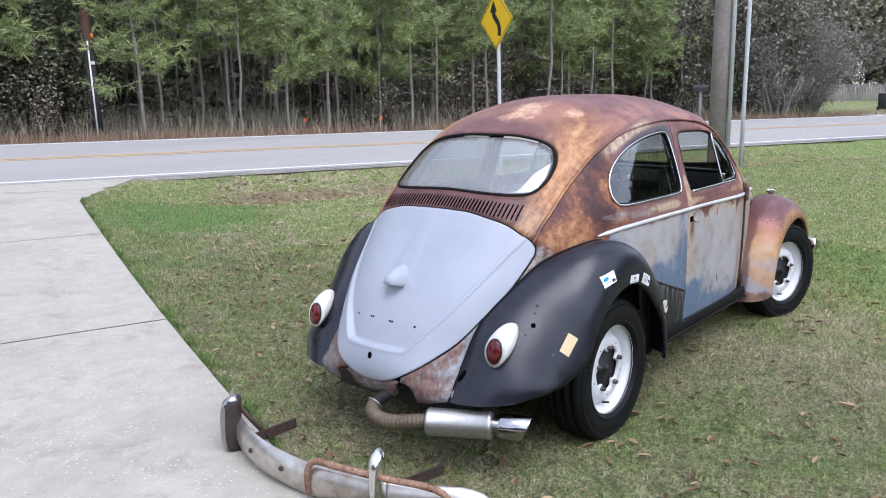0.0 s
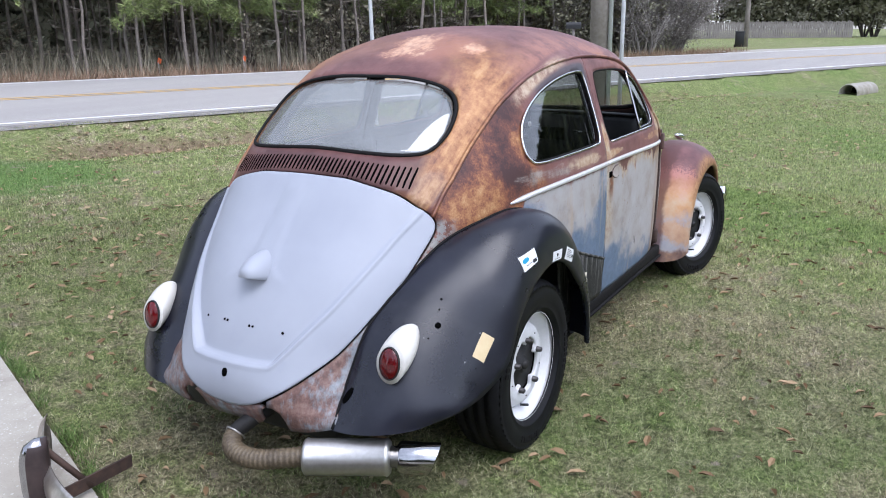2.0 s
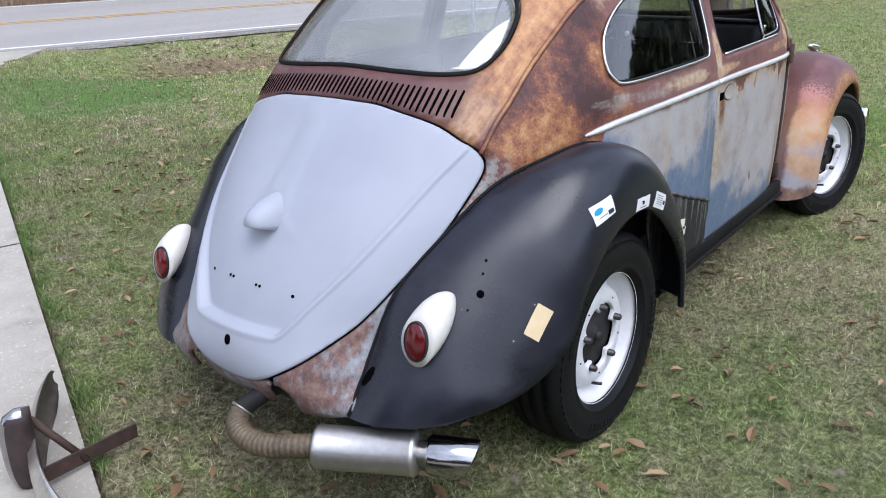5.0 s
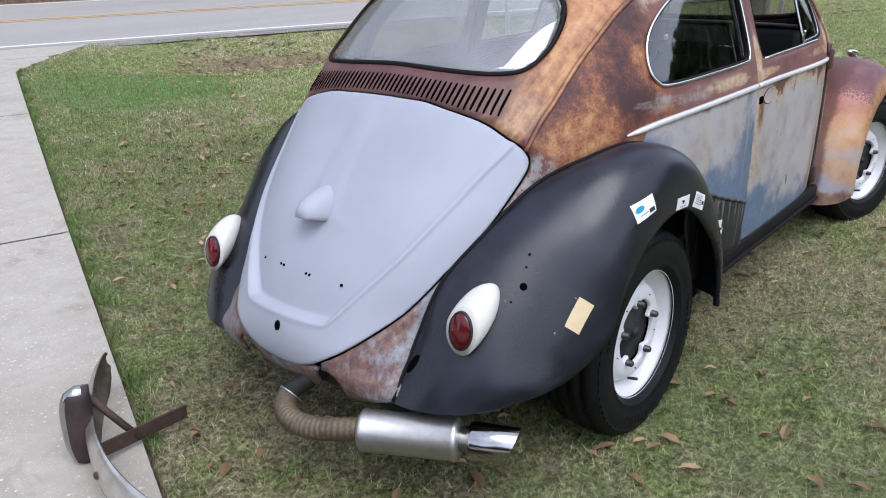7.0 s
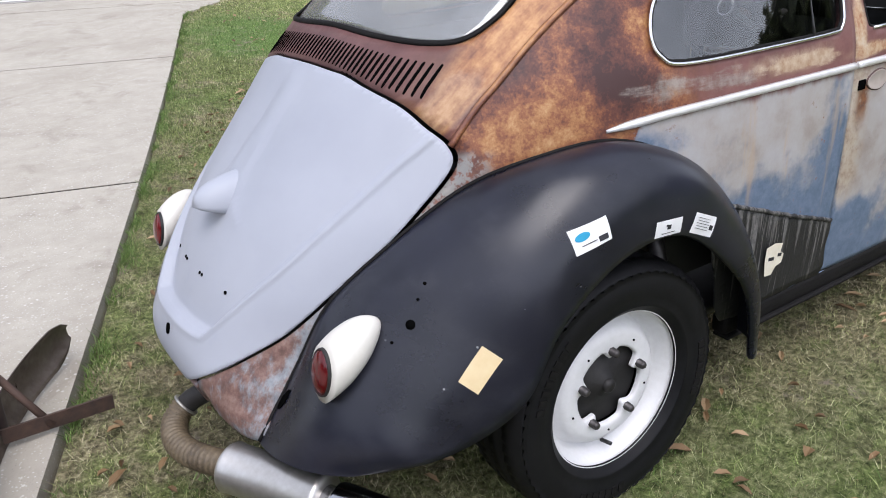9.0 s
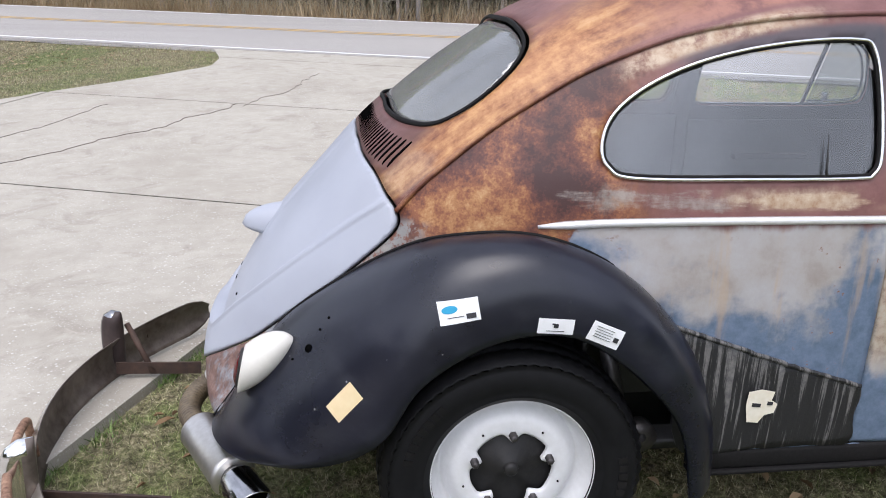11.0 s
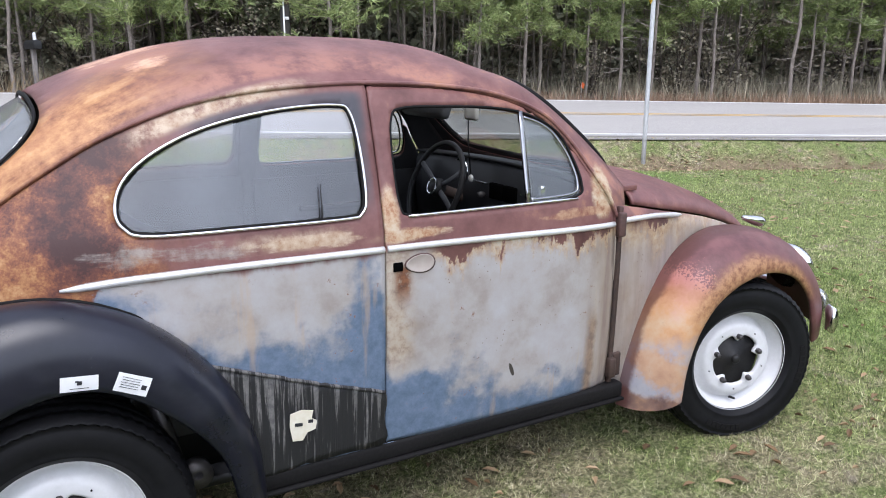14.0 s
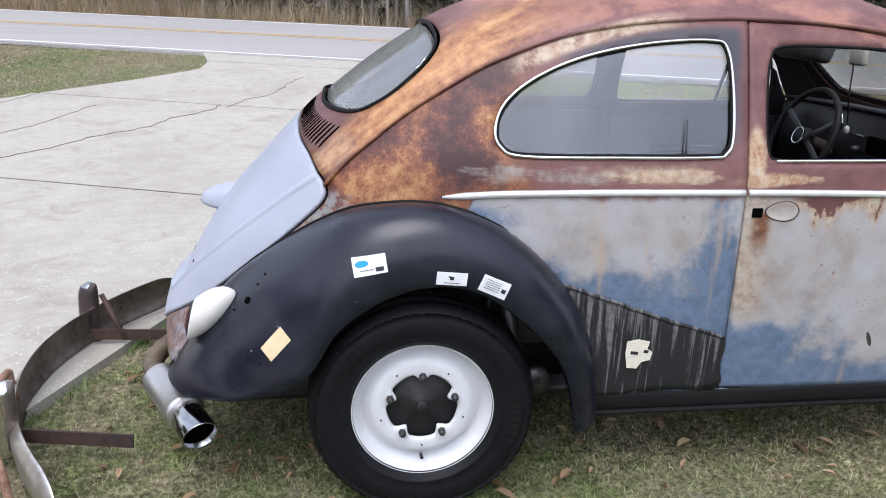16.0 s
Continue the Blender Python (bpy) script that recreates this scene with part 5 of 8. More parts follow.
for i in range(15):
    t = i / 14
    w, h = 0.058 * max(1 - t**2.6, 0.0) ** 0.5, 0.096 * max(1 - t**1.9, 0.0) ** 0.60
    ring_pts = [bm.verts.new((-0.530 - 0.158 * t, w * math.cos(a), 0.702 + h * math.sin(a) ** 0.9 + 0.030 * t * t)) for a in np.linspace(0, math.pi, 19)]
    rows.append(ring_pts)
for i in range(14):
    for j in range(18):
        bm.faces.new((rows[i][j], rows[i][j + 1], rows[i + 1][j + 1], rows[i + 1][j]))
    bm.faces.new((rows[i][0], rows[i + 1][0], rows[i + 1][-1], rows[i][-1]))
bmesh.ops.remove_doubles(bm, verts=bm.verts[:], dist=0.0004)
bmesh.ops.recalc_face_normals(bm, faces=bm.faces[:])
part("lamp_housing", bm, PRIMER, lid, "primer-grey licence lamp housing")

# louvre slots under the rear window: raised black strips stand for their shade
vent_low = spline([-0.39, -0.20, 0.0, 0.20, 0.39], [0.975, 1.014, 1.025, 1.014, 0.975])
vent_top = spline([-0.39, -0.20, 0.0, 0.20, 0.39], [1.049, 1.068, 1.076, 1.068, 1.049])
SLOTS = 46
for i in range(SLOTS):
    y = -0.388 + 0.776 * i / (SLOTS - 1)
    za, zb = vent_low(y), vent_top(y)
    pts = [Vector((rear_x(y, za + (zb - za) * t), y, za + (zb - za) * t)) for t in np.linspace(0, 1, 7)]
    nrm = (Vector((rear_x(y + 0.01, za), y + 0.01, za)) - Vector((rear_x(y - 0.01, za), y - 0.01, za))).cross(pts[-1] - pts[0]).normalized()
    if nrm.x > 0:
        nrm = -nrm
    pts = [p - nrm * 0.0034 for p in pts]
    part("louvre_slot", sweep(pts, [(-0.0036, -0.004), (0.0036, -0.004), (0.0036, 0.0047), (-0.0036, 0.0047)], up=nrm, scale=[0.55, 0.9, 1, 1, 1, 0.9, 0.55]), HOLE_SHADE, car, "black strip in place of a shaded louvre slot", smooth=False)


def ribs(stations, nose, nv=22, per=6):
    """A fender: ribs run from the body's side to the outer lip. stations: root, root pull, lip pull, lip (each x, outwards, z)."""
    st = [[Vector(p) for p in s] for s in stations]
    rows = []
    for i in range(len(st) - 1):
        for s in range(per if i < len(st) - 2 else per + 1):
            t = s / per
            cur = []
            for k in range(4):
                p = [st[min(max(i + d, 0), len(st) - 1)][k] for d in (-1, 0, 1, 2)]
                cur.append(0.5 * ((2 * p[1]) + (p[2] - p[0]) * t + (2 * p[0] - 5 * p[1] + 4 * p[2] - p[3]) * t**2 + (3 * p[1] - p[0] - 3 * p[2] + p[3]) * t**3))
            rows.append(cur)
    bm = bmesh.new()
    grid = []
    for c in rows:
        line = []
        for j in range(nv + 1):
            t = j / nv
            q = c[0] * (1 - t) ** 3 + c[1] * 3 * t * (1 - t) ** 2 + c[2] * 3 * t * t * (1 - t) + c[3] * t**3
            line.append(bm.verts.new((q.x, -q.y, q.z)))
        # rolled lip
        e, inn = line[-1].co, Vector((nose[0], -nose[1], nose[2]))
        d = (inn - e)
        d.y = 0
        d.normalize()
        line.append(bm.verts.new(e + Vector((0, 0.010, 0)) + d * 0.006))
        line.append(bm.verts.new(e + Vector((0, 0.022, 0)) - d * 0.004))
        grid.append(line)
    for i in range(len(grid) - 1):
        for j in range(len(grid[0]) - 1):
            bm.faces.new((grid[i][j], grid[i + 1][j], grid[i + 1][j + 1], grid[i][j + 1]))
    bm.normal_update()
    bm.faces.ensure_lookup_table()
    f = bm.faces[len(bm.faces) // 2]
    if f.normal.y > 0:
        bmesh.ops.reverse_faces(bm, faces=bm.faces[:])
        bm.normal_update()
    return bm


REAR_FENDER = [
    [(0.525, 0.625, 0.250), (0.515, 0.70, 0.250), (0.47, 0.775, 0.250), (0.425, 0.775, 0.248)],
    [(0.500, 0.630, 0.42), (0.495, 0.72, 0.43), (0.45, 0.785, 0.43), (0.385, 0.778, 0.430)],
    [(0.420, 0.635, 0.61), (0.415, 0.73, 0.63), (0.36, 0.790, 0.60), (0.290, 0.778, 0.558)],
    [(0.250, 0.635, 0.785), (0.245, 0.74, 0.815), (0.20, 0.795, 0.76), (0.150, 0.778, 0.668)],
    [(0.050, 0.620, 0.868), (0.050, 0.735, 0.905), (0.04, 0.795, 0.82), (0.030, 0.778, 0.694)],
    [(-0.140, 0.585, 0.862), (-0.145, 0.715, 0.895), (-0.12, 0.795, 0.80), (-0.100, 0.778, 0.664)],
    [(-0.300, 0.500, 0.803), (-0.325, 0.640, 0.825), (-0.29, 0.780, 0.72), (-0.230, 0.778, 0.575)],
    [(-0.430, 0.448, 0.702), (-0.480, 0.545, 0.708), (-0.43, 0.725, 0.60), (-0.310, 0.776, 0.452)],
    [(-0.545, 0.395, 0.588), (-0.605, 0.460, 0.578), (-0.60, 0.675, 0.50), (-0.400, 0.750, 0.385)],
    [(-0.628, 0.376, 0.455), (-0.695, 0.450, 0.437), (-0.68, 0.640, 0.400), (-0.520, 0.712, 0.352)],
    [(-0.733, 0.378, 0.310), (-0.745, 0.450, 0.310), (-0.715, 0.550, 0.313), (-0.640, 0.625, 0.325)]]
FRONT_FENDER = [
    [(1.870, 0.600, 0.190), (1.880, 0.690, 0.185), (1.96, 0.760, 0.19), (2.030, 0.770, 0.225)],
    [(1.895, 0.600, 0.350), (1.910, 0.700, 0.355), (1.98, 0.775, 0.36), (2.048, 0.772, 0.360)],
    [(1.975, 0.585, 0.535), (1.990, 0.690, 0.560), (2.03, 0.785, 0.55), (2.100, 0.775, 0.490)],
    [(2.110, 0.560, 0.685), (2.120, 0.670, 0.725), (2.14, 0.790, 0.68), (2.190, 0.775, 0.585)],
    [(2.280, 0.520, 0.765), (2.285, 0.640, 0.815), (2.31, 0.785, 0.75), (2.330, 0.775, 0.645)],
    [(2.460, 0.480, 0.785), (2.465, 0.610, 0.830), (2.48, 0.780, 0.76), (2.480, 0.775, 0.658)],
    [(2.640, 0.450, 0.755), (2.670, 0.585, 0.790), (2.67, 0.770, 0.72), (2.630, 0.770, 0.610)],
    [(2.820, 0.420, 0.670), (2.870, 0.560, 0.690), (2.84, 0.755, 0.61), (2.735, 0.762, 0.510)],
    [(2.950, 0.380, 0.540), (3.020, 0.520, 0.540), (2.97, 0.735, 0.46), (2.790, 0.750, 0.395)],
    [(3.030, 0.340, 0.350), (3.080, 0.480, 0.340), (3.03, 0.690, 0.30), (2.860, 0.710, 0.290)]]
for st in REAR_FENDER[6:]:
    # the rear roots lie on the body
    x, y, z = st[0]
    dx = rear_x(y, z) - 0.004 - x
    st[0], st[1] = (x + dx, y, z), (st[1][0] + dx * 0.7, st[1][1], st[1][2])
for flip in (False, True):
    side = flipped if flip else (lambda b: b)
    bm = ribs(REAR_FENDER, (0, 0.77, 0.31))
    tuck = (lambda b: moved(flipped(b), Matrix.Translation((-0.006, -0.038, -0.004)))) if flip else side
    rf = part("rear_fender", tuck(bm), BFEND, car, "satin black rear fender with scuffs")
    bm = ribs(FRONT_FENDER, (2.4, 0.77, 0.31))
    ff = part("front_fender", side(bm), RFEND, car, "orange and maroon rusted front fender")
    # wheel houses
    part("rear_wheel_house", side(joined(box(0.80, 0.02, 0.50, (0.08, -0.48, 0.52), 0.0), box(0.40, 0.10, 0.02, (0.06, -0.53, 0.77), 0.0))), INNER, car)
    part("front_wheel_house", side(joined(box(0.85, 0.02, 0.42, (2.33, -0.40, 0.43), 0.0))), INNER, car)
    # fender welt
    pts = [Vector(s[0]) for s in REAR_FENDER]
    pts = [Vector((p.x, -p.y - 0.002, p.z + 0.002)) for p in [Vector(v) for v in rounded([tuple(p) for p in pts], 5, False)]]
    part("fender_welt", tuck(sweep(pts, ring(0.0048, 8), up=(0, 1, 0.01), scale=[1.0 + 0.9 * (noise.noise(p * 45) if p.x > 0.05 else 0.0) for p in pts])), RUBBER, rf, "rough black seam between fender and body")

# front body: quarter panels, hood and nose
FRONT = [  # x, half width, edge height, crown height
    (1.790, 0.612, 0.985, 1.040), (1.90, 0.600, 0.965, 1.035), (2.05, 0.570, 0.935, 1.025), (2.25, 0.515, 0.895, 0.995), (2.45, 0.455, 0.850, 0.940),
    (2.65, 0.400, 0.790, 0.868), (2.82, 0.350, 0.715, 0.785), (2.95, 0.300, 0.620, 0.690), (3.03, 0.250, 0.500, 0.560), (3.07, 0.200, 0.360, 0.400)]
fr = [spline([r[0] for r in FRONT], [r[k] for r in FRONT]) for k in (1, 2, 3)]


def quarter_surface(x, v):
    w, e, c = (f(x) for f in fr)
    return Vector((x, -w - 0.012 * math.sin(v * math.pi), 0.25 + (e - 0.035 - 0.25) * v))


def hood_surface(x, v):
    w, e, c = (f(x) for f in fr)
    w *= 0.985
    a = v * math.pi / 2
    return Vector((x, -w * math.sin(a) ** 0.9, e - 0.028 + (c - e + 0.028) * math.cos(a) ** 0.8))


for flip in (False, True):
    side = flipped if flip else (lambda b: b)
    part("front_quarter_panel", side(skin(quarter_surface, list(np.linspace(1.806, 3.07, 60)), list(np.linspace(0, 1, 12)), lambda p: True, thick=0.01)), BODY, car, "faded front quarter panel with rust runs")
    pts = [Vector((x, -fr[0](x) - 0.010, spline([1.80, 2.0, 2.22], [0.890, 0.886, 0.862])(x))) for x in np.linspace(1.812, 2.21, 20)]
    part("belt_trim", side(sweep(pts, [(-0.010, -0.002), (0.010, -0.002), (0.008, 0.005), (0.003, 0.008), (-0.003, 0.008), (-0.008, 0.005)], up=(0, -1, 0.1), scale=[1.0] * 17 + [0.9, 0.7, 0.35])), TRIM, car, "pale bright belt moulding")
    lamp = part("headlamp", side(moved(lathe([(0.0001, 0.035), (0.05, 0.030), (0.075, 0.012), (0.082, 0.0), (0.090, -0.004), (0.094, -0.014), (0.090, -0.03), (0.07, -0.10)], 32, "Z"), Matrix.Translation((2.885, -0.575, 0.610)) @ pose(0, 0, 0, 0, 62, -4))), CHROME, car, "chrome-ringed headlamp")
    bm = bmesh.new()
    rows = []
    for i in range(9):
        s = i / 8
        r = math.sin(math.pi * min(0.5, 0.12 + 0.38 * s)) * 0.030
        rows.append([bm.verts.new((0.11 * (s - 0.5), r * math.cos(math.pi * 2 * j / 12), 0.75 * r * math.sin(math.pi * 2 * j / 12))) for j in range(12)])
    for i in range(8):
        for j in range(12):
            bm.faces.new((rows[i][j], rows[i][(j + 1) % 12], rows[i + 1][(j + 1) % 12], rows[i + 1][j]))
    bm.faces.new(rows[0][::-1])
    bm.faces.new(rows[-1])
    bmesh.ops.recalc_face_normals(bm, faces=bm.faces[:])
    ind = part("indicator", side(moved(bm, Matrix.Translation((2.640, -0.520, 0.800)) @ pose(0, 0, 0, 0, 14, 0))), CHROME, car, "chrome turn indicator")
    part("lens", side(moved(lathe([(0.0001, 0.016), (0.012, 0.012), (0.021, 0.0), (0.021, -0.006)], 16, "Z"), Matrix.Translation((2.693, -0.520, 0.787)) @ pose(0, 0, 0, 0, 104, 0))), AMBER, ind, "amber lens")

part("hood", skin(hood_surface, list(np.linspace(1.90, 3.06, 60)), list(np.linspace(0, 1, 24)), lambda p: True, thick=0.012, mirror=True), HOOD, car, "maroon rusted front hood")
part("cowl", joined(box(0.14, 1.12, 0.02, (1.88, 0, 0.990), 0.004), box(0.02, 1.12, 0.72, (1.87, 0, 0.62), 0.004)), BODY, car, "rusted cowl panel")
# front bumper seen past the fender
pts = [Vector((3.16 - 0.10 * (y / 0.7) ** 2 - 0.16 * smoothstep(0.55, 0.78, abs(y)), y, 0.40)) for y in np.linspace(-0.78, 0.78, 31)]
bumper = part("front_bumper", sweep(pts, [(-0.006, -0.055), (0.008, -0.05), (0.02, -0.02), (0.02, 0.02), (0.008, 0.05), (-0.006, 0.055)], up=(0, 0, 1)), CHROME, car, "curved chrome front bumper")
for y in (-0.42, 0.42):
    part("overrider", box(0.06, 0.06, 0.20, (3.165, y, 0.42), 0.02), CHROME, bumper)

# floor and cabin
part("floor_pan", joined(box(2.30, 1.12, 0.03, (0.95, 0, 0.27), 0.0), box(0.02, 1.10, 0.55, (0.20, 0, 0.52), 0.0, pose(0, 0, 0, 0, 12, 0))), INNER, car)
part("parcel_tray", joined(box(0.50, 0.86, 0.02, (0.04, 0, 0.80), 0.004), box(0.02, 0.70, 0.18, (-0.16, 0, 0.88), 0.004)), INNER, car, "black rear parcel tray")
part("seat_back_board", box(0.025, 0.62, 0.42, (0.42, -0.18, 0.80), 0.006, pose(0, 0, 0, 0, -38, 8)), GREYPANEL, car, "grey folded rear seat board")
for s in (-1, 1):
    part("inner_door_panel", joined(box(0.84, 0.012, 0.60, (1.33, s * 0.585, 0.64), 0.004), box(0.30, 0.03, 0.02, (1.25, s * 0.57, 0.80), 0.006)), INNER, car)
    part("inner_quarter_panel", box(0.62, 0.012, 0.52, (0.55, s * 0.585, 0.70), 0.004), INNER, car)
dash = [Vector((1.800 - 0.10 * (y / 0.56) ** 2, y, 0.90)) for y in np.linspace(-0.56, 0.56, 25)]
dash_ob = part("dashboard", sweep(dash, [(-0.03, -0.17), (0.0, -0.19), (0.06, -0.18), (0.09, 0.06), (0.03, 0.130), (-0.02, 0.130), (-0.045, 0.09), (-0.05, -0.05)], up=(0, 0, 1)), INNER, car, "black painted steel dashboard")
part("dash_rail", sweep([p + Vector((-0.032, 0, 0.125)) for p in dash], ring(0.007, 8), up=(0, 0, 1)), DRUM, dash_ob)
# radio slots are black boxes, dark in place of shaded depth
for y in (-0.01, 0.09):
    part("radio_slot", box(0.02, 0.085, 0.065, (1.748, y - 0.06, 0.905), 0.004), HOLE_SHADE, dash_ob)
part("glovebox_trim", box(0.010, 0.20, 0.008, (1.715, -0.28, 0.925), 0.001), CHROME, dash_ob)
part("dash_strip", box(0.010, 0.10, 0.008, (1.742, 0.14, 0.930), 0.001), CHROME, dash_ob)
part("speedometer", moved(lathe([(0.0001, 0.0), (0.05, 0.0), (0.056, 0.006), (0.06, 0.0), (0.06, -0.01)], 28), Matrix.Translation((1.735, 0.29, 0.955)) @ pose(0, 0, 0, 0, 0, 90)), CHROME, dash_ob)
part("knob", moved(lathe([(0.0001, 0.02), (0.012, 0.018), (0.014, 0.0), (0.008, -0.02)], 14), Matrix.Translation((1.735, 0.12, 0.88)) @ pose(0, 0, 0, 0, 0, 90)), BOLT, dash_ob)
# steering wheel
hub = Matrix.Translation((1.600, 0.28, 0.900)) @ pose(0, 0, 0, 0, -69, 0)
rim_pts = [Vector((0.195 * math.cos(a), 0.195 * math.sin(a), 0)) for a in np.linspace(0, 2 * math.pi, 41)[:-1]]
wheel = part("steering_wheel", moved(sweep(rim_pts, ring(0.012, 8), closed=True), hub), DRUM, car, "thin-rimmed black steering wheel")
for a in (0.5, -0.5 + math.pi, math.pi * 1.0 + 0.4):
    e = Vector((0.19 * math.sin(a), 0.19 * math.cos(a), 0))
    part("spoke", moved(sweep([Vector((0, 0, -0.012)), e * 0.5 + Vector((0, 0, -0.012)), e], ring(0.013, 8, 0.5)), hub), GREYPANEL, wheel)
part("horn_button", moved(lathe([(0.0001, 0.022), (0.02, 0.020), (0.036, 0.010), (0.042, -0.02), (0.03, -0.04)], 24, "Z"), hub), DRUM, wheel)
part("horn_ring", moved(lathe([(0.030, 0.017), (0.034, 0.019), (0.038, 0.014)], 24, "Z"), hub), CHROME, wheel, "bright horn button ring")
part("steering_column", moved(sweep([Vector((0, 0, -0.03)), Vector((0, 0, -0.42))], ring(0.024, 12)), hub), IRON, car)
# mirror, visor and string
part("rear_view_mirror", joined(box(0.020, 0.085, 0.070, (1.60, 0.0, 1.235), 0.009), sweep([Vector((1.61, 0.0, 1.25)), Vector((1.60, 0.0, 1.34))], ring(0.006, 8))), LAMPWHITE, car, "pale rear-view mirror")
part("hanging_cord", sweep([Vector((1.605, 0.03, 1.20)), Vector((1.607, 0.031, 1.10)), Vector((1.63, 0.045, 0.985))], ring(0.003, 6)), DRUM, car)
part("cord_charm", moved(lathe([(0.0001, 0.016), (0.009, 0.010), (0.011, 0.0), (0.008, -0.012), (0.0001, -0.016)], 14, "Z"), Matrix.Translation((1.633, 0.048, 0.965))), LAMPWHITE, car)
part("sun_visor", box(0.05, 0.34, 0.10, (1.56, 0.28, 1.245), 0.018, pose(0, 0, 0, 0, 18, 0)), GREYPANEL, car, "dark grey sun visor")
# dark line laid on the glass to imitate the reflection of an aerial
mirror_line = [Vector((x, side_y(x, z, 0.004), z)) for x, z in ((0.708, 1.006), (0.711, 1.030), (0.714, 1.062), (0.717, 1.098))]
part("aerial_whip", sweep(mirror_line, ring(0.0026, 6), up=(0, 1, 0), scale=[1.3, 1.1, 0.7, 0.5]), PLASTICDARK, car, "thin dark line on the window for a reflected aerial")
part("headlining", skin(top_surface, P_REAR[::3] + P_FRONT[::4] + P_NOSE[::3] + [2.0], VS_TOP[::2], lambda p: True, offset=-0.024, thick=0.003, mirror=True), INNER, car)

# tail lamps
for flip in (False, True):
    side = (lambda b: moved(flipped(b), Matrix.Translation((-0.020, -0.046, -0.010)))) if flip else (lambda b: b)
    bm = bmesh.new()
    rows = []
    for i in range(19):
        t = i / 18
        r = max(1 - t**2.0, 0.0) ** 0.72 * (1.0 + 0.42 * t * (1.0 - 0.4 * t))
        cx, cz = -0.640 + 0.132 * t, 0.522 + 0.076 * t
        rows.append([bm.verts.new((cx + 0.012 * math.sin(a) * (1 - t), -0.537 - 0.014 * t + 0.050 * r * math.cos(a), cz + 0.060 * r * math.sin(a))) for a in np.linspace(0, 2 * math.pi, 29)[:-1]])
    for i in range(18):
        for j in range(28):
            bm.faces.new((rows[i][j], rows[i][(j + 1) % 28], rows[i + 1][(j + 1) % 28], rows[i + 1][j]))
    bm.faces.new(rows[0][::-1])
    bmesh.ops.remove_doubles(bm, verts=bm.verts[:], dist=0.0005)
    bmesh.ops.recalc_face_normals(bm, faces=bm.faces[:])
    at = Matrix.Translation((-0.643, -0.536, 0.525)) @ pose(0, 0, 0, 0, 11, 0)
    housing = part("tail_lamp", side(bm), LAMPWHITE, car, "cream tail lamp housing with small red lens")
    bm = moved(lathe([(0.0001, 0.014), (0.019, 0.012), (0.030, 0.006), (0.0345, 0.0), (0.0345, -0.006)], 28), pose(0, 0, 0, 0, 0, 90))
    for v in bm.verts:
        v.co.z *= 1.44
    part("lens", side(moved(bm, at)), REDLENS, housing, "red lens")
    bm = moved(lathe([(0.0338, 0.002), (0.0352, 0.004), (0.0368, 0.001), (0.0375, -0.012)], 28), pose(0, 0, 0, 0, 0, 90))
    for v in bm.verts:
        v.co.z *= 1.40
    part("lens_ring", side(moved(bm, at)), DRUM, housing, "thin dark lens ring")

# wheels
LUGS = 5


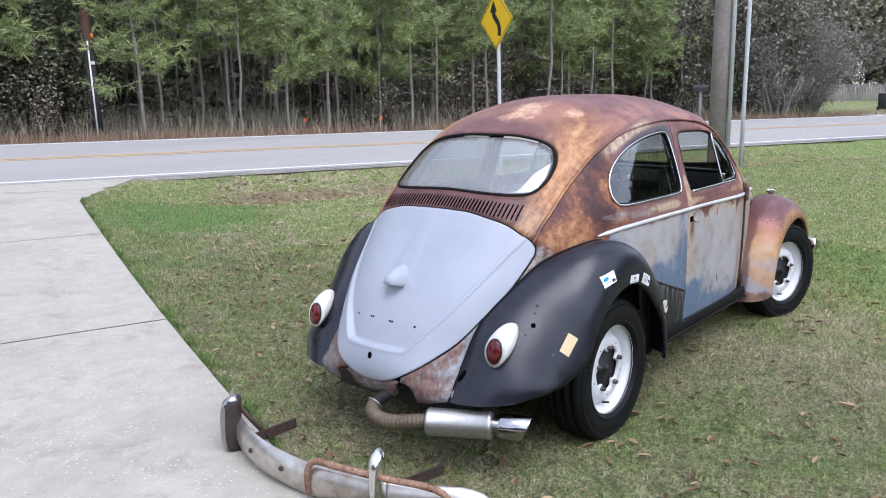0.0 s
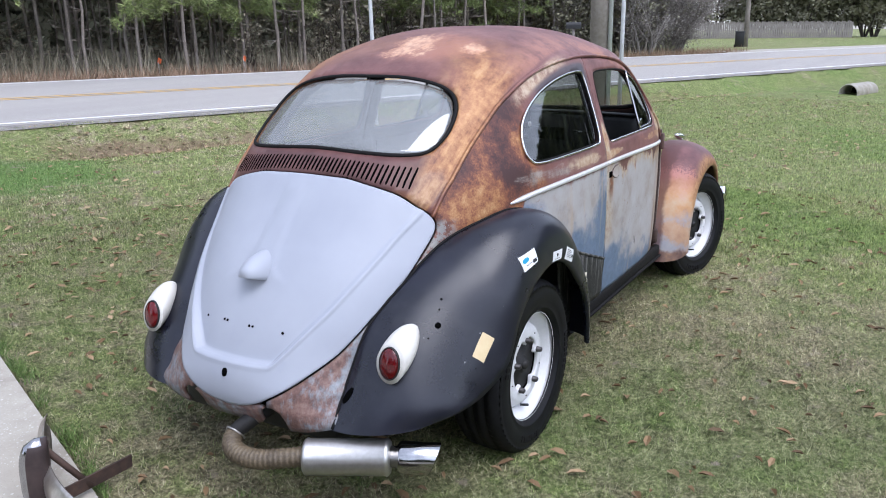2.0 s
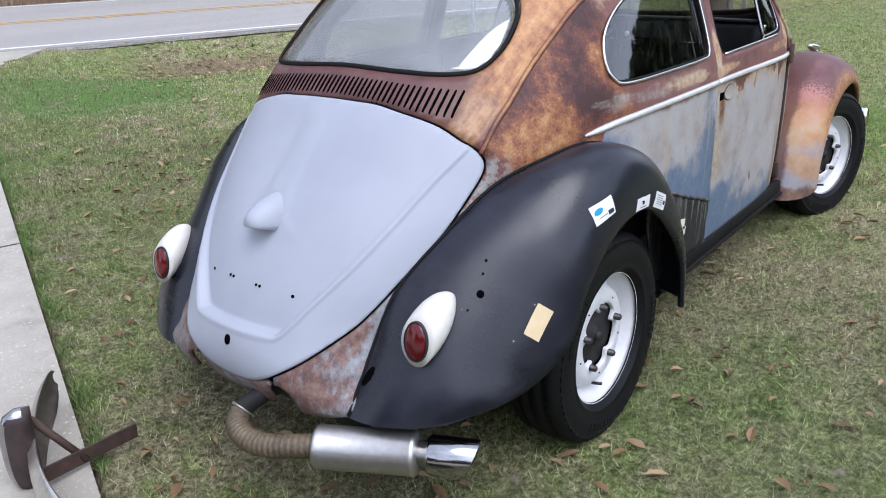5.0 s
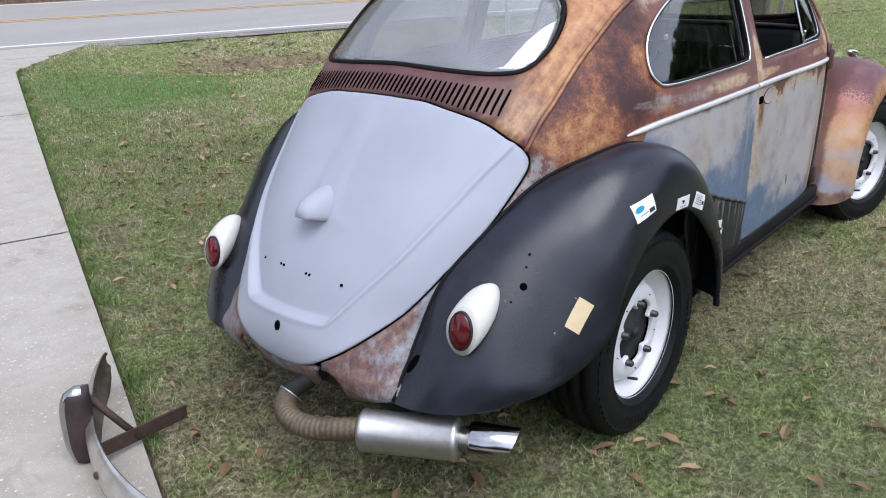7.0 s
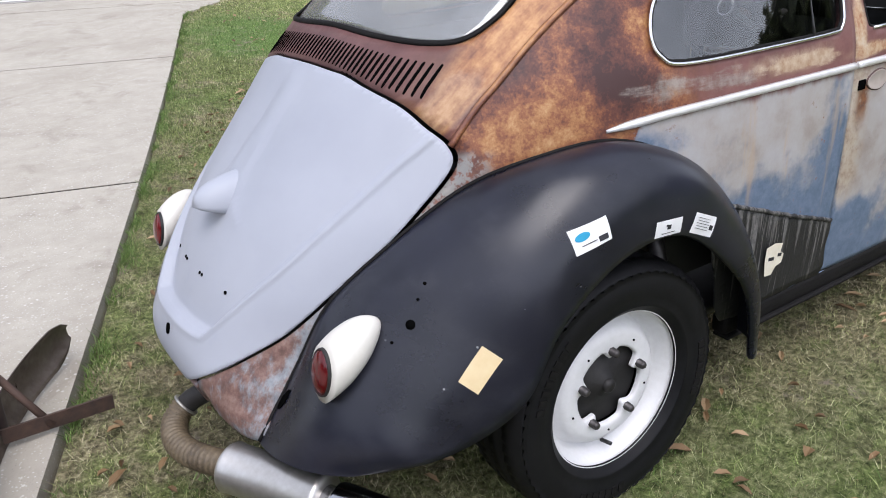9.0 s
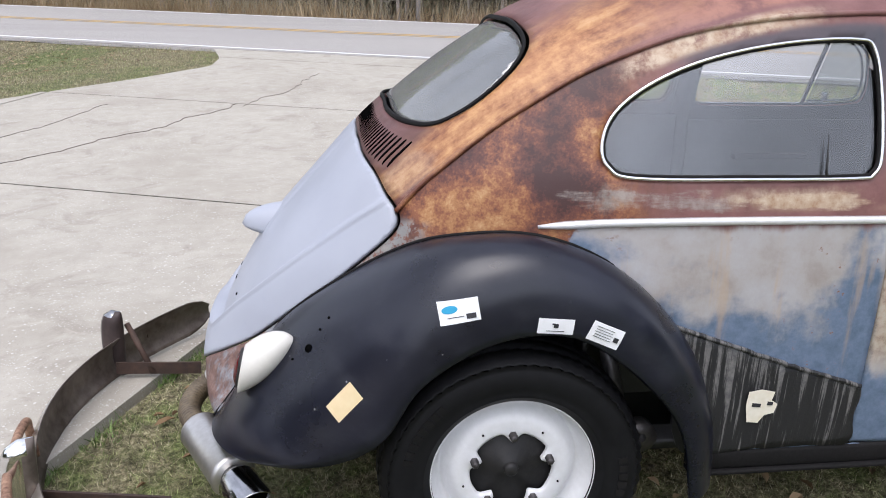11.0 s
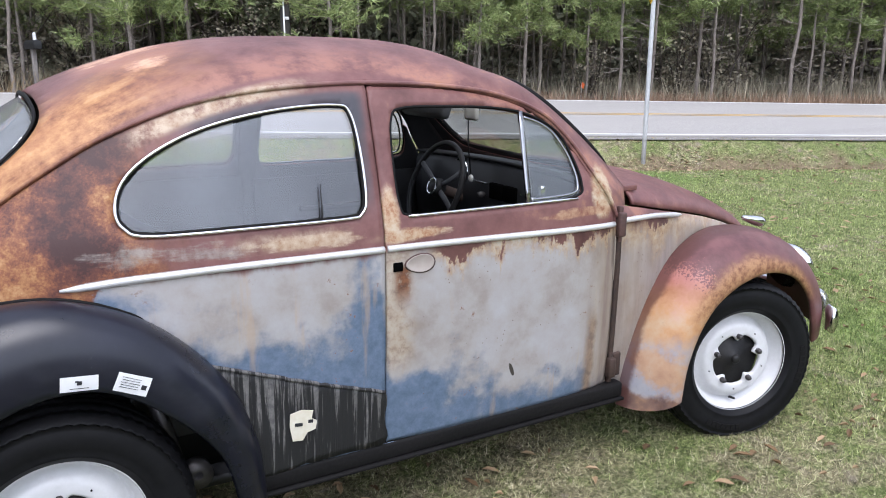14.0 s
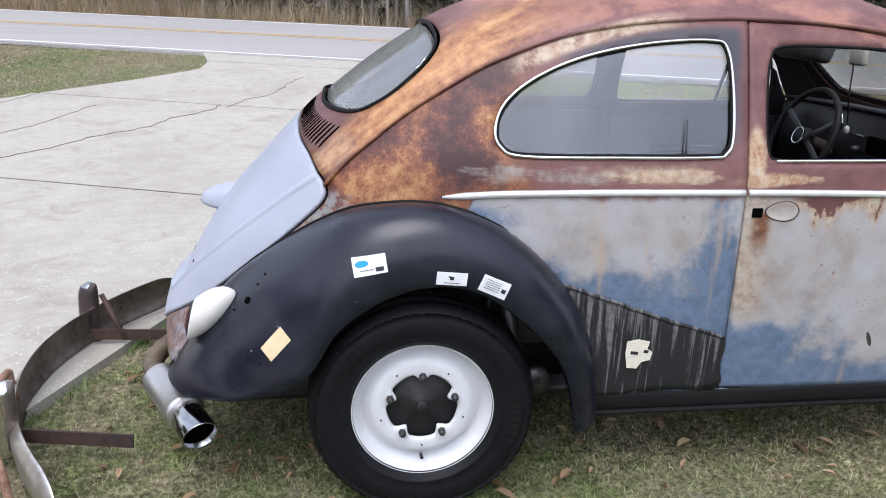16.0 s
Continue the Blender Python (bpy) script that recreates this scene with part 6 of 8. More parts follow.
def make_wheel(where, steer, name_label):
    m = where @ pose(0, 0, 0, 0, 0, steer)
    rim_prof = [(0.197, -0.075), (0.207, -0.076), (0.209, -0.070), (0.203, -0.064), (0.193, -0.058), (0.180, -0.030), (0.172, -0.010), (0.166, -0.012), (0.150, -0.040), (0.138, -0.050), (0.128, -0.052), (0.118, -0.052)]
    n = 140
    bm = bmesh.new()
    rows = []
    for k in range(n):
        a = 2 * math.pi * k / n
        # wavy inner edge: five lobes reach in to the bolts
        hole = 0.101 - 0.025 * max(0.0, math.cos(LUGS * (a - math.pi / 2))) ** 2.4
        prof = rim_prof + [(hole + 0.006, -0.053), (hole, -0.050), (hole, -0.040)]
        rows.append([bm.verts.new((r * math.cos(a), h, r * math.sin(a))) for r, h in prof])
    for k in range(n):
        p, q = rows[k], rows[(k + 1) % n]
        for j in range(len(p) - 1):
            bm.faces.new((p[j], p[j + 1], q[j + 1], q[j]))
    bmesh.ops.recalc_face_normals(bm, faces=bm.faces[:])
    rim = part("wheel", moved(bm, m), WHITE, car, name_label)
    # tyre: sidewall and grooved tread
    prof = [(0.196, -0.070), (0.204, -0.082), (0.215, -0.090), (0.218, -0.094), (0.222, -0.092), (0.240, -0.098), (0.262, -0.100), (0.284, -0.097), (0.298, -0.091), (0.300, -0.094), (0.304, -0.089), (0.312, -0.082), (0.318, -0.070),
            (0.320, -0.048), (0.313, -0.046), (0.313, -0.040), (0.321, -0.038), (0.322, -0.006), (0.314, -0.004), (0.314, 0.004), (0.322, 0.006), (0.321, 0.038), (0.313, 0.040), (0.313, 0.046), (0.320, 0.048), (0.318, 0.070), (0.300, 0.092),
            (0.262, 0.100), (0.222, 0.092), (0.196, 0.070)]
    bm = bmesh.new()
    n = 128
    rows = []
    for k in range(n):
        a = 2 * math.pi * k / n
        c, s = math.cos(a), math.sin(a)
        row = []
        for i, (r, h) in enumerate(prof):
            if k % 2 and 9 <= i <= 25 and abs(h) > 0.03:
                r -= 0.0050
            z = r * s
            # the loaded tyre flattens a little on the ground
            if z < -0.303:
                z = -0.303
            row.append(bm.verts.new((r * c, h, z)))
        rows.append(row)
    for k in range(n):
        p, q = rows[k], rows[(k + 1) % n]
        for j in range(len(p) - 1):
            bm.faces.new((p[j], p[j + 1], q[j + 1], q[j]))
    bmesh.ops.recalc_face_normals(bm, faces=bm.faces[:])
    part("tyre", moved(bm, m), TYRE, rim, "black road tyre with worn sidewall lettering")
    part("brake_drum", moved(lathe([(0.0001, -0.052), (0.014, -0.052), (0.018, -0.044), (0.030, -0.044), (0.034, -0.036), (0.100, -0.034), (0.112, -0.020), (0.112, 0.03), (0.0001, 0.03)], 40), m), DRUM, rim, "black brake drum behind the rim")
    for k in range(LUGS):
        a = math.pi / 2 + 2 * math.pi * k / LUGS
        part("wheel_bolt", moved(lathe([(0.0001, -0.074), (0.007, -0.074), (0.010, -0.070), (0.011, -0.052), (0.014, -0.050), (0.014, -0.044)], 6), m @ Matrix.Translation((0.0955 * math.cos(a), 0.0, 0.0955 * math.sin(a)))), BOLT, rim)
    part("hub_nut", moved(lathe([(0.0001, -0.058), (0.010, -0.058), (0.017, -0.054), (0.019, -0.046)], 12), m), DRUM, rim, "greasy hub nut")
    # small black discs on the rim, for the shade in its holes
    for k in range(LUGS):
        a = math.pi / 2 + 2 * math.pi * (k + 0.5) / LUGS
        part("rim_hole", moved(lathe([(0.0001, -0.0545), (0.0026, -0.0545), (0.0026, -0.050)], 8), m @ Matrix.Translation((0.122 * math.cos(a), 0.0, 0.122 * math.sin(a)))), HOLE_SHADE, rim)
    part("valve", moved(sweep([Vector((0, -0.030, -0.165)), Vector((0, -0.062, -0.158))], ring(0.005, 8)), m), PLASTICDARK, rim)
    # raised lettering on the sidewall, as blocks
    for a0, count in ((-0.35, 7), (2.3, 8), (4.2, 7)):
        bm = None
        for k in range(count):
            a = a0 + k * 0.085
            b = box(0.016, 0.003, 0.022, (0, 0, 0))
            moved(b, pose(0, 0, 0, 0, -math.degrees(a) + 90, 0))
            moved(b, Matrix.Translation((0.262 * math.cos(a), -0.1005, 0.262 * math.sin(a))))
            bm = b if bm is None else joined(bm, b)
        part("sidewall_lettering", moved(bm, m), RUBBER, rim, smooth=False)
    return rim


for sx, sy, steer in ((0.0, -1, 0), (0.0, 1, 180), (2.40, -1, -16), (2.40, 1, 164)):
    track = 0.640 if sx == 0 else 0.660
    make_wheel(Matrix.Translation((sx, sy * track, 0.303)), steer, "white-painted steel wheel with five bolts")
part("axle_tube", joined(sweep([Vector((0, -0.58, 0.30)), Vector((0, 0.58, 0.30))], ring(0.045, 12)), box(0.55, 0.36, 0.26, (-0.25, 0, 0.36), 0.05), sweep([Vector((2.4, -0.56, 0.28)), Vector((2.4, 0.56, 0.28))], ring(0.04, 12))), DRUM, car)
part("engine_block", box(0.42, 0.66, 0.30, (-0.42, 0, 0.42), 0.04), INNER, car)
# boxes for the engine's underside, added to block light below the apron
part("engine_tinware", joined(box(0.44, 0.70, 0.10, (-0.45, 0, 0.255), 0.02), box(0.30, 0.16, 0.10, (-0.35, -0.30, 0.215), 0.03), box(0.30, 0.16, 0.10, (-0.35, 0.30, 0.215), 0.03)), INNER, car, "black boxes for engine tinware, added to darken the ground under the apron")
part("shock_mount", joined(sweep([Vector((0.30, -0.60, 0.34)), Vector((0.24, -0.58, 0.62))], ring(0.022, 10)), moved(lathe([(0.012, -0.02), (0.04, -0.02), (0.04, 0.02), (0.012, 0.02)], 18), Matrix.Translation((0.34, -0.62, 0.34)))), BOLT, car, "greasy dark shock absorber")

# exhaust
exhaust = part("muffler", moved(lathe([(0.0001, -0.136), (0.030, -0.136), (0.050, -0.134), (0.055, -0.130), (0.0585, -0.124), (0.0565, -0.119), (0.0565, 0.119), (0.0585, 0.124), (0.055, 0.130), (0.050, 0.134), (0.03, 0.136), (0.0001, 0.136)], 40),
               look((-0.734, -0.429, 0.228), (-0.689, -0.518, 0.229)) @ pose(0, 0, 0, 90, 0, 0)), STEEL, car, "scratched stainless cylindrical muffler")
tip_m = Matrix.Translation((-0.666, -0.565, 0.231)) @ Vector((0.056, -0.111, -0.006)).to_track_quat("Y", "Z").to_matrix().to_4x4()


def slash(bm):
    """The pipe's mouth is cut aslant."""
    for v in bm.verts:
        if v.co.y > 0.08:
            v.co.y += 0.40 * v.co.z
    return bm


part("tail_pipe", moved(slash(lathe([(0.033, -0.06), (0.033, 0.0), (0.047, 0.008), (0.050, 0.016), (0.052, 0.112), (0.0505, 0.116), (0.047, 0.114), (0.045, 0.02), (0.0001, 0.015)], 36)), tip_m), DARKCHROME, exhaust, "polished chrome tail pipe tip")
# a black disc inside the tip paints the shade of its mouth
part("pipe_mouth", moved(slash(lathe([(0.0001, 0.090), (0.0455, 0.090), (0.0450, 0.03)], 30)), tip_m), HOLE_SHADE, exhaust, "black disc for the shade inside the pipe")
pipe = rounded([(-0.690, -0.110, 0.318), (-0.770, -0.050, 0.268), (-0.802, -0.028, 0.240), (-0.838, -0.044, 0.217), (-0.856, -0.100, 0.206), (-0.850, -0.170, 0.207), (-0.826, -0.240, 0.217), (-0.794, -0.308, 0.227)], 14, False)
part("wrapped_pipe", sweep(pipe[28:], ring(0.0295, 18), up=(0, 0, 1), scale=[(1.12, 1.06, 0.93)[i % 3] for i in range(len(pipe[28:]))]), WRAP, exhaust, "tan heat-wrapped exhaust elbow")
part("flange_clamp", sweep([Vector(p) for p in pipe[27:30]], ring(0.0355, 16), up=(0, 0, 1)), STEEL, exhaust, "bright flange ring")
part("head_pipe", sweep([Vector(p) for p in pipe[0:28]], ring(0.0270, 14), up=(0, 0, 1)), DRUM, exhaust, "black pipe out of the apron")


def on_fender(x, z, push=0.0015):
    """Place and outward normal on the right rear fender, seen from the side."""
    bm = bmesh.new()
    bm.from_mesh(right_fender.data)
    t = BVHTree.FromBMesh(bm)
    bm.free()
    hit, nrm, _, _ = t.ray_cast(Vector((x, -2.0, z)), Vector((0, 1, 0)))
    if nrm.y > 0:
        nrm = -nrm
    return hit + nrm * push, nrm


right_fender = [o for o in car.children if o.name.startswith("rear_fender")][0]


def sticker(x, z, w, h, turn, material, name, label, marks=()):
    p, n = on_fender(x, z)
    up = Vector((0, 0, 1)) - n * n.z
    up.normalize()
    right = up.cross(n)
    c, s = math.cos(radians(turn)), math.sin(radians(turn))
    r2, u2 = right * c + up * s, up * c - right * s
    bm = bmesh.new()
    grid = [[bm.verts.new(on_fender((p + r2 * (w * (i / 6 - 0.5)) + u2 * (h * (j / 4 - 0.5))).x, (p + r2 * (w * (i / 6 - 0.5)) + u2 * (h * (j / 4 - 0.5))).z, 0.0012)[0]) for j in range(5)] for i in range(7)]
    for i in range(6):
        for j in range(4):
            bm.faces.new((grid[i][j], grid[i + 1][j], grid[i + 1][j + 1], grid[i][j + 1]))
    bm.normal_update()
    bm.faces.ensure_lookup_table()
    if bm.faces[0].normal.dot(n) < 0:
        bmesh.ops.reverse_faces(bm, faces=bm.faces[:])
    ob = part(name, bm, material, right_fender, label)
    for mx, mz, mw, mh, mmat in marks:
        q = p + r2 * (mx * w) + u2 * (mz * h)
        q2, n2 = on_fender(q.x, q.z, 0.0022)
        bm = box(mw * w, mh * h, 0.0008)
        if mmat is CYAN:
            bm = lathe([(0.0001, 0.0006), (0.5, 0.0006), (0.5, -0.0002)], 24, "Z")
            moved(bm, Matrix.Diagonal((mw * w, mh * h, 1, 1)))
        rot = Matrix((r2, u2, n2)).transposed().to_4x4()
        part("print", moved(bm, Matrix.Translation(q2) @ rot), mmat, ob, smooth=False)
    return ob


bars = [(-0.08, 0.30 - 0.13 * i, 0.56 - 0.05 * (i % 2), 0.022, INK) for i in range(5)] + [(0.34, -0.05, 0.15, 0.24, INK)]
sticker(-0.147, 0.751, 0.088, 0.050, 12, PAPER, "label_sticker", "white label with blue oval print", [(-0.22, 0.12, 0.40, 0.34, CYAN), (0.28, -0.25, 0.24, 0.22, INK), (-0.1, -0.22, 0.4, 0.03, INK)])
sticker(0.062, 0.715, 0.080, 0.036, -5, PAPER, "label_sticker", "small white label with a dark mark", [(0.0, 0.05, 0.13, 0.26, INK), (-0.07, 0.16, 0.09, 0.10, INK), (0.0, -0.30, 0.5, 0.03, INK)])
sticker(0.174, 0.690, 0.078, 0.046, -24, PAPER, "label_sticker", "white label printed with fine lines", bars)
sticker(-0.392, 0.522, 0.048, 0.085, -38, MASK, "masking_tape", "strip of yellowed masking tape")
# fender holes, drawn as black discs where depth would be in shade
for x, z, r in ((-0.474, 0.603, 0.010), (-0.425, 0.672, 0.0035), (-0.446, 0.645, 0.003), (-0.512, 0.571, 0.003)):
    p, n = on_fender(x, z, 0.0)
    part("drilled_hole", moved(lathe([(0.0001, 0.002), (r, 0.002), (r, -0.004)], 14, "Z"), Matrix.Translation(p) @ n.to_track_quat("Z", "Y").to_matrix().to_4x4()), HOLE_SHADE, right_fender)
fender_bm = bmesh.new()
fender_bm.from_mesh(right_fender.data)
p, n, _, _ = BVHTree.FromBMesh(fender_bm).find_nearest(Vector((-0.684, -0.400, 0.408)))
fender_bm.free()
n = n if n.x < 0 else -n
slot_m = Matrix.Translation(p + n * 0.001) @ n.to_track_quat("Z", "Y").to_matrix().to_4x4()
# black oval on the fender, for the shade in the bumper slot
bm = lathe([(0.0001, 0.0012), (0.5, 0.0012), (0.5, -0.004)], 24, "Z")
moved(bm, Matrix.Diagonal((0.022, 0.058, 1, 1)))
part("bumper_slot", moved(bm, slot_m @ pose(0, 0, 0, 0, 0, -14)), HOLE_SHADE, right_fender, "black disc for the shaded slot of the bumper iron", smooth=False)
TORN = [(-0.030, 0.048), (-0.006, 0.055), (0.020, 0.046), (0.016, 0.020), (0.028, 0.008), (0.024, -0.020), (0.006, -0.026), (-0.004, -0.050), (-0.026, -0.046), (-0.020, -0.012), (-0.032, 0.006)]
bm = bmesh.new()
face = bm.faces.new([bm.verts.new((0.630 + a * 1.35, side_y(0.630 + a * 1.35, 0.43 + b * 0.9, 0.0115), 0.43 + b * 0.9)) for a, b in TORN])
bmesh.ops.triangulate(bm, faces=[face])
bm.normal_update()
if bm.faces[:][0].normal.y > 0:
    bmesh.ops.reverse_faces(bm, faces=bm.faces[:])
torn = part("torn_label", bm, TORNPAPER, car, "torn cream paper label", smooth=False)
for a, w in ((0.613, 0.022), (0.648, 0.014)):
    part("print", box(w, 0.002, 0.009, (a, side_y(a, 0.438, 0.0125), 0.438 + 0.1 * (a - 0.63)), 0.0, pose(0, 0, 0, 0, 8, 0)), INK, torn, smooth=False)

# ---- the ground, the road and the driveway ----
ROAD_TURN = 0.361  # the road's normal leans this far from y towards x
RN, RT = (math.sin(ROAD_TURN), math.cos(ROAD_TURN)), (math.cos(ROAD_TURN), -math.sin(ROAD_TURN))
NEAR_LINE, FAR_LINE = 9.54, 16.84


def across(x, y):
    return x * RN[0] + y * RN[1]


def along(x, y):
    return x * RT[0] + y * RT[1]


def at_uv(u, v):
    return u * RN[0] + v * RT[0], u * RN[1] + v * RT[1]


def road_z(x, y):
    return 0.1417 - 0.0041 * x + 0.0255 * y


def drive_z(x, y):
    return 0.055 + (road_z(x, y) + 0.0 - 0.055) * smoothstep(1.0, 9.3, across(x, y))


def right_edge(u):
    return -1.12 + 0.95 * max(0.0, u - 7.55) / 1.75


def left_edge(u):
    pts = [(-6.0, -16.0), (0.0, -12.0), (3.2, -7.6), (4.6, -6.35), (5.5, -6.0), (6.5, -5.55), (7.6, -5.2), (8.3, -5.45), (9.3, -6.1)]
    return float(np.interp(u, [p[0] for p in pts], [p[1] for p in pts]))


def ground_z(x, y):
    u, v = across(x, y), along(x, y)
    base = (road_z(x, y) - 0.015) * smoothstep(1.0, 9.25, u)
    dip = 0.44 * math.exp(-(((u - 7.9) / 0.88) ** 2)) * smoothstep(0.3, 2.6, v - right_edge(u)) * smoothstep(9.15, 8.6, u) + 0.22 * math.exp(-(((u - 6.9) / 1.15) ** 2)) * smoothstep(-6.0, -9.0, v)
    z = base - dip
    if u > 9.30:
        z = road_z(x, y) - 0.07
    if u > 17.3:
        z = road_z(*at_uv(17.3, v)) - 0.05 - 0.12 * smoothstep(17.3, 19.0, u) + 0.004 * min(u - 17.3, 60.0)
    z += 0.010 * noise.noise((x * 1.7, y * 1.7, 0.0)) + 0.03 * noise.noise((x * 0.35, y * 0.35, 4.0)) * smoothstep(2.0, 6.0, math.hypot(x, y)) * smoothstep(9.2, 8.0, u)
    if u < 8.6 and v > right_edge(u):
        z += 0.030 * math.exp(-(((v - right_edge(u)) / 0.35) ** 2))
    if u < 9.4 and left_edge(u) < v < right_edge(u) + 0.004:
        z = min(z, drive_z(x, y) - (0.07 if u < 7.4 and v > -4.0 else 0.025))
    return z


def ground_many(xy):
    """Heights of many places, read off the ground's own mesh."""
    u, v = xy[:, 0] * RN[0] + xy[:, 1] * RN[1], xy[:, 0] * RT[0] + xy[:, 1] * RT[1]
    a, b = np.array(gu), np.array(gv)
    i, j = np.clip(np.searchsorted(a, u) - 1, 0, len(a) - 2), np.clip(np.searchsorted(b, v) - 1, 0, len(b) - 2)
    s, t = (u - a[i]) / (a[i + 1] - a[i]), (v - b[j]) / (b[j + 1] - b[j])
    h = np.array([p[2] for p in verts_ground]).reshape(len(a), len(b))
    return (h[i, j] * (1 - t) + h[i, j + 1] * t) * (1 - s) + (h[i + 1, j] * (1 - t) + h[i + 1, j + 1] * t) * s


def spread(lo, hi, near_lo, near_hi, fine, growth):
    """Coordinates that are close together within a stretch and draw apart outside it."""
    a = list(np.arange(near_lo, near_hi + fine * 0.5, fine))
    step, x = fine, a[-1]
    while x < hi:
        step *= growth
        x += step
        a.append(x)
    step, x = fine, a[0]
    while x > lo:
        step *= growth
        x -= step
        a.insert(0, x)
    return a


gu, gv = spread(-400, 900, -3.0, 10.0, 0.16, 1.12), spread(-700, 900, -9.0, 16.0, 0.22, 1.12)
gv = sorted(gv + [-1.124, -1.112])
verts = []
for u in gu:
    for v in gv:
        x, y = at_uv(u, v)
        verts.append((x, y, ground_z(x, y)))
nv = len(gv)
verts_ground = verts
faces = [(i * nv + j, i * nv + j + 1, (i + 1) * nv + j + 1, (i + 1) * nv + j) for i in range(len(gu) - 1) for j in range(nv - 1)]
ground = raw("ground", verts, [f[::-1] for f in faces], [LAWN, DUFF], None, True, [1 if gu[k // (nv - 1)] > 17.4 and gv[k % (nv - 1)] < 24 else 0 for k in range(len(faces))])
tagged(ground, "patchy green and straw winter lawn with bare spots", "ground", kind="structure")


def strip(name, u0, u1, v0, v1, lift, material, label, category, step=2.0, wobble=0.0):
    """A flat ribbon that follows the road."""
    vs = np.arange(v0, v1 + step * 0.5, step)
    verts, faces = [], []
    for i, v in enumerate(vs):
        for u in (u0, u1):
            uu = u + wobble * noise.noise((v * 0.9, u, 2.0))
            x, y = at_uv(uu, v)
            verts.append((x, y, road_z(x, y) + lift))
            verts.append((x, y, road_z(x, y) + lift - 0.25 * (lift > 0.0 and lift < 0.005)))
    for i in range(len(vs) - 1):
        a = i * 4
        faces += [(a, a + 4, a + 6, a + 2), (a + 1, a, a + 2, a + 3)[:0] or (a + 1, a + 5, a + 4, a), (a + 2, a + 6, a + 7, a + 3)]
    ob = raw(name, verts, faces, material)
    return tagged(ob, label, category, kind="structure")


road = strip("road", NEAR_LINE - 0.22, FAR_LINE + 0.30, -130, 260, 0.002, ASPHALT, "worn light grey two-lane asphalt road", "road")
strip("road_line_near", NEAR_LINE - 0.06, NEAR_LINE + 0.06, -130, 260, 0.007, WHITELINE, "white painted edge line on asphalt", "road marking", 0.5, 0.012)
strip("road_line_far", FAR_LINE - 0.06, FAR_LINE + 0.06, -130, 260, 0.007, WHITELINE, "white painted edge line on asphalt", "road marking", 0.5, 0.012)
MIDDLE = (NEAR_LINE + FAR_LINE) / 2
strip("road_line_middle_a", MIDDLE - 0.19, MIDDLE - 0.08, -130, 260, 0.007, YELLOWLINE, "faded yellow centre line on asphalt", "road marking", 0.5, 0.01)
strip("road_line_middle_b", MIDDLE + 0.08, MIDDLE + 0.19, -130, 260, 0.007, YELLOWLINE, "faded yellow centre line on asphalt", "road marking", 0.5, 0.01)
strip("road_shoulder", NEAR_LINE - 0.55, NEAR_LINE - 0.20, -60, 60, -0.012, GRAVEL, "crumbled grey gravel along the asphalt edge", "gravel", 0.3, 0.16)

# driveway slabs, cast between joints
driveway = thing("driveway", "pale broom-finished concrete driveway with joints and cracks", "driveway", kind="structure")


def slab(u0, u1, lo, hi, nu=14, nvv=12, gap=0.0125):
    bm = bmesh.new()
    top = []
    for i in range(nu + 1):
        u = u0 + gap + (u1 - u0 - 2 * gap) * i / nu
        row = []
        for j in range(nvv + 1):
            a, b = lo(u) + gap, hi(u) - gap
            v = a + (b - a) * j / nvv
            x, y = at_uv(u, v)
            row.append(bm.verts.new((x, y, drive_z(x, y))))
        top.append(row)
    for i in range(nu):
        for j in range(nvv):
            bm.faces.new((top[i][j], top[i][j + 1], top[i + 1][j + 1], top[i + 1][j]))
    rim = [e for e in bm.edges if len(e.link_faces) == 1]
    ext = bmesh.ops.extrude_edge_only(bm, edges=rim)["geom"]
    for v in ext:
        if isinstance(v, bmesh.types.BMVert):
            v.co.z -= 0.14
    bmesh.ops.recalc_face_normals(bm, faces=bm.faces[:])
    return bm


SPLIT = -6.0
for u0, u1 in ((-7.1, -4.0), (-4.0, -0.9), (-0.9, 2.20), (2.20, 5.44), (5.44, 8.40), (8.40, 9.30)):
    if u1 < 5.5:
        part("slab", slab(u0, u1, lambda u: SPLIT, right_edge), CONCRETE, driveway, smooth=False)
        part("slab", slab(u0, u1, lambda u: min(left_edge(u), SPLIT - 0.1), lambda u: SPLIT), CONCRETE, driveway, smooth=False)
    else:
        part("slab", slab(u0, u1, left_edge, right_edge, 16, 14), CONCRETE, driveway, smooth=False)
for u in (-4.0, -0.9, 2.20, 5.44, 8.40):
    pts = []
    for v in np.linspace(left_edge(u) + 0.05 if u > 5 else -12.0, right_edge(u) - 0.03, 40):
        x, y = at_uv(u, v)
        pts.append(Vector((x, y, drive_z(x, y) - 0.008)))
    part("joint_filler", sweep(pts, [(-0.013, -0.02), (0.013, -0.02), (0.013, 0.005), (-0.013, 0.005)]), JOINT, driveway, "dark dirt-filled joint", smooth=False)
CRACKS = (
    (0.0042, [(5.43, -3.66), (5.05, -3.66), (4.60, -3.80), (4.25, -3.78), (3.92, -3.88), (3.6, -4.02), (3.2, -4.05), (2.81, -4.16), (2.5, -4.24), (2.22, -4.40)]),
    (0.0016, [(5.3, -3.55), (5.75, -3.55), (6.3, -3.45), (6.9, -3.55), (7.5, -3.6)]),
    (0.0016, [(3.3, -4.9), (3.9, -4.85), (4.4, -4.9), (5.0, -4.95)]))
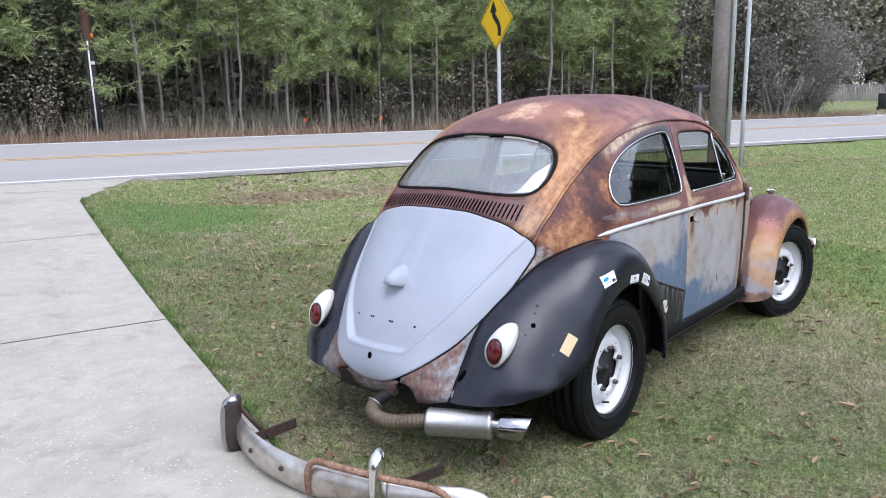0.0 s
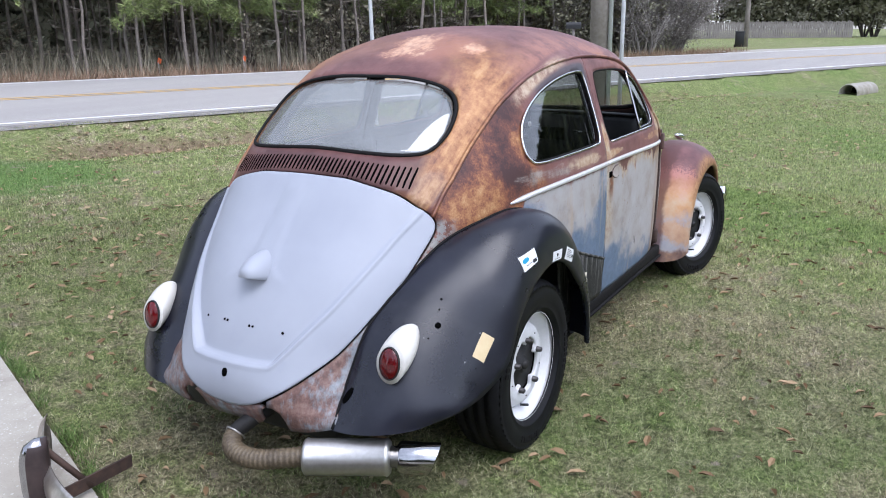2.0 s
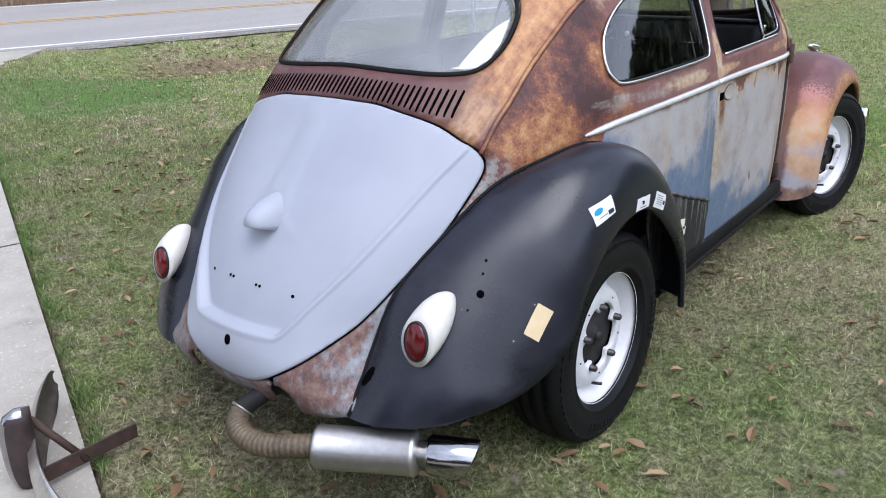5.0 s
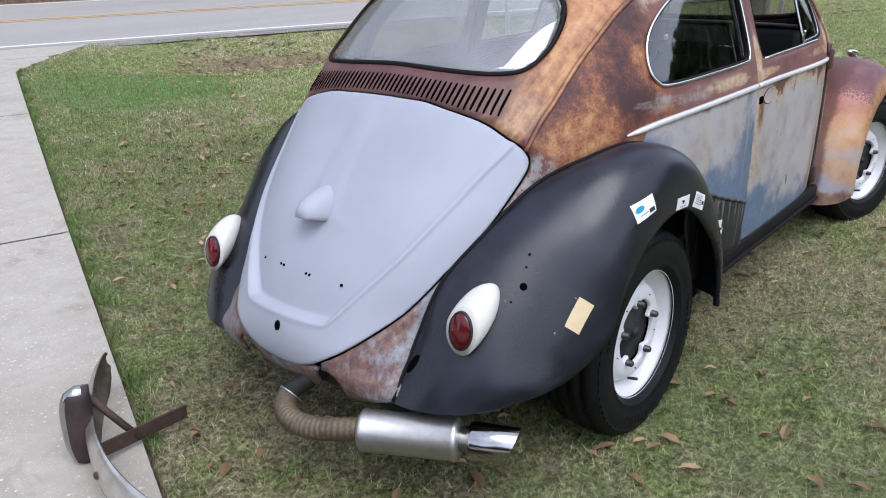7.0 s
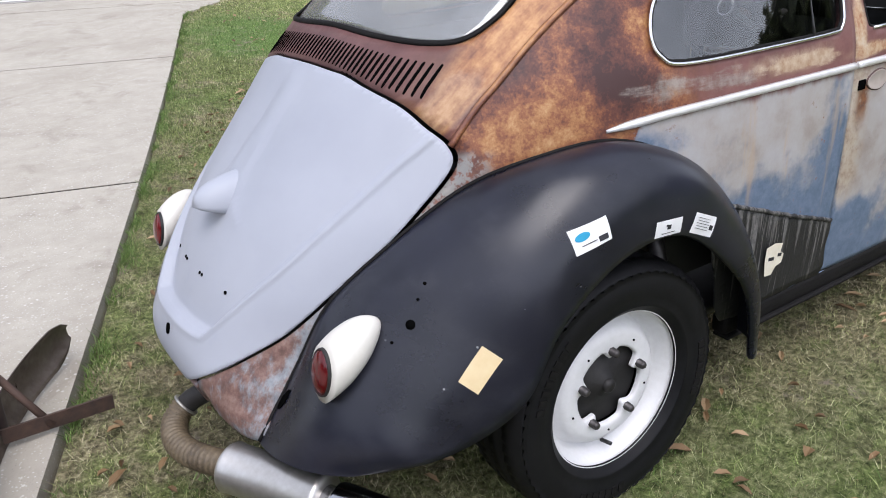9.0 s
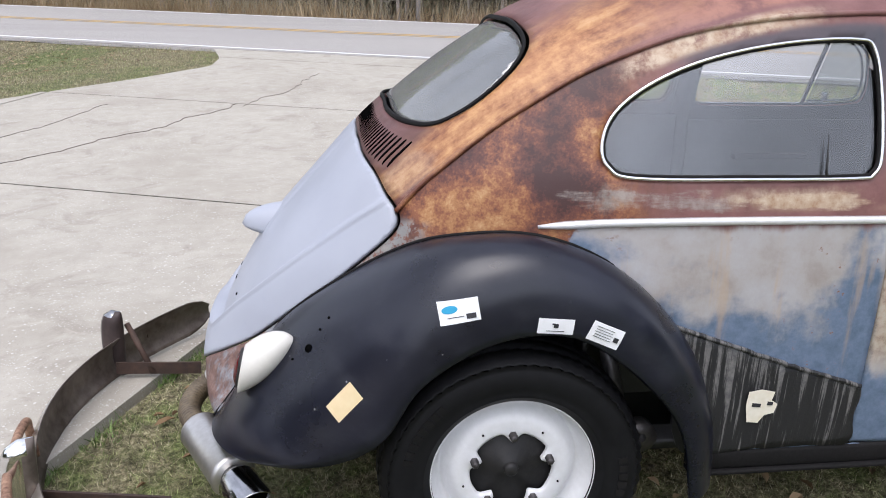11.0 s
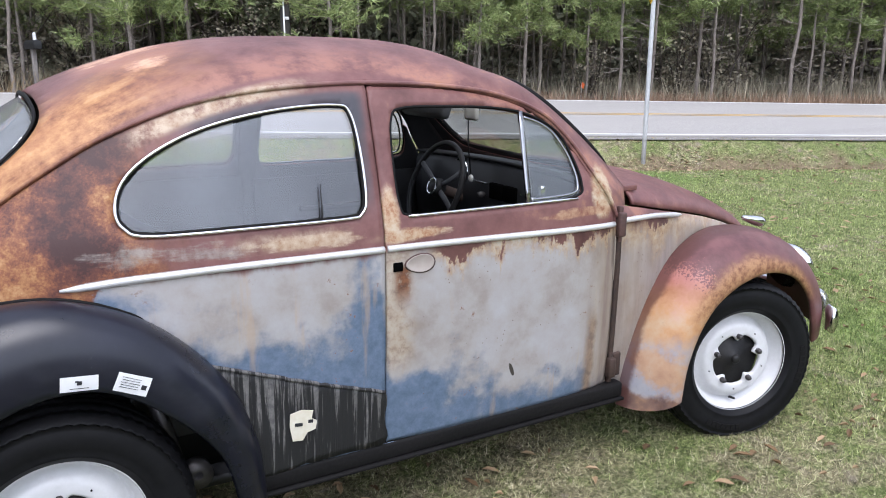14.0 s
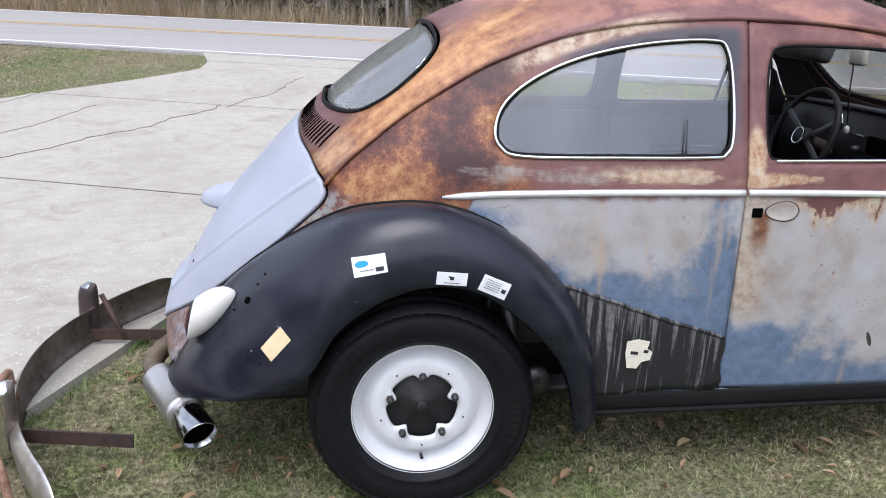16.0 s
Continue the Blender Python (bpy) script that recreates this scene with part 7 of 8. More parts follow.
for half, c in CRACKS:
    pts = []
    for u, v in rounded(c, 8, False):
        x, y = at_uv(u + 0.05 * noise.noise((u * 7, v * 7, 1)), v + 0.06 * noise.noise((u * 7, v * 7, 7)))
        pts.append(Vector((x, y, drive_z(x, y) + 0.002)))
    part("crack", sweep(pts, [(-half, -0.003), (half, -0.003), (half * 0.7, 0.002), (-half * 0.7, 0.002)]), IRON, driveway, smooth=False)

# ---- the woods across the road ----


def needle_tuft(rng, verts, faces, c, d, size, n):
    """A bottle-brush of long needles round the twig's end."""
    for _ in range(n):
        w = (d * 0.8 + Vector((rng.gauss(0, 0.6), rng.gauss(0, 0.6), rng.gauss(0, 0.5) - 0.1))).normalized()
        s = w.orthogonal().normalized() * size * (0.032 if n > 12 else 0.06)
        s.rotate(Matrix.Rotation(rng.uniform(0, 6.28), 3, w))
        b = c + d * rng.uniform(-0.25, 0.05) * size
        i = len(verts)
        tip = b + w * size * rng.uniform(0.7, 1.1)
        verts += [b - s, b + s, tip]
        faces.append((i, i + 1, i + 2))


def branch(verts, faces, a, b, r0, r1, n=5):
    d = (b - a).normalized()
    s = d.orthogonal().normalized()
    t = d.cross(s)
    i = len(verts)
    for p, r in ((a, r0), (b, r1)):
        for k in range(n):
            q = 2 * math.pi * k / n
            verts.append(p + (s * math.cos(q) + t * math.sin(q)) * r)
    for k in range(n):
        faces.append((i + k, i + (k + 1) % n, i + n + (k + 1) % n, i + n + k))


def make_pine(seed, height, crown_from, lush, dense=1.0):
    rng = random.Random(seed)
    tree = thing("pine_tree", "slender roadside pine with grey-brown trunk and long green needles", "tree", group="pines across the road")
    tv, tf, lv, lf = [], [], [], []
    lean = Vector((rng.gauss(0, 0.02), rng.gauss(0, 0.02), 1))
    pts = [Vector((0, 0, -0.3))]
    n = 9
    for i in range(1, n + 1):
        h = height * i / n
        pts.append(Vector((lean.x * h + rng.gauss(0, 0.025), lean.y * h + rng.gauss(0, 0.025), h)))
    r = 0.030 + 0.003 * height + rng.uniform(-0.012, 0.018)
    for i in range(n):
        branch(tv, tf, pts[i], pts[i + 1], r * (1 - 0.9 * i / n), r * (1 - 0.9 * (i + 1) / n), 7)
    h = 0.7
    while h < height - 0.2:
        i = min(int(h / height * n), n - 1)
        p = pts[i].lerp(pts[i + 1], h / height * n - i)
        high = h > 6.0
        for _ in range(rng.randint(1, 3) if not high else 2):
            a = rng.uniform(0, 6.28)
            live = h > crown_from
            ln = rng.uniform(0.5, 1.0) * (1.75 if live else 0.8) * (1.0 - 0.5 * max(0, (h - crown_from) / max(height - crown_from, 1)))
            d = Vector((math.cos(a), math.sin(a), rng.uniform(-0.30, 0.35))).normalized()
            e = p + d * ln + Vector((0, 0, 0.08 * ln))
            m = p.lerp(e, 0.5) + Vector((0, 0, -0.06 * ln))
            branch(tv, tf, p, m, 0.014, 0.010, 4)
            branch(tv, tf, m, e, 0.010, 0.004, 4)
            if live:
                for q in range(int((6 if not high else 4) * lush)):
                    f = rng.uniform(0.2, 1.1)
                    c = p.lerp(e, f) + Vector((rng.gauss(0, 0.20), rng.gauss(0, 0.20), rng.gauss(0, 0.15)))
                    needle_tuft(rng, lv, lf, c, (d + Vector((rng.gauss(0, 0.5), rng.gauss(0, 0.5), 0.4))).normalized(), rng.uniform(0.22, 0.40), 19 if not high else 8)
        h += rng.uniform(0.18, 0.34) if not high else 0.45
    raw("trunk", tv, tf, BARK, tree, True)
    raw("crown", lv, lf, NEEDLE, tree)
    return tree


def make_bush(seed, height, spread_r, twiggy, name, label, leaf, bark, n=900, size=0.10):
    rng = random.Random(seed)
    tree = thing(name, label, "tree" if height > 3 else "bush", group="scrub across the road")
    tv, tf, lv, lf = [], [], [], []
    stems = rng.randint(4, 7)
    tips = []
    for s in range(stems):
        a = rng.uniform(0, 6.28)
        p = Vector((0.25 * math.cos(a), 0.25 * math.sin(a), -0.1))
        d = Vector((math.cos(a) * 0.4, math.sin(a) * 0.4, 1)).normalized()
        r = 0.02 + 0.012 * height
        for k in range(6):
            q = p + d * height / 6 * rng.uniform(0.7, 1.15)
            branch(tv, tf, p, q, r, r * 0.75, 5)
            for _ in range(4 if twiggy else 2):
                w = (d + Vector((rng.gauss(0, 0.8), rng.gauss(0, 0.8), rng.gauss(0, 0.4)))).normalized()
                e = q + w * spread_r * rng.uniform(0.25, 0.75)
                branch(tv, tf, q, e, r * 0.35, 0.004, 3)
                tips.append((q, e))
                for _ in range(5 if twiggy else 1):
                    b = q.lerp(e, rng.uniform(0.4, 1.0))
                    t2 = b + Vector((rng.gauss(0, 0.3), rng.gauss(0, 0.3), rng.gauss(0.1, 0.25))) * (0.8 + 0.1 * height)
                    branch(tv, tf, b, t2, 0.007, 0.002, 3)
                    tips.append((b, t2))
            p, r = q, r * 0.75
            d = (d + Vector((rng.gauss(0, 0.22), rng.gauss(0, 0.22), 0.05))).normalized()
    for _ in range(n):
        a, b = tips[rng.randrange(len(tips))]
        c = a.lerp(b, rng.uniform(0.3, 1.1)) + Vector((rng.gauss(0, 1), rng.gauss(0, 1), rng.gauss(0, 1))) * 0.10 * (1 + height * 0.15)
        w = Vector((rng.gauss(0, 1), rng.gauss(0, 1), rng.gauss(0, 0.6))).normalized()
        s = w.orthogonal().normalized()
        s.rotate(Matrix.Rotation(rng.uniform(0, 6.28), 3, w))
        z = size * rng.uniform(0.6, 1.3)
        i = len(lv)
        lv += [c - w * z * 0.6, c + s * z * 0.32, c + w * z * 0.6, c - s * z * 0.32]
        lf.append((i, i + 1, i + 2, i + 3))
    raw("trunk", tv, tf, bark, tree, True)
    raw("crown", lv, lf, leaf, tree)
    return tree


def stand(tree, u, v, turn, scale=1.0, first=False):
    x, y = at_uv(u, v)
    m = pose(x, y, ground_z(x, y), 0, 0, turn) @ Matrix.Scale(scale, 4)
    if first:
        tree.matrix_world = m
        return tree
    c = copy_thing(tree, pose(x, y, ground_z(x, y), 0, 0, turn))
    c.scale = (scale, scale, scale)
    return c


rng = random.Random(11)
pines = [make_pine(100 + i, rng.uniform(8.0, 10.5), cf, lush) for i, (cf, lush) in enumerate(((1.9, 2.3), (2.7, 2.2), (2.3, 2.3), (3.1, 2.0), (1.6, 2.1)))]
used = set()
spots = []
for row, (u, step) in enumerate(((20.5, 1.6), (21.8, 1.7), (23.6, 1.9), (26.0, 2.3))):
    v = -24.0
    while v < 22.5 + row * 0.6:
        spots.append((u + rng.uniform(-0.7, 0.7), v + rng.uniform(-0.5, 0.5)))
        v += step * rng.uniform(0.75, 1.35)
for u, v in [p for p in spots if not (p[0] < 24.5 and -1.2 < p[1] < 1.4)]:
    k = rng.randrange(len(pines))
    stand(pines[k], u, v, rng.uniform(0, 360), rng.uniform(0.8, 1.12), k not in used)
    used.add(k)
brush = [make_bush(200 + i, rng.uniform(1.6, 2.6), 1.1, False, "scrub_bush", "dense brownish understorey shrub under pines", UNDER, DARKBARK, 900, 0.09) for i in range(3)]
used = set()
for i in range(70):
    k = rng.randrange(3)
    stand(brush[k], rng.uniform(21.0, 31.0), rng.uniform(-24, 26), rng.uniform(0, 360), rng.uniform(0.7, 1.5), k not in used)
    used.add(k)
oaks = [make_bush(300 + i, 6.5, 1.9, True, "scrub_oak", "grey twiggy scrub oak with sparse olive leaves", OAKLEAF, FENCEWOOD, 3400, 0.15) for i in range(2)]
grey = [make_bush(320 + i, 4.6, 1.8, True, "bare_shrub", "leafless grey tangled roadside shrub", GREYBRUSH, FENCEWOOD, 1700, 0.09) for i in range(2)]
used = set()
for i in range(26):
    k = rng.randrange(2)
    stand(oaks[k], rng.uniform(20.5, 28), rng.uniform(22.4, 30.0), rng.uniform(0, 360), rng.uniform(0.75, 1.25), ("o", k) not in used)
    used.add(("o", k))
for i in range(16):
    k = rng.randrange(2)
    stand(grey[k], rng.uniform(19.6, 23.5), rng.uniform(26.5, 31.0), rng.uniform(0, 360), rng.uniform(0.7, 1.15), ("g", k) not in used)
    used.add(("g", k))
far_oaks = make_bush(340, 11.0, 4.0, False, "yard_tree", "dark broad-leaved tree behind the far fence", OAKLEAF, DARKBARK, 5200, 0.42)
first = True
for i in range(22):
    x, y = Vector((88.0, 44.0)).lerp(Vector((114.0, -2.0)), (i + rng.uniform(-0.3, 0.3)) / 21)
    stand(far_oaks, across(x + rng.uniform(0, 8), y), along(x, y), rng.uniform(0, 360), rng.uniform(0.8, 1.4), first)
    first = False
broad = make_bush(360, 6.5, 2.0, False, "broadleaf_tree", "dark glossy broad-leaved tree among the pines", BRUSH, DARKBARK, 5200, 0.14)
for i, (u, v) in enumerate(((23.0, 0.2), (24.2, -0.9), (24.0, 1.3), (25.5, 0.4))):
    stand(broad, u, v, 70 * i, 1.0 + 0.1 * i, i == 0)
# the depth of the wood, too dense to tell its trees apart
wr = np.random.RandomState(3)
n = 330000
u, v, z = 26.4 + 7.0 * wr.uniform(0, 1, n) ** 1.7, wr.uniform(-75, 47, n), 11.5 * wr.uniform(0, 1, n) ** 1.5
keep = v < 29 + (u - 20) * 1.15
u, v, z = u[keep], v[keep], z[keep]
n = len(u)
c = np.c_[u * RN[0] + v * RT[0], u * RN[1] + v * RT[1], z + 0.3]
d, e = wr.normal(0, 1, (n, 3)), wr.normal(0, 1, (n, 3))
d, e = d / np.linalg.norm(d, axis=1)[:, None] * 0.26, e / np.linalg.norm(e, axis=1)[:, None] * 0.17
vv = np.empty((n * 3, 3))
vv[0::3], vv[1::3], vv[2::3] = c - d, c + d * 0.6 + e, c + d * 0.6 - e
me = bpy.data.meshes.new("far_woods")
me.vertices.add(n * 3)
me.vertices.foreach_set("co", vv.ravel())
me.loops.add(n * 3)
me.loops.foreach_set("vertex_index", np.arange(n * 3))
me.polygons.add(n)
me.polygons.foreach_set("loop_start", np.arange(0, n * 3, 3))
me.update()
me.validate()
me.materials.append(FARWOOD)
tagged(new("far_woods", me), "dense dark green depth of the pine wood", "woods", kind="stuff")
# slim trunks that fade into the wood
tr = random.Random(77)
tv, tf = [], []
for _ in range(620):
    tu, tvv = tr.uniform(23.5, 33.0), tr.uniform(-60.0, 24.0)
    tx, ty = at_uv(tu, tvv)
    foot = Vector((tx, ty, ground_z(tx, ty) - 0.1))
    head = foot + Vector((tr.gauss(0, 0.35), tr.gauss(0, 0.35), tr.uniform(6.0, 9.5)))
    w = tr.uniform(0.022, 0.060)
    mid = foot.lerp(head, 0.5) + Vector((tr.gauss(0, 0.10), tr.gauss(0, 0.10), 0.0))
    branch(tv, tf, foot, mid, w, w * 0.75, 5)
    branch(tv, tf, mid, head, w * 0.75, w * 0.35, 5)
    for _ in range(4):
        q = foot.lerp(mid, tr.uniform(0.25, 1.0))
        branch(tv, tf, q, q + Vector((tr.gauss(0, 0.5), tr.gauss(0, 0.5), tr.uniform(0.0, 0.4))), 0.012, 0.004, 3)
tagged(raw("wood_trunks", tv, tf, BARK, None, True), "slim bare pine trunks deep in the wood", "trees", kind="stuff")
# unseen woods added behind the camera and beyond the yard: they block low sky light, and the paint and the windows
# mirror them
n = 60000
a = wr.uniform(-3.5, 0.0, n)
r = wr.uniform(26, 33, n)
keep = across(r * np.cos(a), r * np.sin(a)) < 4.0
a, r = a[keep], r[keep]
n = len(a)
c = np.c_[r * np.cos(a), r * np.sin(a), 0.2 + wr.uniform(0, 1, n) ** 0.9 * (6.8 + 2.0 * np.sin(a * 9.0)) * (1.0 - 0.65 * np.clip((-0.75 - a) / 0.25, 0, 1) * np.clip((a + 2.4) / 0.25, 0, 1))]
d, e = wr.normal(0, 1, (n, 3)), wr.normal(0, 1, (n, 3))
d, e = d / np.linalg.norm(d, axis=1)[:, None] * 0.50, e / np.linalg.norm(e, axis=1)[:, None] * 0.34
vv = np.empty((n * 3, 3))
vv[0::3], vv[1::3], vv[2::3] = c - d, c + d * 0.6 + e, c + d * 0.6 - e
me = bpy.data.meshes.new("woods_behind")
me.vertices.add(n * 3)
me.vertices.foreach_set("co", vv.ravel())
me.loops.add(n * 3)
me.loops.foreach_set("vertex_index", np.arange(n * 3))
me.polygons.add(n)
me.polygons.foreach_set("loop_start", np.arange(0, n * 3, 3))
me.update()
me.validate()
me.materials.append(BRUSH)
tagged(new("woods_behind", me), "dense dark trees added out of view round the rest of the yard", "woods", kind="stuff")

# ---- roadside things ----


def place_z(x, y):
    return ground_z(x, y)


def post(name, x, y, r, height, material, label, category, lean=(0, 0), n=14, r_top=None, sink=0.3):
    z = place_z(x, y)
    ob = thing(name, label, category, pose(x, y, z))
    top = Vector((lean[0] * height, lean[1] * height, height))
    bm = sweep([Vector((0, 0, -sink)).lerp(top, t) for t in (0, 0.25, 0.5, 0.75, 1.0)], ring(r, n), up=(0, 1, 0), scale=[1 + ((r_top or r) / r - 1) * t for t in (0, 0.25, 0.5, 0.75, 1)])
    part("pole", bm, material, ob)
    return ob


# curve warning sign
sx, sy = 8.40, 5.90
sign_low = 2.20 - place_z(sx, sy)
sign = post("road_sign", sx, sy, 0.032, sign_low + 0.85, GALV, "yellow diamond road sign with black bent arrow on a steel post", "road sign", (0.042, 0.045), n=8)
half = 0.50
face = Matrix.Translation((0.042 * (sign_low + half), 0.045 * (sign_low + half), sign_low + half)) @ pose(0, 0, 0, 0, 0, -110.7)
bm = box(half * 2 / math.sqrt(2), 0.006, half * 2 / math.sqrt(2), (0, 0, 0), 0.002, pose(0, 0, 0, 0, 45, 0))
pl = part("plate", moved(bm, face @ Matrix.Translation((0, -0.04, 0))), SIGNYELLOW, sign, "yellow diamond plate", smooth=False)
bm = sweep([Vector((x, -0.0455, z)) for x, z in [(half * 0.93, 0), (0, half * 0.93), (-half * 0.93, 0), (0, -half * 0.93)]], [(-0.006, -0.001), (0.006, -0.001), (0.006, 0.001), (-0.006, 0.001)], closed=True, up=(0, -1, 0))
part("border", moved(bm, face), SIGNBLACK, pl, "thin black border line", smooth=False)
arrow = [(0.10, -0.27), (0.105, -0.16), (0.075, -0.07), (0.0, 0.01), (-0.06, 0.08), (-0.075, 0.16)]
bm = sweep([Vector((x, -0.0455, z)) for x, z in rounded(arrow, 6, False)], [(-0.048, -0.001), (0.048, -0.001), (0.048, 0.001), (-0.048, 0.001)], up=(0, -1, 0))
tri = bmesh.new()
vs = [tri.verts.new(v) for v in ((-0.185, -0.0465, 0.130), (0.035, -0.0465, 0.130), (-0.075, -0.0465, 0.330))]
tri.faces.new(vs)
part("arrow", moved(joined(bm, tri), face), SIGNBLACK, pl, "black arrow that bends left", smooth=False)

# utility pole with its conduit, and the thin mast beside it
ux, uy = 10.5, 2.88
up = post("utility_pole", ux, uy, 0.15, 9.5, POLEGREY, "weathered grey wooden utility pole with steel conduit", "utility pole", (0.012, 0.0), 16, 0.11, 0.5)
part("conduit", sweep([Vector((0.02, -0.19, -0.2)), Vector((0.05, -0.19, 4.0)), Vector((0.12, -0.18, 8.5))], ring(0.035, 10), up=(0, 1, 0)), GALV, up, "pale steel conduit")
post("steel_mast", 12.2, 3.05, 0.038, 6.0, GALV, "thin galvanised steel mast standing in the swale", "mast", (0.02, 0.0), 10)
tx, ty = 7.55, 18.35
tp = post("utility_pole", tx, ty, 0.12, 10.0, POLEBROWN, "brown wooden utility pole with tarred foot across the road", "utility pole", (-0.015, 0.0), 16, 0.10, 0.5)
part("tarred_foot", sweep([Vector((0.0, 0, -0.2)), Vector((-0.015 * 2.4, 0, 2.4))], ring(0.127, 16), up=(0, 1, 0)), POLEBLACK, tp, "black tarred foot")
part("ground_wire_cover", sweep([Vector((-0.08, -0.125, -0.1)), Vector((-0.12, -0.125, 2.6))], ring(0.022, 8), up=(0, 1, 0)), WHITELINE, tp, "white wire cover strip")
part("pole_tag", box(0.10, 0.03, 0.08, (-0.03, -0.13, 2.05), 0.004), WHITELINE, tp)
part("insulator", moved(lathe([(0.0001, 0.08), (0.03, 0.07), (0.035, 0.0), (0.02, -0.05)], 12, "Z"), Matrix.Translation((0.0, -0.14, 2.72))), AMBER, tp)

# mailboxes


def mailbox(x, y, turn, label):
    z = place_z(x, y)
    mb = thing("mailbox", label, "mailbox", pose(x, y, z, 0, 0, turn))
    part("post", box(0.10, 0.10, 1.25, (0, 0, 0.50), 0.01), FENCEWOOD, mb)
    bm = sweep([Vector((0, -0.25, 1.12)), Vector((0, 0.25, 1.12))], [(-0.10, 0.0), (0.10, 0.0), (0.10, 0.12), (0.085, 0.17), (0.05, 0.205), (0.0, 0.215), (-0.05, 0.205), (-0.085, 0.17), (-0.10, 0.12)])
    part("box", bm, PLASTICDARK, mb, "black arched letter box", smooth=False)
    part("door", box(0.19, 0.012, 0.19, (0, -0.258, 1.22), 0.004), PLASTICDARK, mb)
    return mb


mb = mailbox(1.57, 19.7, 20, "black mailbox on a wooden post in tall dry grass")
part("marker_lamp", moved(lathe([(0.0001, 0.17), (0.03, 0.16), (0.045, 0.10), (0.04, 0.0), (0.055, -0.01)], 14, "Z"), Matrix.Translation((0.06, 0, 1.35))), GALV, mb, "grey cap on the letter box")
mailbox(24.2, 8.75, 20, "black mailbox on a post beside the road")
stump_x, stump_y = -5.6, 22.6
post("fence_post", stump_x, stump_y, 0.07, 1.7, POLEGREY, "old grey wooden fence post in dry grass", "post", n=10)

# culvert pipe in the swale
cx, cy = 15.6, -0.52
cul = thing("culvert_pipe", "pale corrugated metal culvert pipe end in the grass", "pipe", pose(cx, cy, place_z(cx, cy) + 0.02, 0, 0, -20))
prof = []
for i in range(20):
    prof.append((0.19 + 0.008 * math.sin(i * 1.6), 0.05 * i))
prof += [(0.172, 0.95), (0.172, 0.0)]
part("tube", moved(lathe(prof, 28, "Y", True), pose(0, 0, 0, 0, 0, -90)), CORRUGATED, cul)
# black disc that gives the tube its shaded inside
part("dark_inside", moved(lathe([(0.0001, 0.5), (0.17, 0.5)], 20, "Y"), pose(0, 0, 0, 0, 0, -90)), HOLE_SHADE, cul)

# far yard: fence, notice board, second pole, bin
fence = thing("board_fence", "long grey weathered board fence behind the far lawn", "fence", kind="structure")
F0, F1 = Vector((84.0, 36.0)), Vector((104.0, 6.0))
board_me = None
n = 150
for i in range(n):
    p = F0.lerp(F1, i / n)
    if board_me is None:
        ob = part("board", box(0.20, 0.03, 1.85, (0, 0, 0.9), 0.0), FENCEWOOD, fence, smooth=False)
        board_me = ob.data
    else:
        ob = new("board", board_me)
        ob.parent = fence
    ob.matrix_world = pose(p.x, p.y, place_z(p.x, p.y) + 0.06 * math.sin(i * 2.1), 0, 0, math.degrees(math.atan2((F1 - F0).y, (F1 - F0).x)))
bx, by = 62.0, 15.4
nb = thing("notice_board", "small white yard sign on two legs", "sign", pose(bx, by, place_z(bx, by), 0, 0, -70))
part("panel", box(0.85, 0.04, 0.62, (0, 0, 0.62), 0.005), WHITELINE, nb, smooth=False)
for s in (-0.36, 0.36):
    part("leg", box(0.05, 0.05, 0.9, (s, 0.03, 0.35), 0.004), WHITELINE, nb, smooth=False)
for k in range(2):
    part("print", box(0.55, 0.004, 0.05, (0, -0.024, 0.70 - 0.14 * k)), IRON, nb, smooth=False)
post("utility_pole", 53.4, 8.5, 0.16, 9.0, POLEGREY, "grey wooden utility pole beside the far driveway", "utility pole", (0.01, 0.0), 14, 0.12, 0.4)
bxx, byy = 52.0, 8.6
bn = thing("wheeled_bin", "dark wheeled bin beside a pole", "bin", pose(bxx, byy, place_z(bxx, byy), 0, 0, 10))
part("tub", box(0.5, 0.55, 0.9, (0, 0, 0.48), 0.03), PLASTICDARK, bn)
part("lid", box(0.54, 0.60, 0.06, (0, 0, 0.96), 0.02), PLASTICDARK, bn)
for s in (-0.2, 0.2):
    part("wheel", moved(lathe([(0.0001, -0.03), (0.10, -0.03), (0.10, 0.03), (0.0001, 0.03)], 14, "Y"), pose(s, 0.24, 0.10, 0, 0, 90)), RUBBER, bn)
far_drive = strip("far_driveway", 17.1, 18.6, 30.0, 90.0, 0.0, CONCRETE, "pale concrete apron across the road", "driveway", 1.0, 0.3)
# survey flags
for fx, fy in ((15.4, 15.6), (13.2, 16.7)):
    fl = thing("survey_flag", "small orange survey flag on a wire", "flag", pose(fx, fy, place_z(fx, fy), 0, 0, 20), group="survey flags")
    part("wire", sweep([Vector((0, 0, -0.1)), Vector((0.02, 0, 0.5))], ring(0.006, 6), up=(0, 1, 0)), GALV, fl)
    part("cloth", box(0.17, 0.01, 0.14, (0.09, 0, 0.43), 0.0, pose(0, 0, 0, 8, 20, 0)), FLAG, fl, smooth=False)

# ---- the bumper that lies on the driveway's edge ----


def bumper_u(y):
    """The blade's bow: x for each y."""
    return -1.300 + 0.42 * ((y + 0.02) / 0.78) ** 2 * 0.80


bz = 0.055
bump = thing("loose_bumper", "removed chrome bumper with overriders and rusty towel bar on the ground", "bumper", pose(0, 0, 0))
ys = np.linspace(-0.78, 0.78, 53)
pts = [Vector((bumper_u(y), y, 0.125 + (0.02 if y > 0.0 else 0.04) * (y / 0.78))) for y in ys]
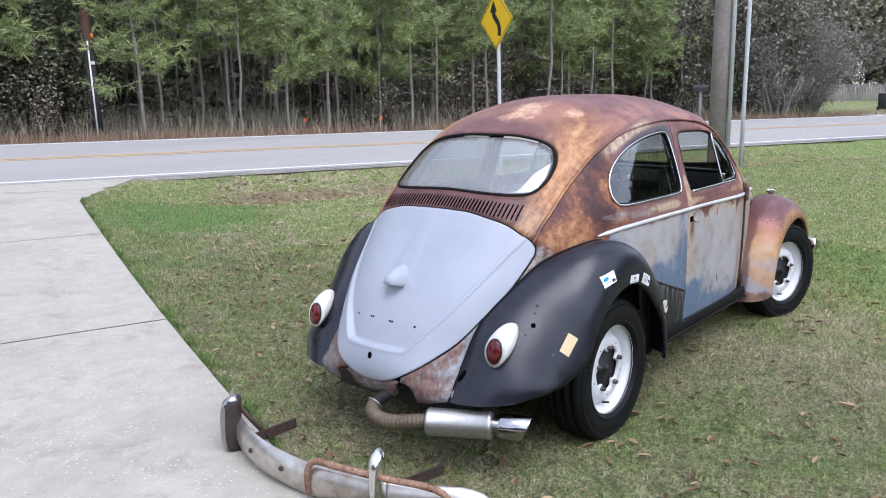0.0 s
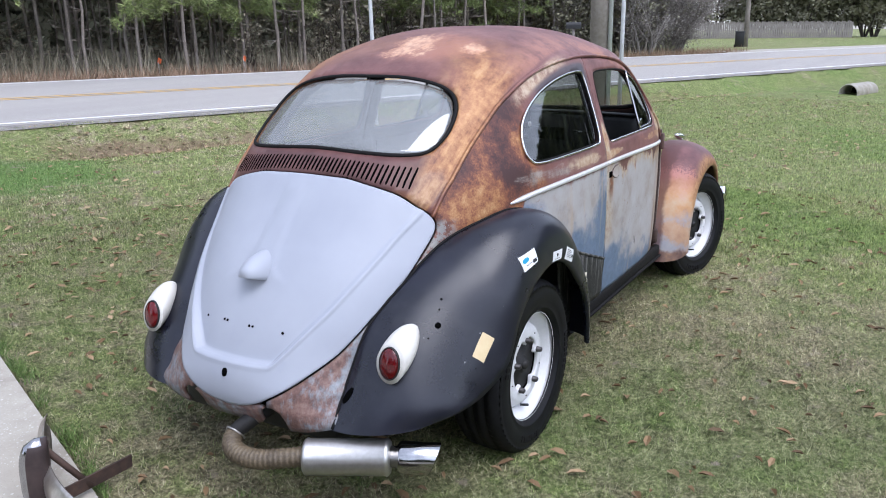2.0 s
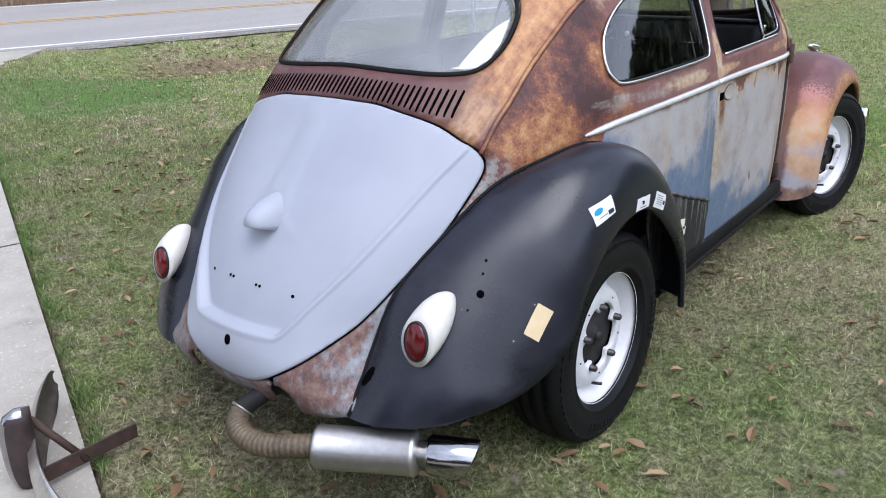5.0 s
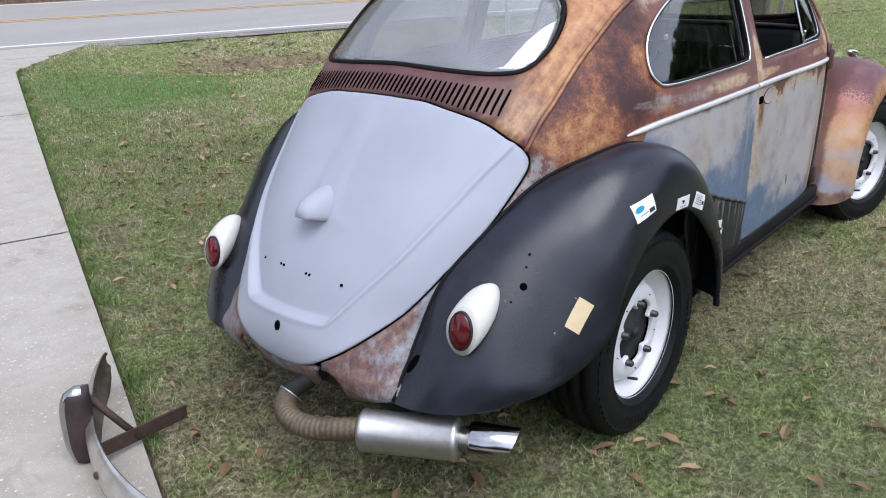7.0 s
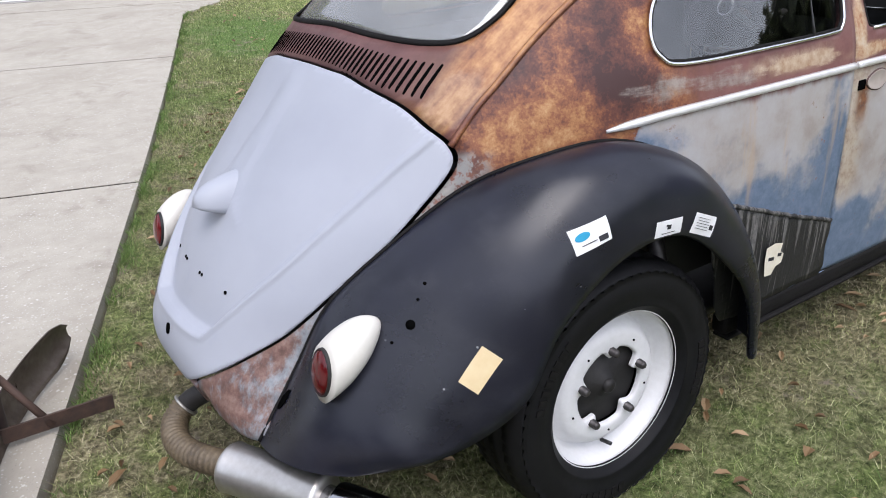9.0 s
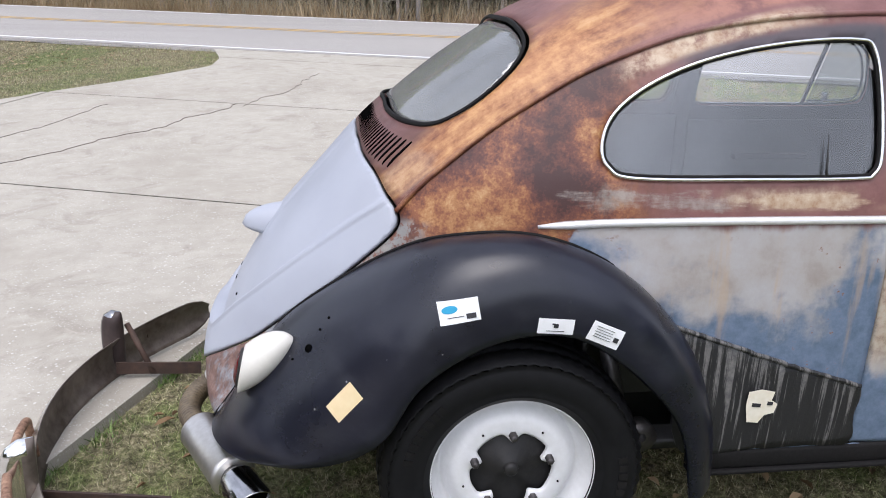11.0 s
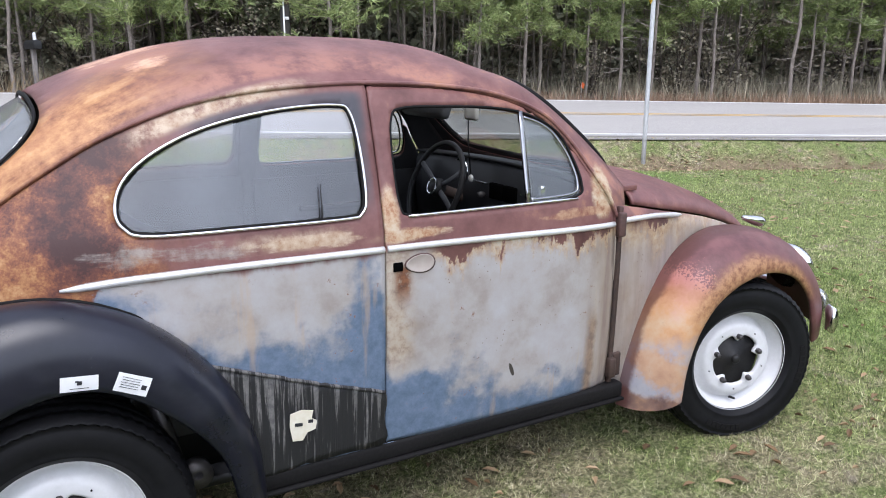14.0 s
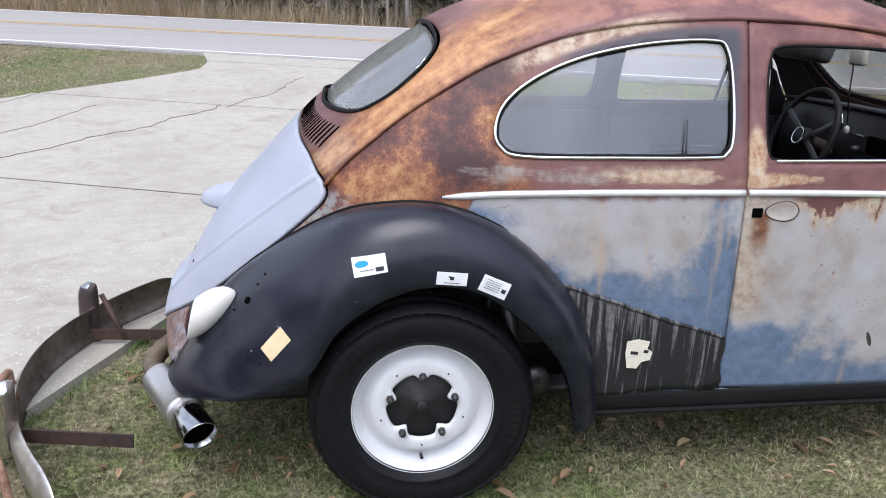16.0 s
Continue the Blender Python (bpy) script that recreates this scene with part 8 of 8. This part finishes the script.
blade = [(0.016, -0.070), (0.008, -0.060), (-0.008, -0.040), (-0.012, -0.015), (-0.012, 0.015), (-0.008, 0.040), (0.008, 0.060), (0.016, 0.070), (0.019, 0.068), (0.011, 0.056), (-0.004, 0.036), (-0.008, 0.0), (-0.004, -0.036), (0.011, -0.056), (0.019, -0.068)]
blade = [(-a, b) for a, b in blade]
bm = sweep(pts, [(-a, b) for a, b in blade], up=(0, 0, 1), scale=[0.35, 0.72, 0.90] + [1.0] * 47 + [0.90, 0.72, 0.35])
bm.normal_update()
for f in bm.faces:
    f.material_index = 1 if f.normal.x > 0.15 else 0
part("blade", bm, [OLDCHROME, BLADEBACK], bump, "dull pitted chrome blade with a brown rusted back")


def overrider(y, lean, dull=False):
    rows = []
    bm = bmesh.new()
    for i in range(15):
        t = i / 14
        w = 0.026 * (1 - abs(2 * t - 1) ** 4) ** 0.35 + 0.004
        d = 0.048 * (1 - abs(2 * t - 1) ** 3) ** 0.5 + 0.006
        rows.append([bm.verts.new((-0.02 - d * max(0.0, math.cos(a)) + 0.035 * max(0.0, -math.cos(a)), w * math.sin(a), 0.255 * t)) for a in np.linspace(0, 2 * math.pi, 17)[:-1]])
    for i in range(14):
        for j in range(16):
            bm.faces.new((rows[i][j], rows[i][(j + 1) % 16], rows[i + 1][(j + 1) % 16], rows[i + 1][j]))
    bm.faces.new(rows[0][::-1])
    bm.faces.new(rows[-1])
    bmesh.ops.recalc_face_normals(bm, faces=bm.faces[:])
    bm.normal_update()
    for f in bm.faces:
        f.material_index = 1 if f.normal.x > 0.15 or (dull and f.normal.x > -0.60 and f.normal.z < 0.45) else 0
    slope = math.degrees(math.atan2(2 * 0.42 * 0.80 * (y + 0.02) / 0.78**2, 1.0))
    return moved(bm, Matrix.Translation((bumper_u(y), y, 0.045)) @ pose(0, 0, 0, 0, lean, -slope))


part("overrider", overrider(0.405, 2, True), [DARKCHROME, OVERBACK], bump, "dull chrome overrider with brown rust")
part("overrider", overrider(-0.435, 2), [CHROME, BLADEBACK], bump, "bright chrome overrider")
bar = rounded([(-1.30, -0.16, 0.08), (-1.305, -0.165, 0.17), (-1.295, -0.20, 0.215), (-1.28, -0.31, 0.22), (-1.24, -0.48, 0.215), (-1.18, -0.63, 0.205), (-1.14, -0.69, 0.17), (-1.12, -0.71, 0.08)], 8, False)
part("towel_bar", sweep(bar, ring(0.0125, 10), up=(0, 1, 0.2)), BARERUST, bump, "rust-brown tubular towel bar")
for y0, e in ((0.36, Vector((-0.915, 0.37, 0.085))), (-0.40, Vector((-0.86, -0.44, 0.085)))):
    a = Vector((bumper_u(y0) + 0.015, y0, 0.10))
    part("bracket", sweep([a, a.lerp(e, 0.5), e], [(-0.004, -0.022), (0.004, -0.022), (0.004, 0.022), (-0.004, 0.022)], up=(0, 0, 1)), IRON, bump, "rusty flat steel bracket", smooth=False)
part("strut", sweep([Vector((bumper_u(0.42) + 0.02, 0.43, 0.24)), Vector((-1.08, 0.36, 0.08))], ring(0.011, 8), up=(0, 1, 0)), IRON, bump)
for y in (0.20, -0.02, 0.55):
    part("bolt_head", moved(lathe([(0.0001, 0.008), (0.008, 0.007), (0.012, 0.0)], 10), Matrix.Translation((bumper_u(y) - 0.013, y, 0.14)) @ pose(0, 0, 0, 0, 0, 90)), IRON, bump)

# ---- grass, leaves and roadside growth ----


def scatter_blades(name, label, count, region, height, width, material, seed, category="grass", tuft=1, lean=0.5):
    """Blades of grass as one mesh; region(rng) gives a place or None."""
    rng = np.random.RandomState(seed)
    xy = region(rng, count)
    n = len(xy)
    z = ground_many(xy)
    a = rng.uniform(0, 2 * np.pi, n)
    h = height * rng.uniform(0.45, 1.25, n)
    ln = lean * rng.uniform(0.2, 1.3, n)
    w = width * rng.uniform(0.6, 1.3, n)
    b = rng.uniform(0, 2 * np.pi, n)
    base = np.c_[xy, z - 0.004]
    side = np.c_[np.cos(a), np.sin(a), np.zeros(n)] * w[:, None]
    tip = np.c_[np.cos(b) * ln * h, np.sin(b) * ln * h, h]
    verts = np.empty((n * 3, 3))
    verts[0::3], verts[1::3], verts[2::3] = base - side, base + side, base + tip
    me = bpy.data.meshes.new(name)
    me.vertices.add(n * 3)
    me.vertices.foreach_set("co", verts.ravel())
    me.loops.add(n * 3)
    me.loops.foreach_set("vertex_index", np.arange(n * 3))
    me.polygons.add(n)
    me.polygons.foreach_set("loop_start", np.arange(0, n * 3, 3))
    me.update()
    me.validate()
    me.materials.append(material)
    return tagged(new(name, me), label, category, kind="stuff")


def off_drive(xy):
    u, v = xy[:, 0] * RN[0] + xy[:, 1] * RN[1], xy[:, 0] * RT[0] + xy[:, 1] * RT[1]
    le = np.interp(u, [-6.0, 0.0, 3.2, 4.6, 5.5, 6.5, 7.6, 8.3, 9.3], [-16.0, -12.0, -7.6, -6.35, -6.0, -5.55, -5.2, -5.45, -6.1])
    re = -1.12 + 0.95 * np.maximum(0, u - 7.55) / 1.75
    return xy[((v > re + 0.015) | (v < le - 0.02)) & (u < 9.2)]


def near_lawn(rng, count):
    xy = rng.uniform((-2.2, -2.6), (5.2, 3.6), (count, 2))
    return off_drive(xy)


def mid_lawn(rng, count):
    r = 3.0 + 11.0 * rng.uniform(0, 1, count) ** 0.8
    a = rng.uniform(-0.75, 2.4, count)
    return off_drive(np.c_[r * np.cos(a), r * np.sin(a)])


def edge_strip(rng, count):
    u = rng.uniform(-0.9, 7.6, count)
    u = u[np.sin(u * 6.1) + np.sin(u * 15.7 + 1.0) + rng.uniform(-1, 1, count) > 0.1]
    count = len(u)
    v = -1.115 + np.abs(rng.normal(0, 0.045, count)) * (0.35 + 0.65 * np.sin(u * 4.3) ** 2)
    return np.c_[u * RN[0] + v * RT[0], u * RN[1] + v * RT[1]]


def weed_spots(rng, count):
    c = rng.uniform((-2.0, -2.5), (5.0, 3.4), (110, 2))
    xy = c[rng.randint(0, len(c), count)] + rng.normal(0, 0.045, (count, 2))
    return off_drive(xy)


def verge(lo, hi, v0, v1):
    def region(rng, count):
        u, v = rng.uniform(lo, hi, count), rng.uniform(v0, v1, count)
        keep = np.sin(v * 1.3) * 0.3 + np.sin(v * 0.41 + 1) * 0.4 + rng.uniform(-0.6, 1.0, count) > 0
        return np.c_[u * RN[0] + v * RT[0], u * RN[1] + v * RT[1]][keep]
    return region


scatter_blades("lawn_grass", "short clipped green and straw lawn grass", 560000, near_lawn, 0.027, 0.0012, BLADE, 5, lean=1.2)
scatter_blades("lawn_thatch", "dry straw stalks lying in the lawn", 70000, near_lawn, 0.008, 0.0010, STRAW, 7, lean=5.5)
scatter_blades("lawn_thatch_far", "dry straw stalks lying in the lawn", 60000, mid_lawn, 0.012, 0.003, STRAW, 12, lean=4.5)
scatter_blades("lawn_grass_far", "coarse patchy lawn grass towards the road", 400000, mid_lawn, 0.032, 0.0030, BLADE, 6)
scatter_blades("edge_grass", "fresh green grass along the concrete edge", 13000, edge_strip, 0.036, 0.0022, FRESH, 8, lean=1.0)
scatter_blades("lawn_weeds", "small bright green weed tufts in the lawn", 9000, weed_spots, 0.024, 0.0026, FRESH, 15, lean=1.6)
scatter_blades("dry_verge_grass", "tall dry straw grass along the wood's edge", 9000, verge(17.9, 19.8, -26, -2), 0.62, 0.008, STRAW, 9, lean=0.6)
scatter_blades("wood_undergrowth", "thin brown stems and brush under the pines", 22000, verge(19.6, 24.5, -28, 30), 0.85, 0.011, UNDER, 16, lean=0.45)
scatter_blades("low_verge_grass", "low brown grass and brush along the wood's edge", 16000, verge(17.4, 20.0, -4, 32), 0.34, 0.010, RUSSET, 10, lean=0.6)

# fallen leaves
lr = random.Random(21)
lv, lf = [], []
for _ in range(1500):
    x, y = lr.uniform(-2.0, 5.0), lr.uniform(-2.6, 3.6)
    if along(x, y) < -1.0:
        continue
    z = ground_z(x, y) + 0.013
    a, s = lr.uniform(0, 6.28), lr.uniform(0.013, 0.036)
    d, e = Vector((math.cos(a), math.sin(a), lr.uniform(-0.15, 0.25))), Vector((-math.sin(a), math.cos(a), lr.uniform(-0.2, 0.2)))
    c = Vector((x, y, z))
    i = len(lv)
    lv += [c - d * s, c - d * s * 0.3 + e * s * 0.42 + Vector((0, 0, 0.008)), c + d * s * 0.5 + e * s * 0.30 + Vector((0, 0, 0.010)), c + d * s * 1.1, c + d * s * 0.5 - e * s * 0.30 + Vector((0, 0, 0.010)), c - d * s * 0.3 - e * s * 0.42 + Vector((0, 0, 0.008)), c + d * s * 0.1]
    lf += [(i, i + 1, i + 6), (i + 1, i + 2, i + 6), (i + 2, i + 3, i + 6), (i + 3, i + 4, i + 6), (i + 4, i + 5, i + 6), (i + 5, i, i + 6)]
tagged(raw("fallen_leaves", lv, lf, DEADLEAF), "scattered curled brown leaves on the lawn", "leaves", kind="stuff")
lv, lf = [], []
for _ in range(10500):
    u, v = lr.gauss(7.9, 0.62), lr.choice((lr.uniform(0.6, 15.0), lr.uniform(0.6, 15.0), lr.uniform(-17.0, -6.3)))
    if lr.random() < 0.35:
        u, v = lr.uniform(1.5, 9.0), lr.uniform(-0.7, 14.0)
    if u > 9.1 or v < right_edge(u) + 0.1 and v > -6.2 or lr.random() > 0.75 + 0.25 * math.sin(v * 1.1):
        continue
    x, y = at_uv(u, v)
    a, s = lr.uniform(0, 6.28), lr.uniform(0.022, 0.048)
    d, e = Vector((math.cos(a), math.sin(a), lr.uniform(-0.3, 0.3))), Vector((-math.sin(a), math.cos(a), lr.uniform(-0.3, 0.3)))
    c = Vector((x, y, ground_z(x, y) + 0.03))
    i = len(lv)
    lv += [c - d * s, c + e * s * 0.4, c + d * s, c - e * s * 0.4]
    lf.append((i, i + 1, i + 2, i + 3))
tagged(raw("swale_leaves", lv, lf, DEADLEAF), "brown leaf litter lying in the roadside swale", "leaves", kind="stuff")
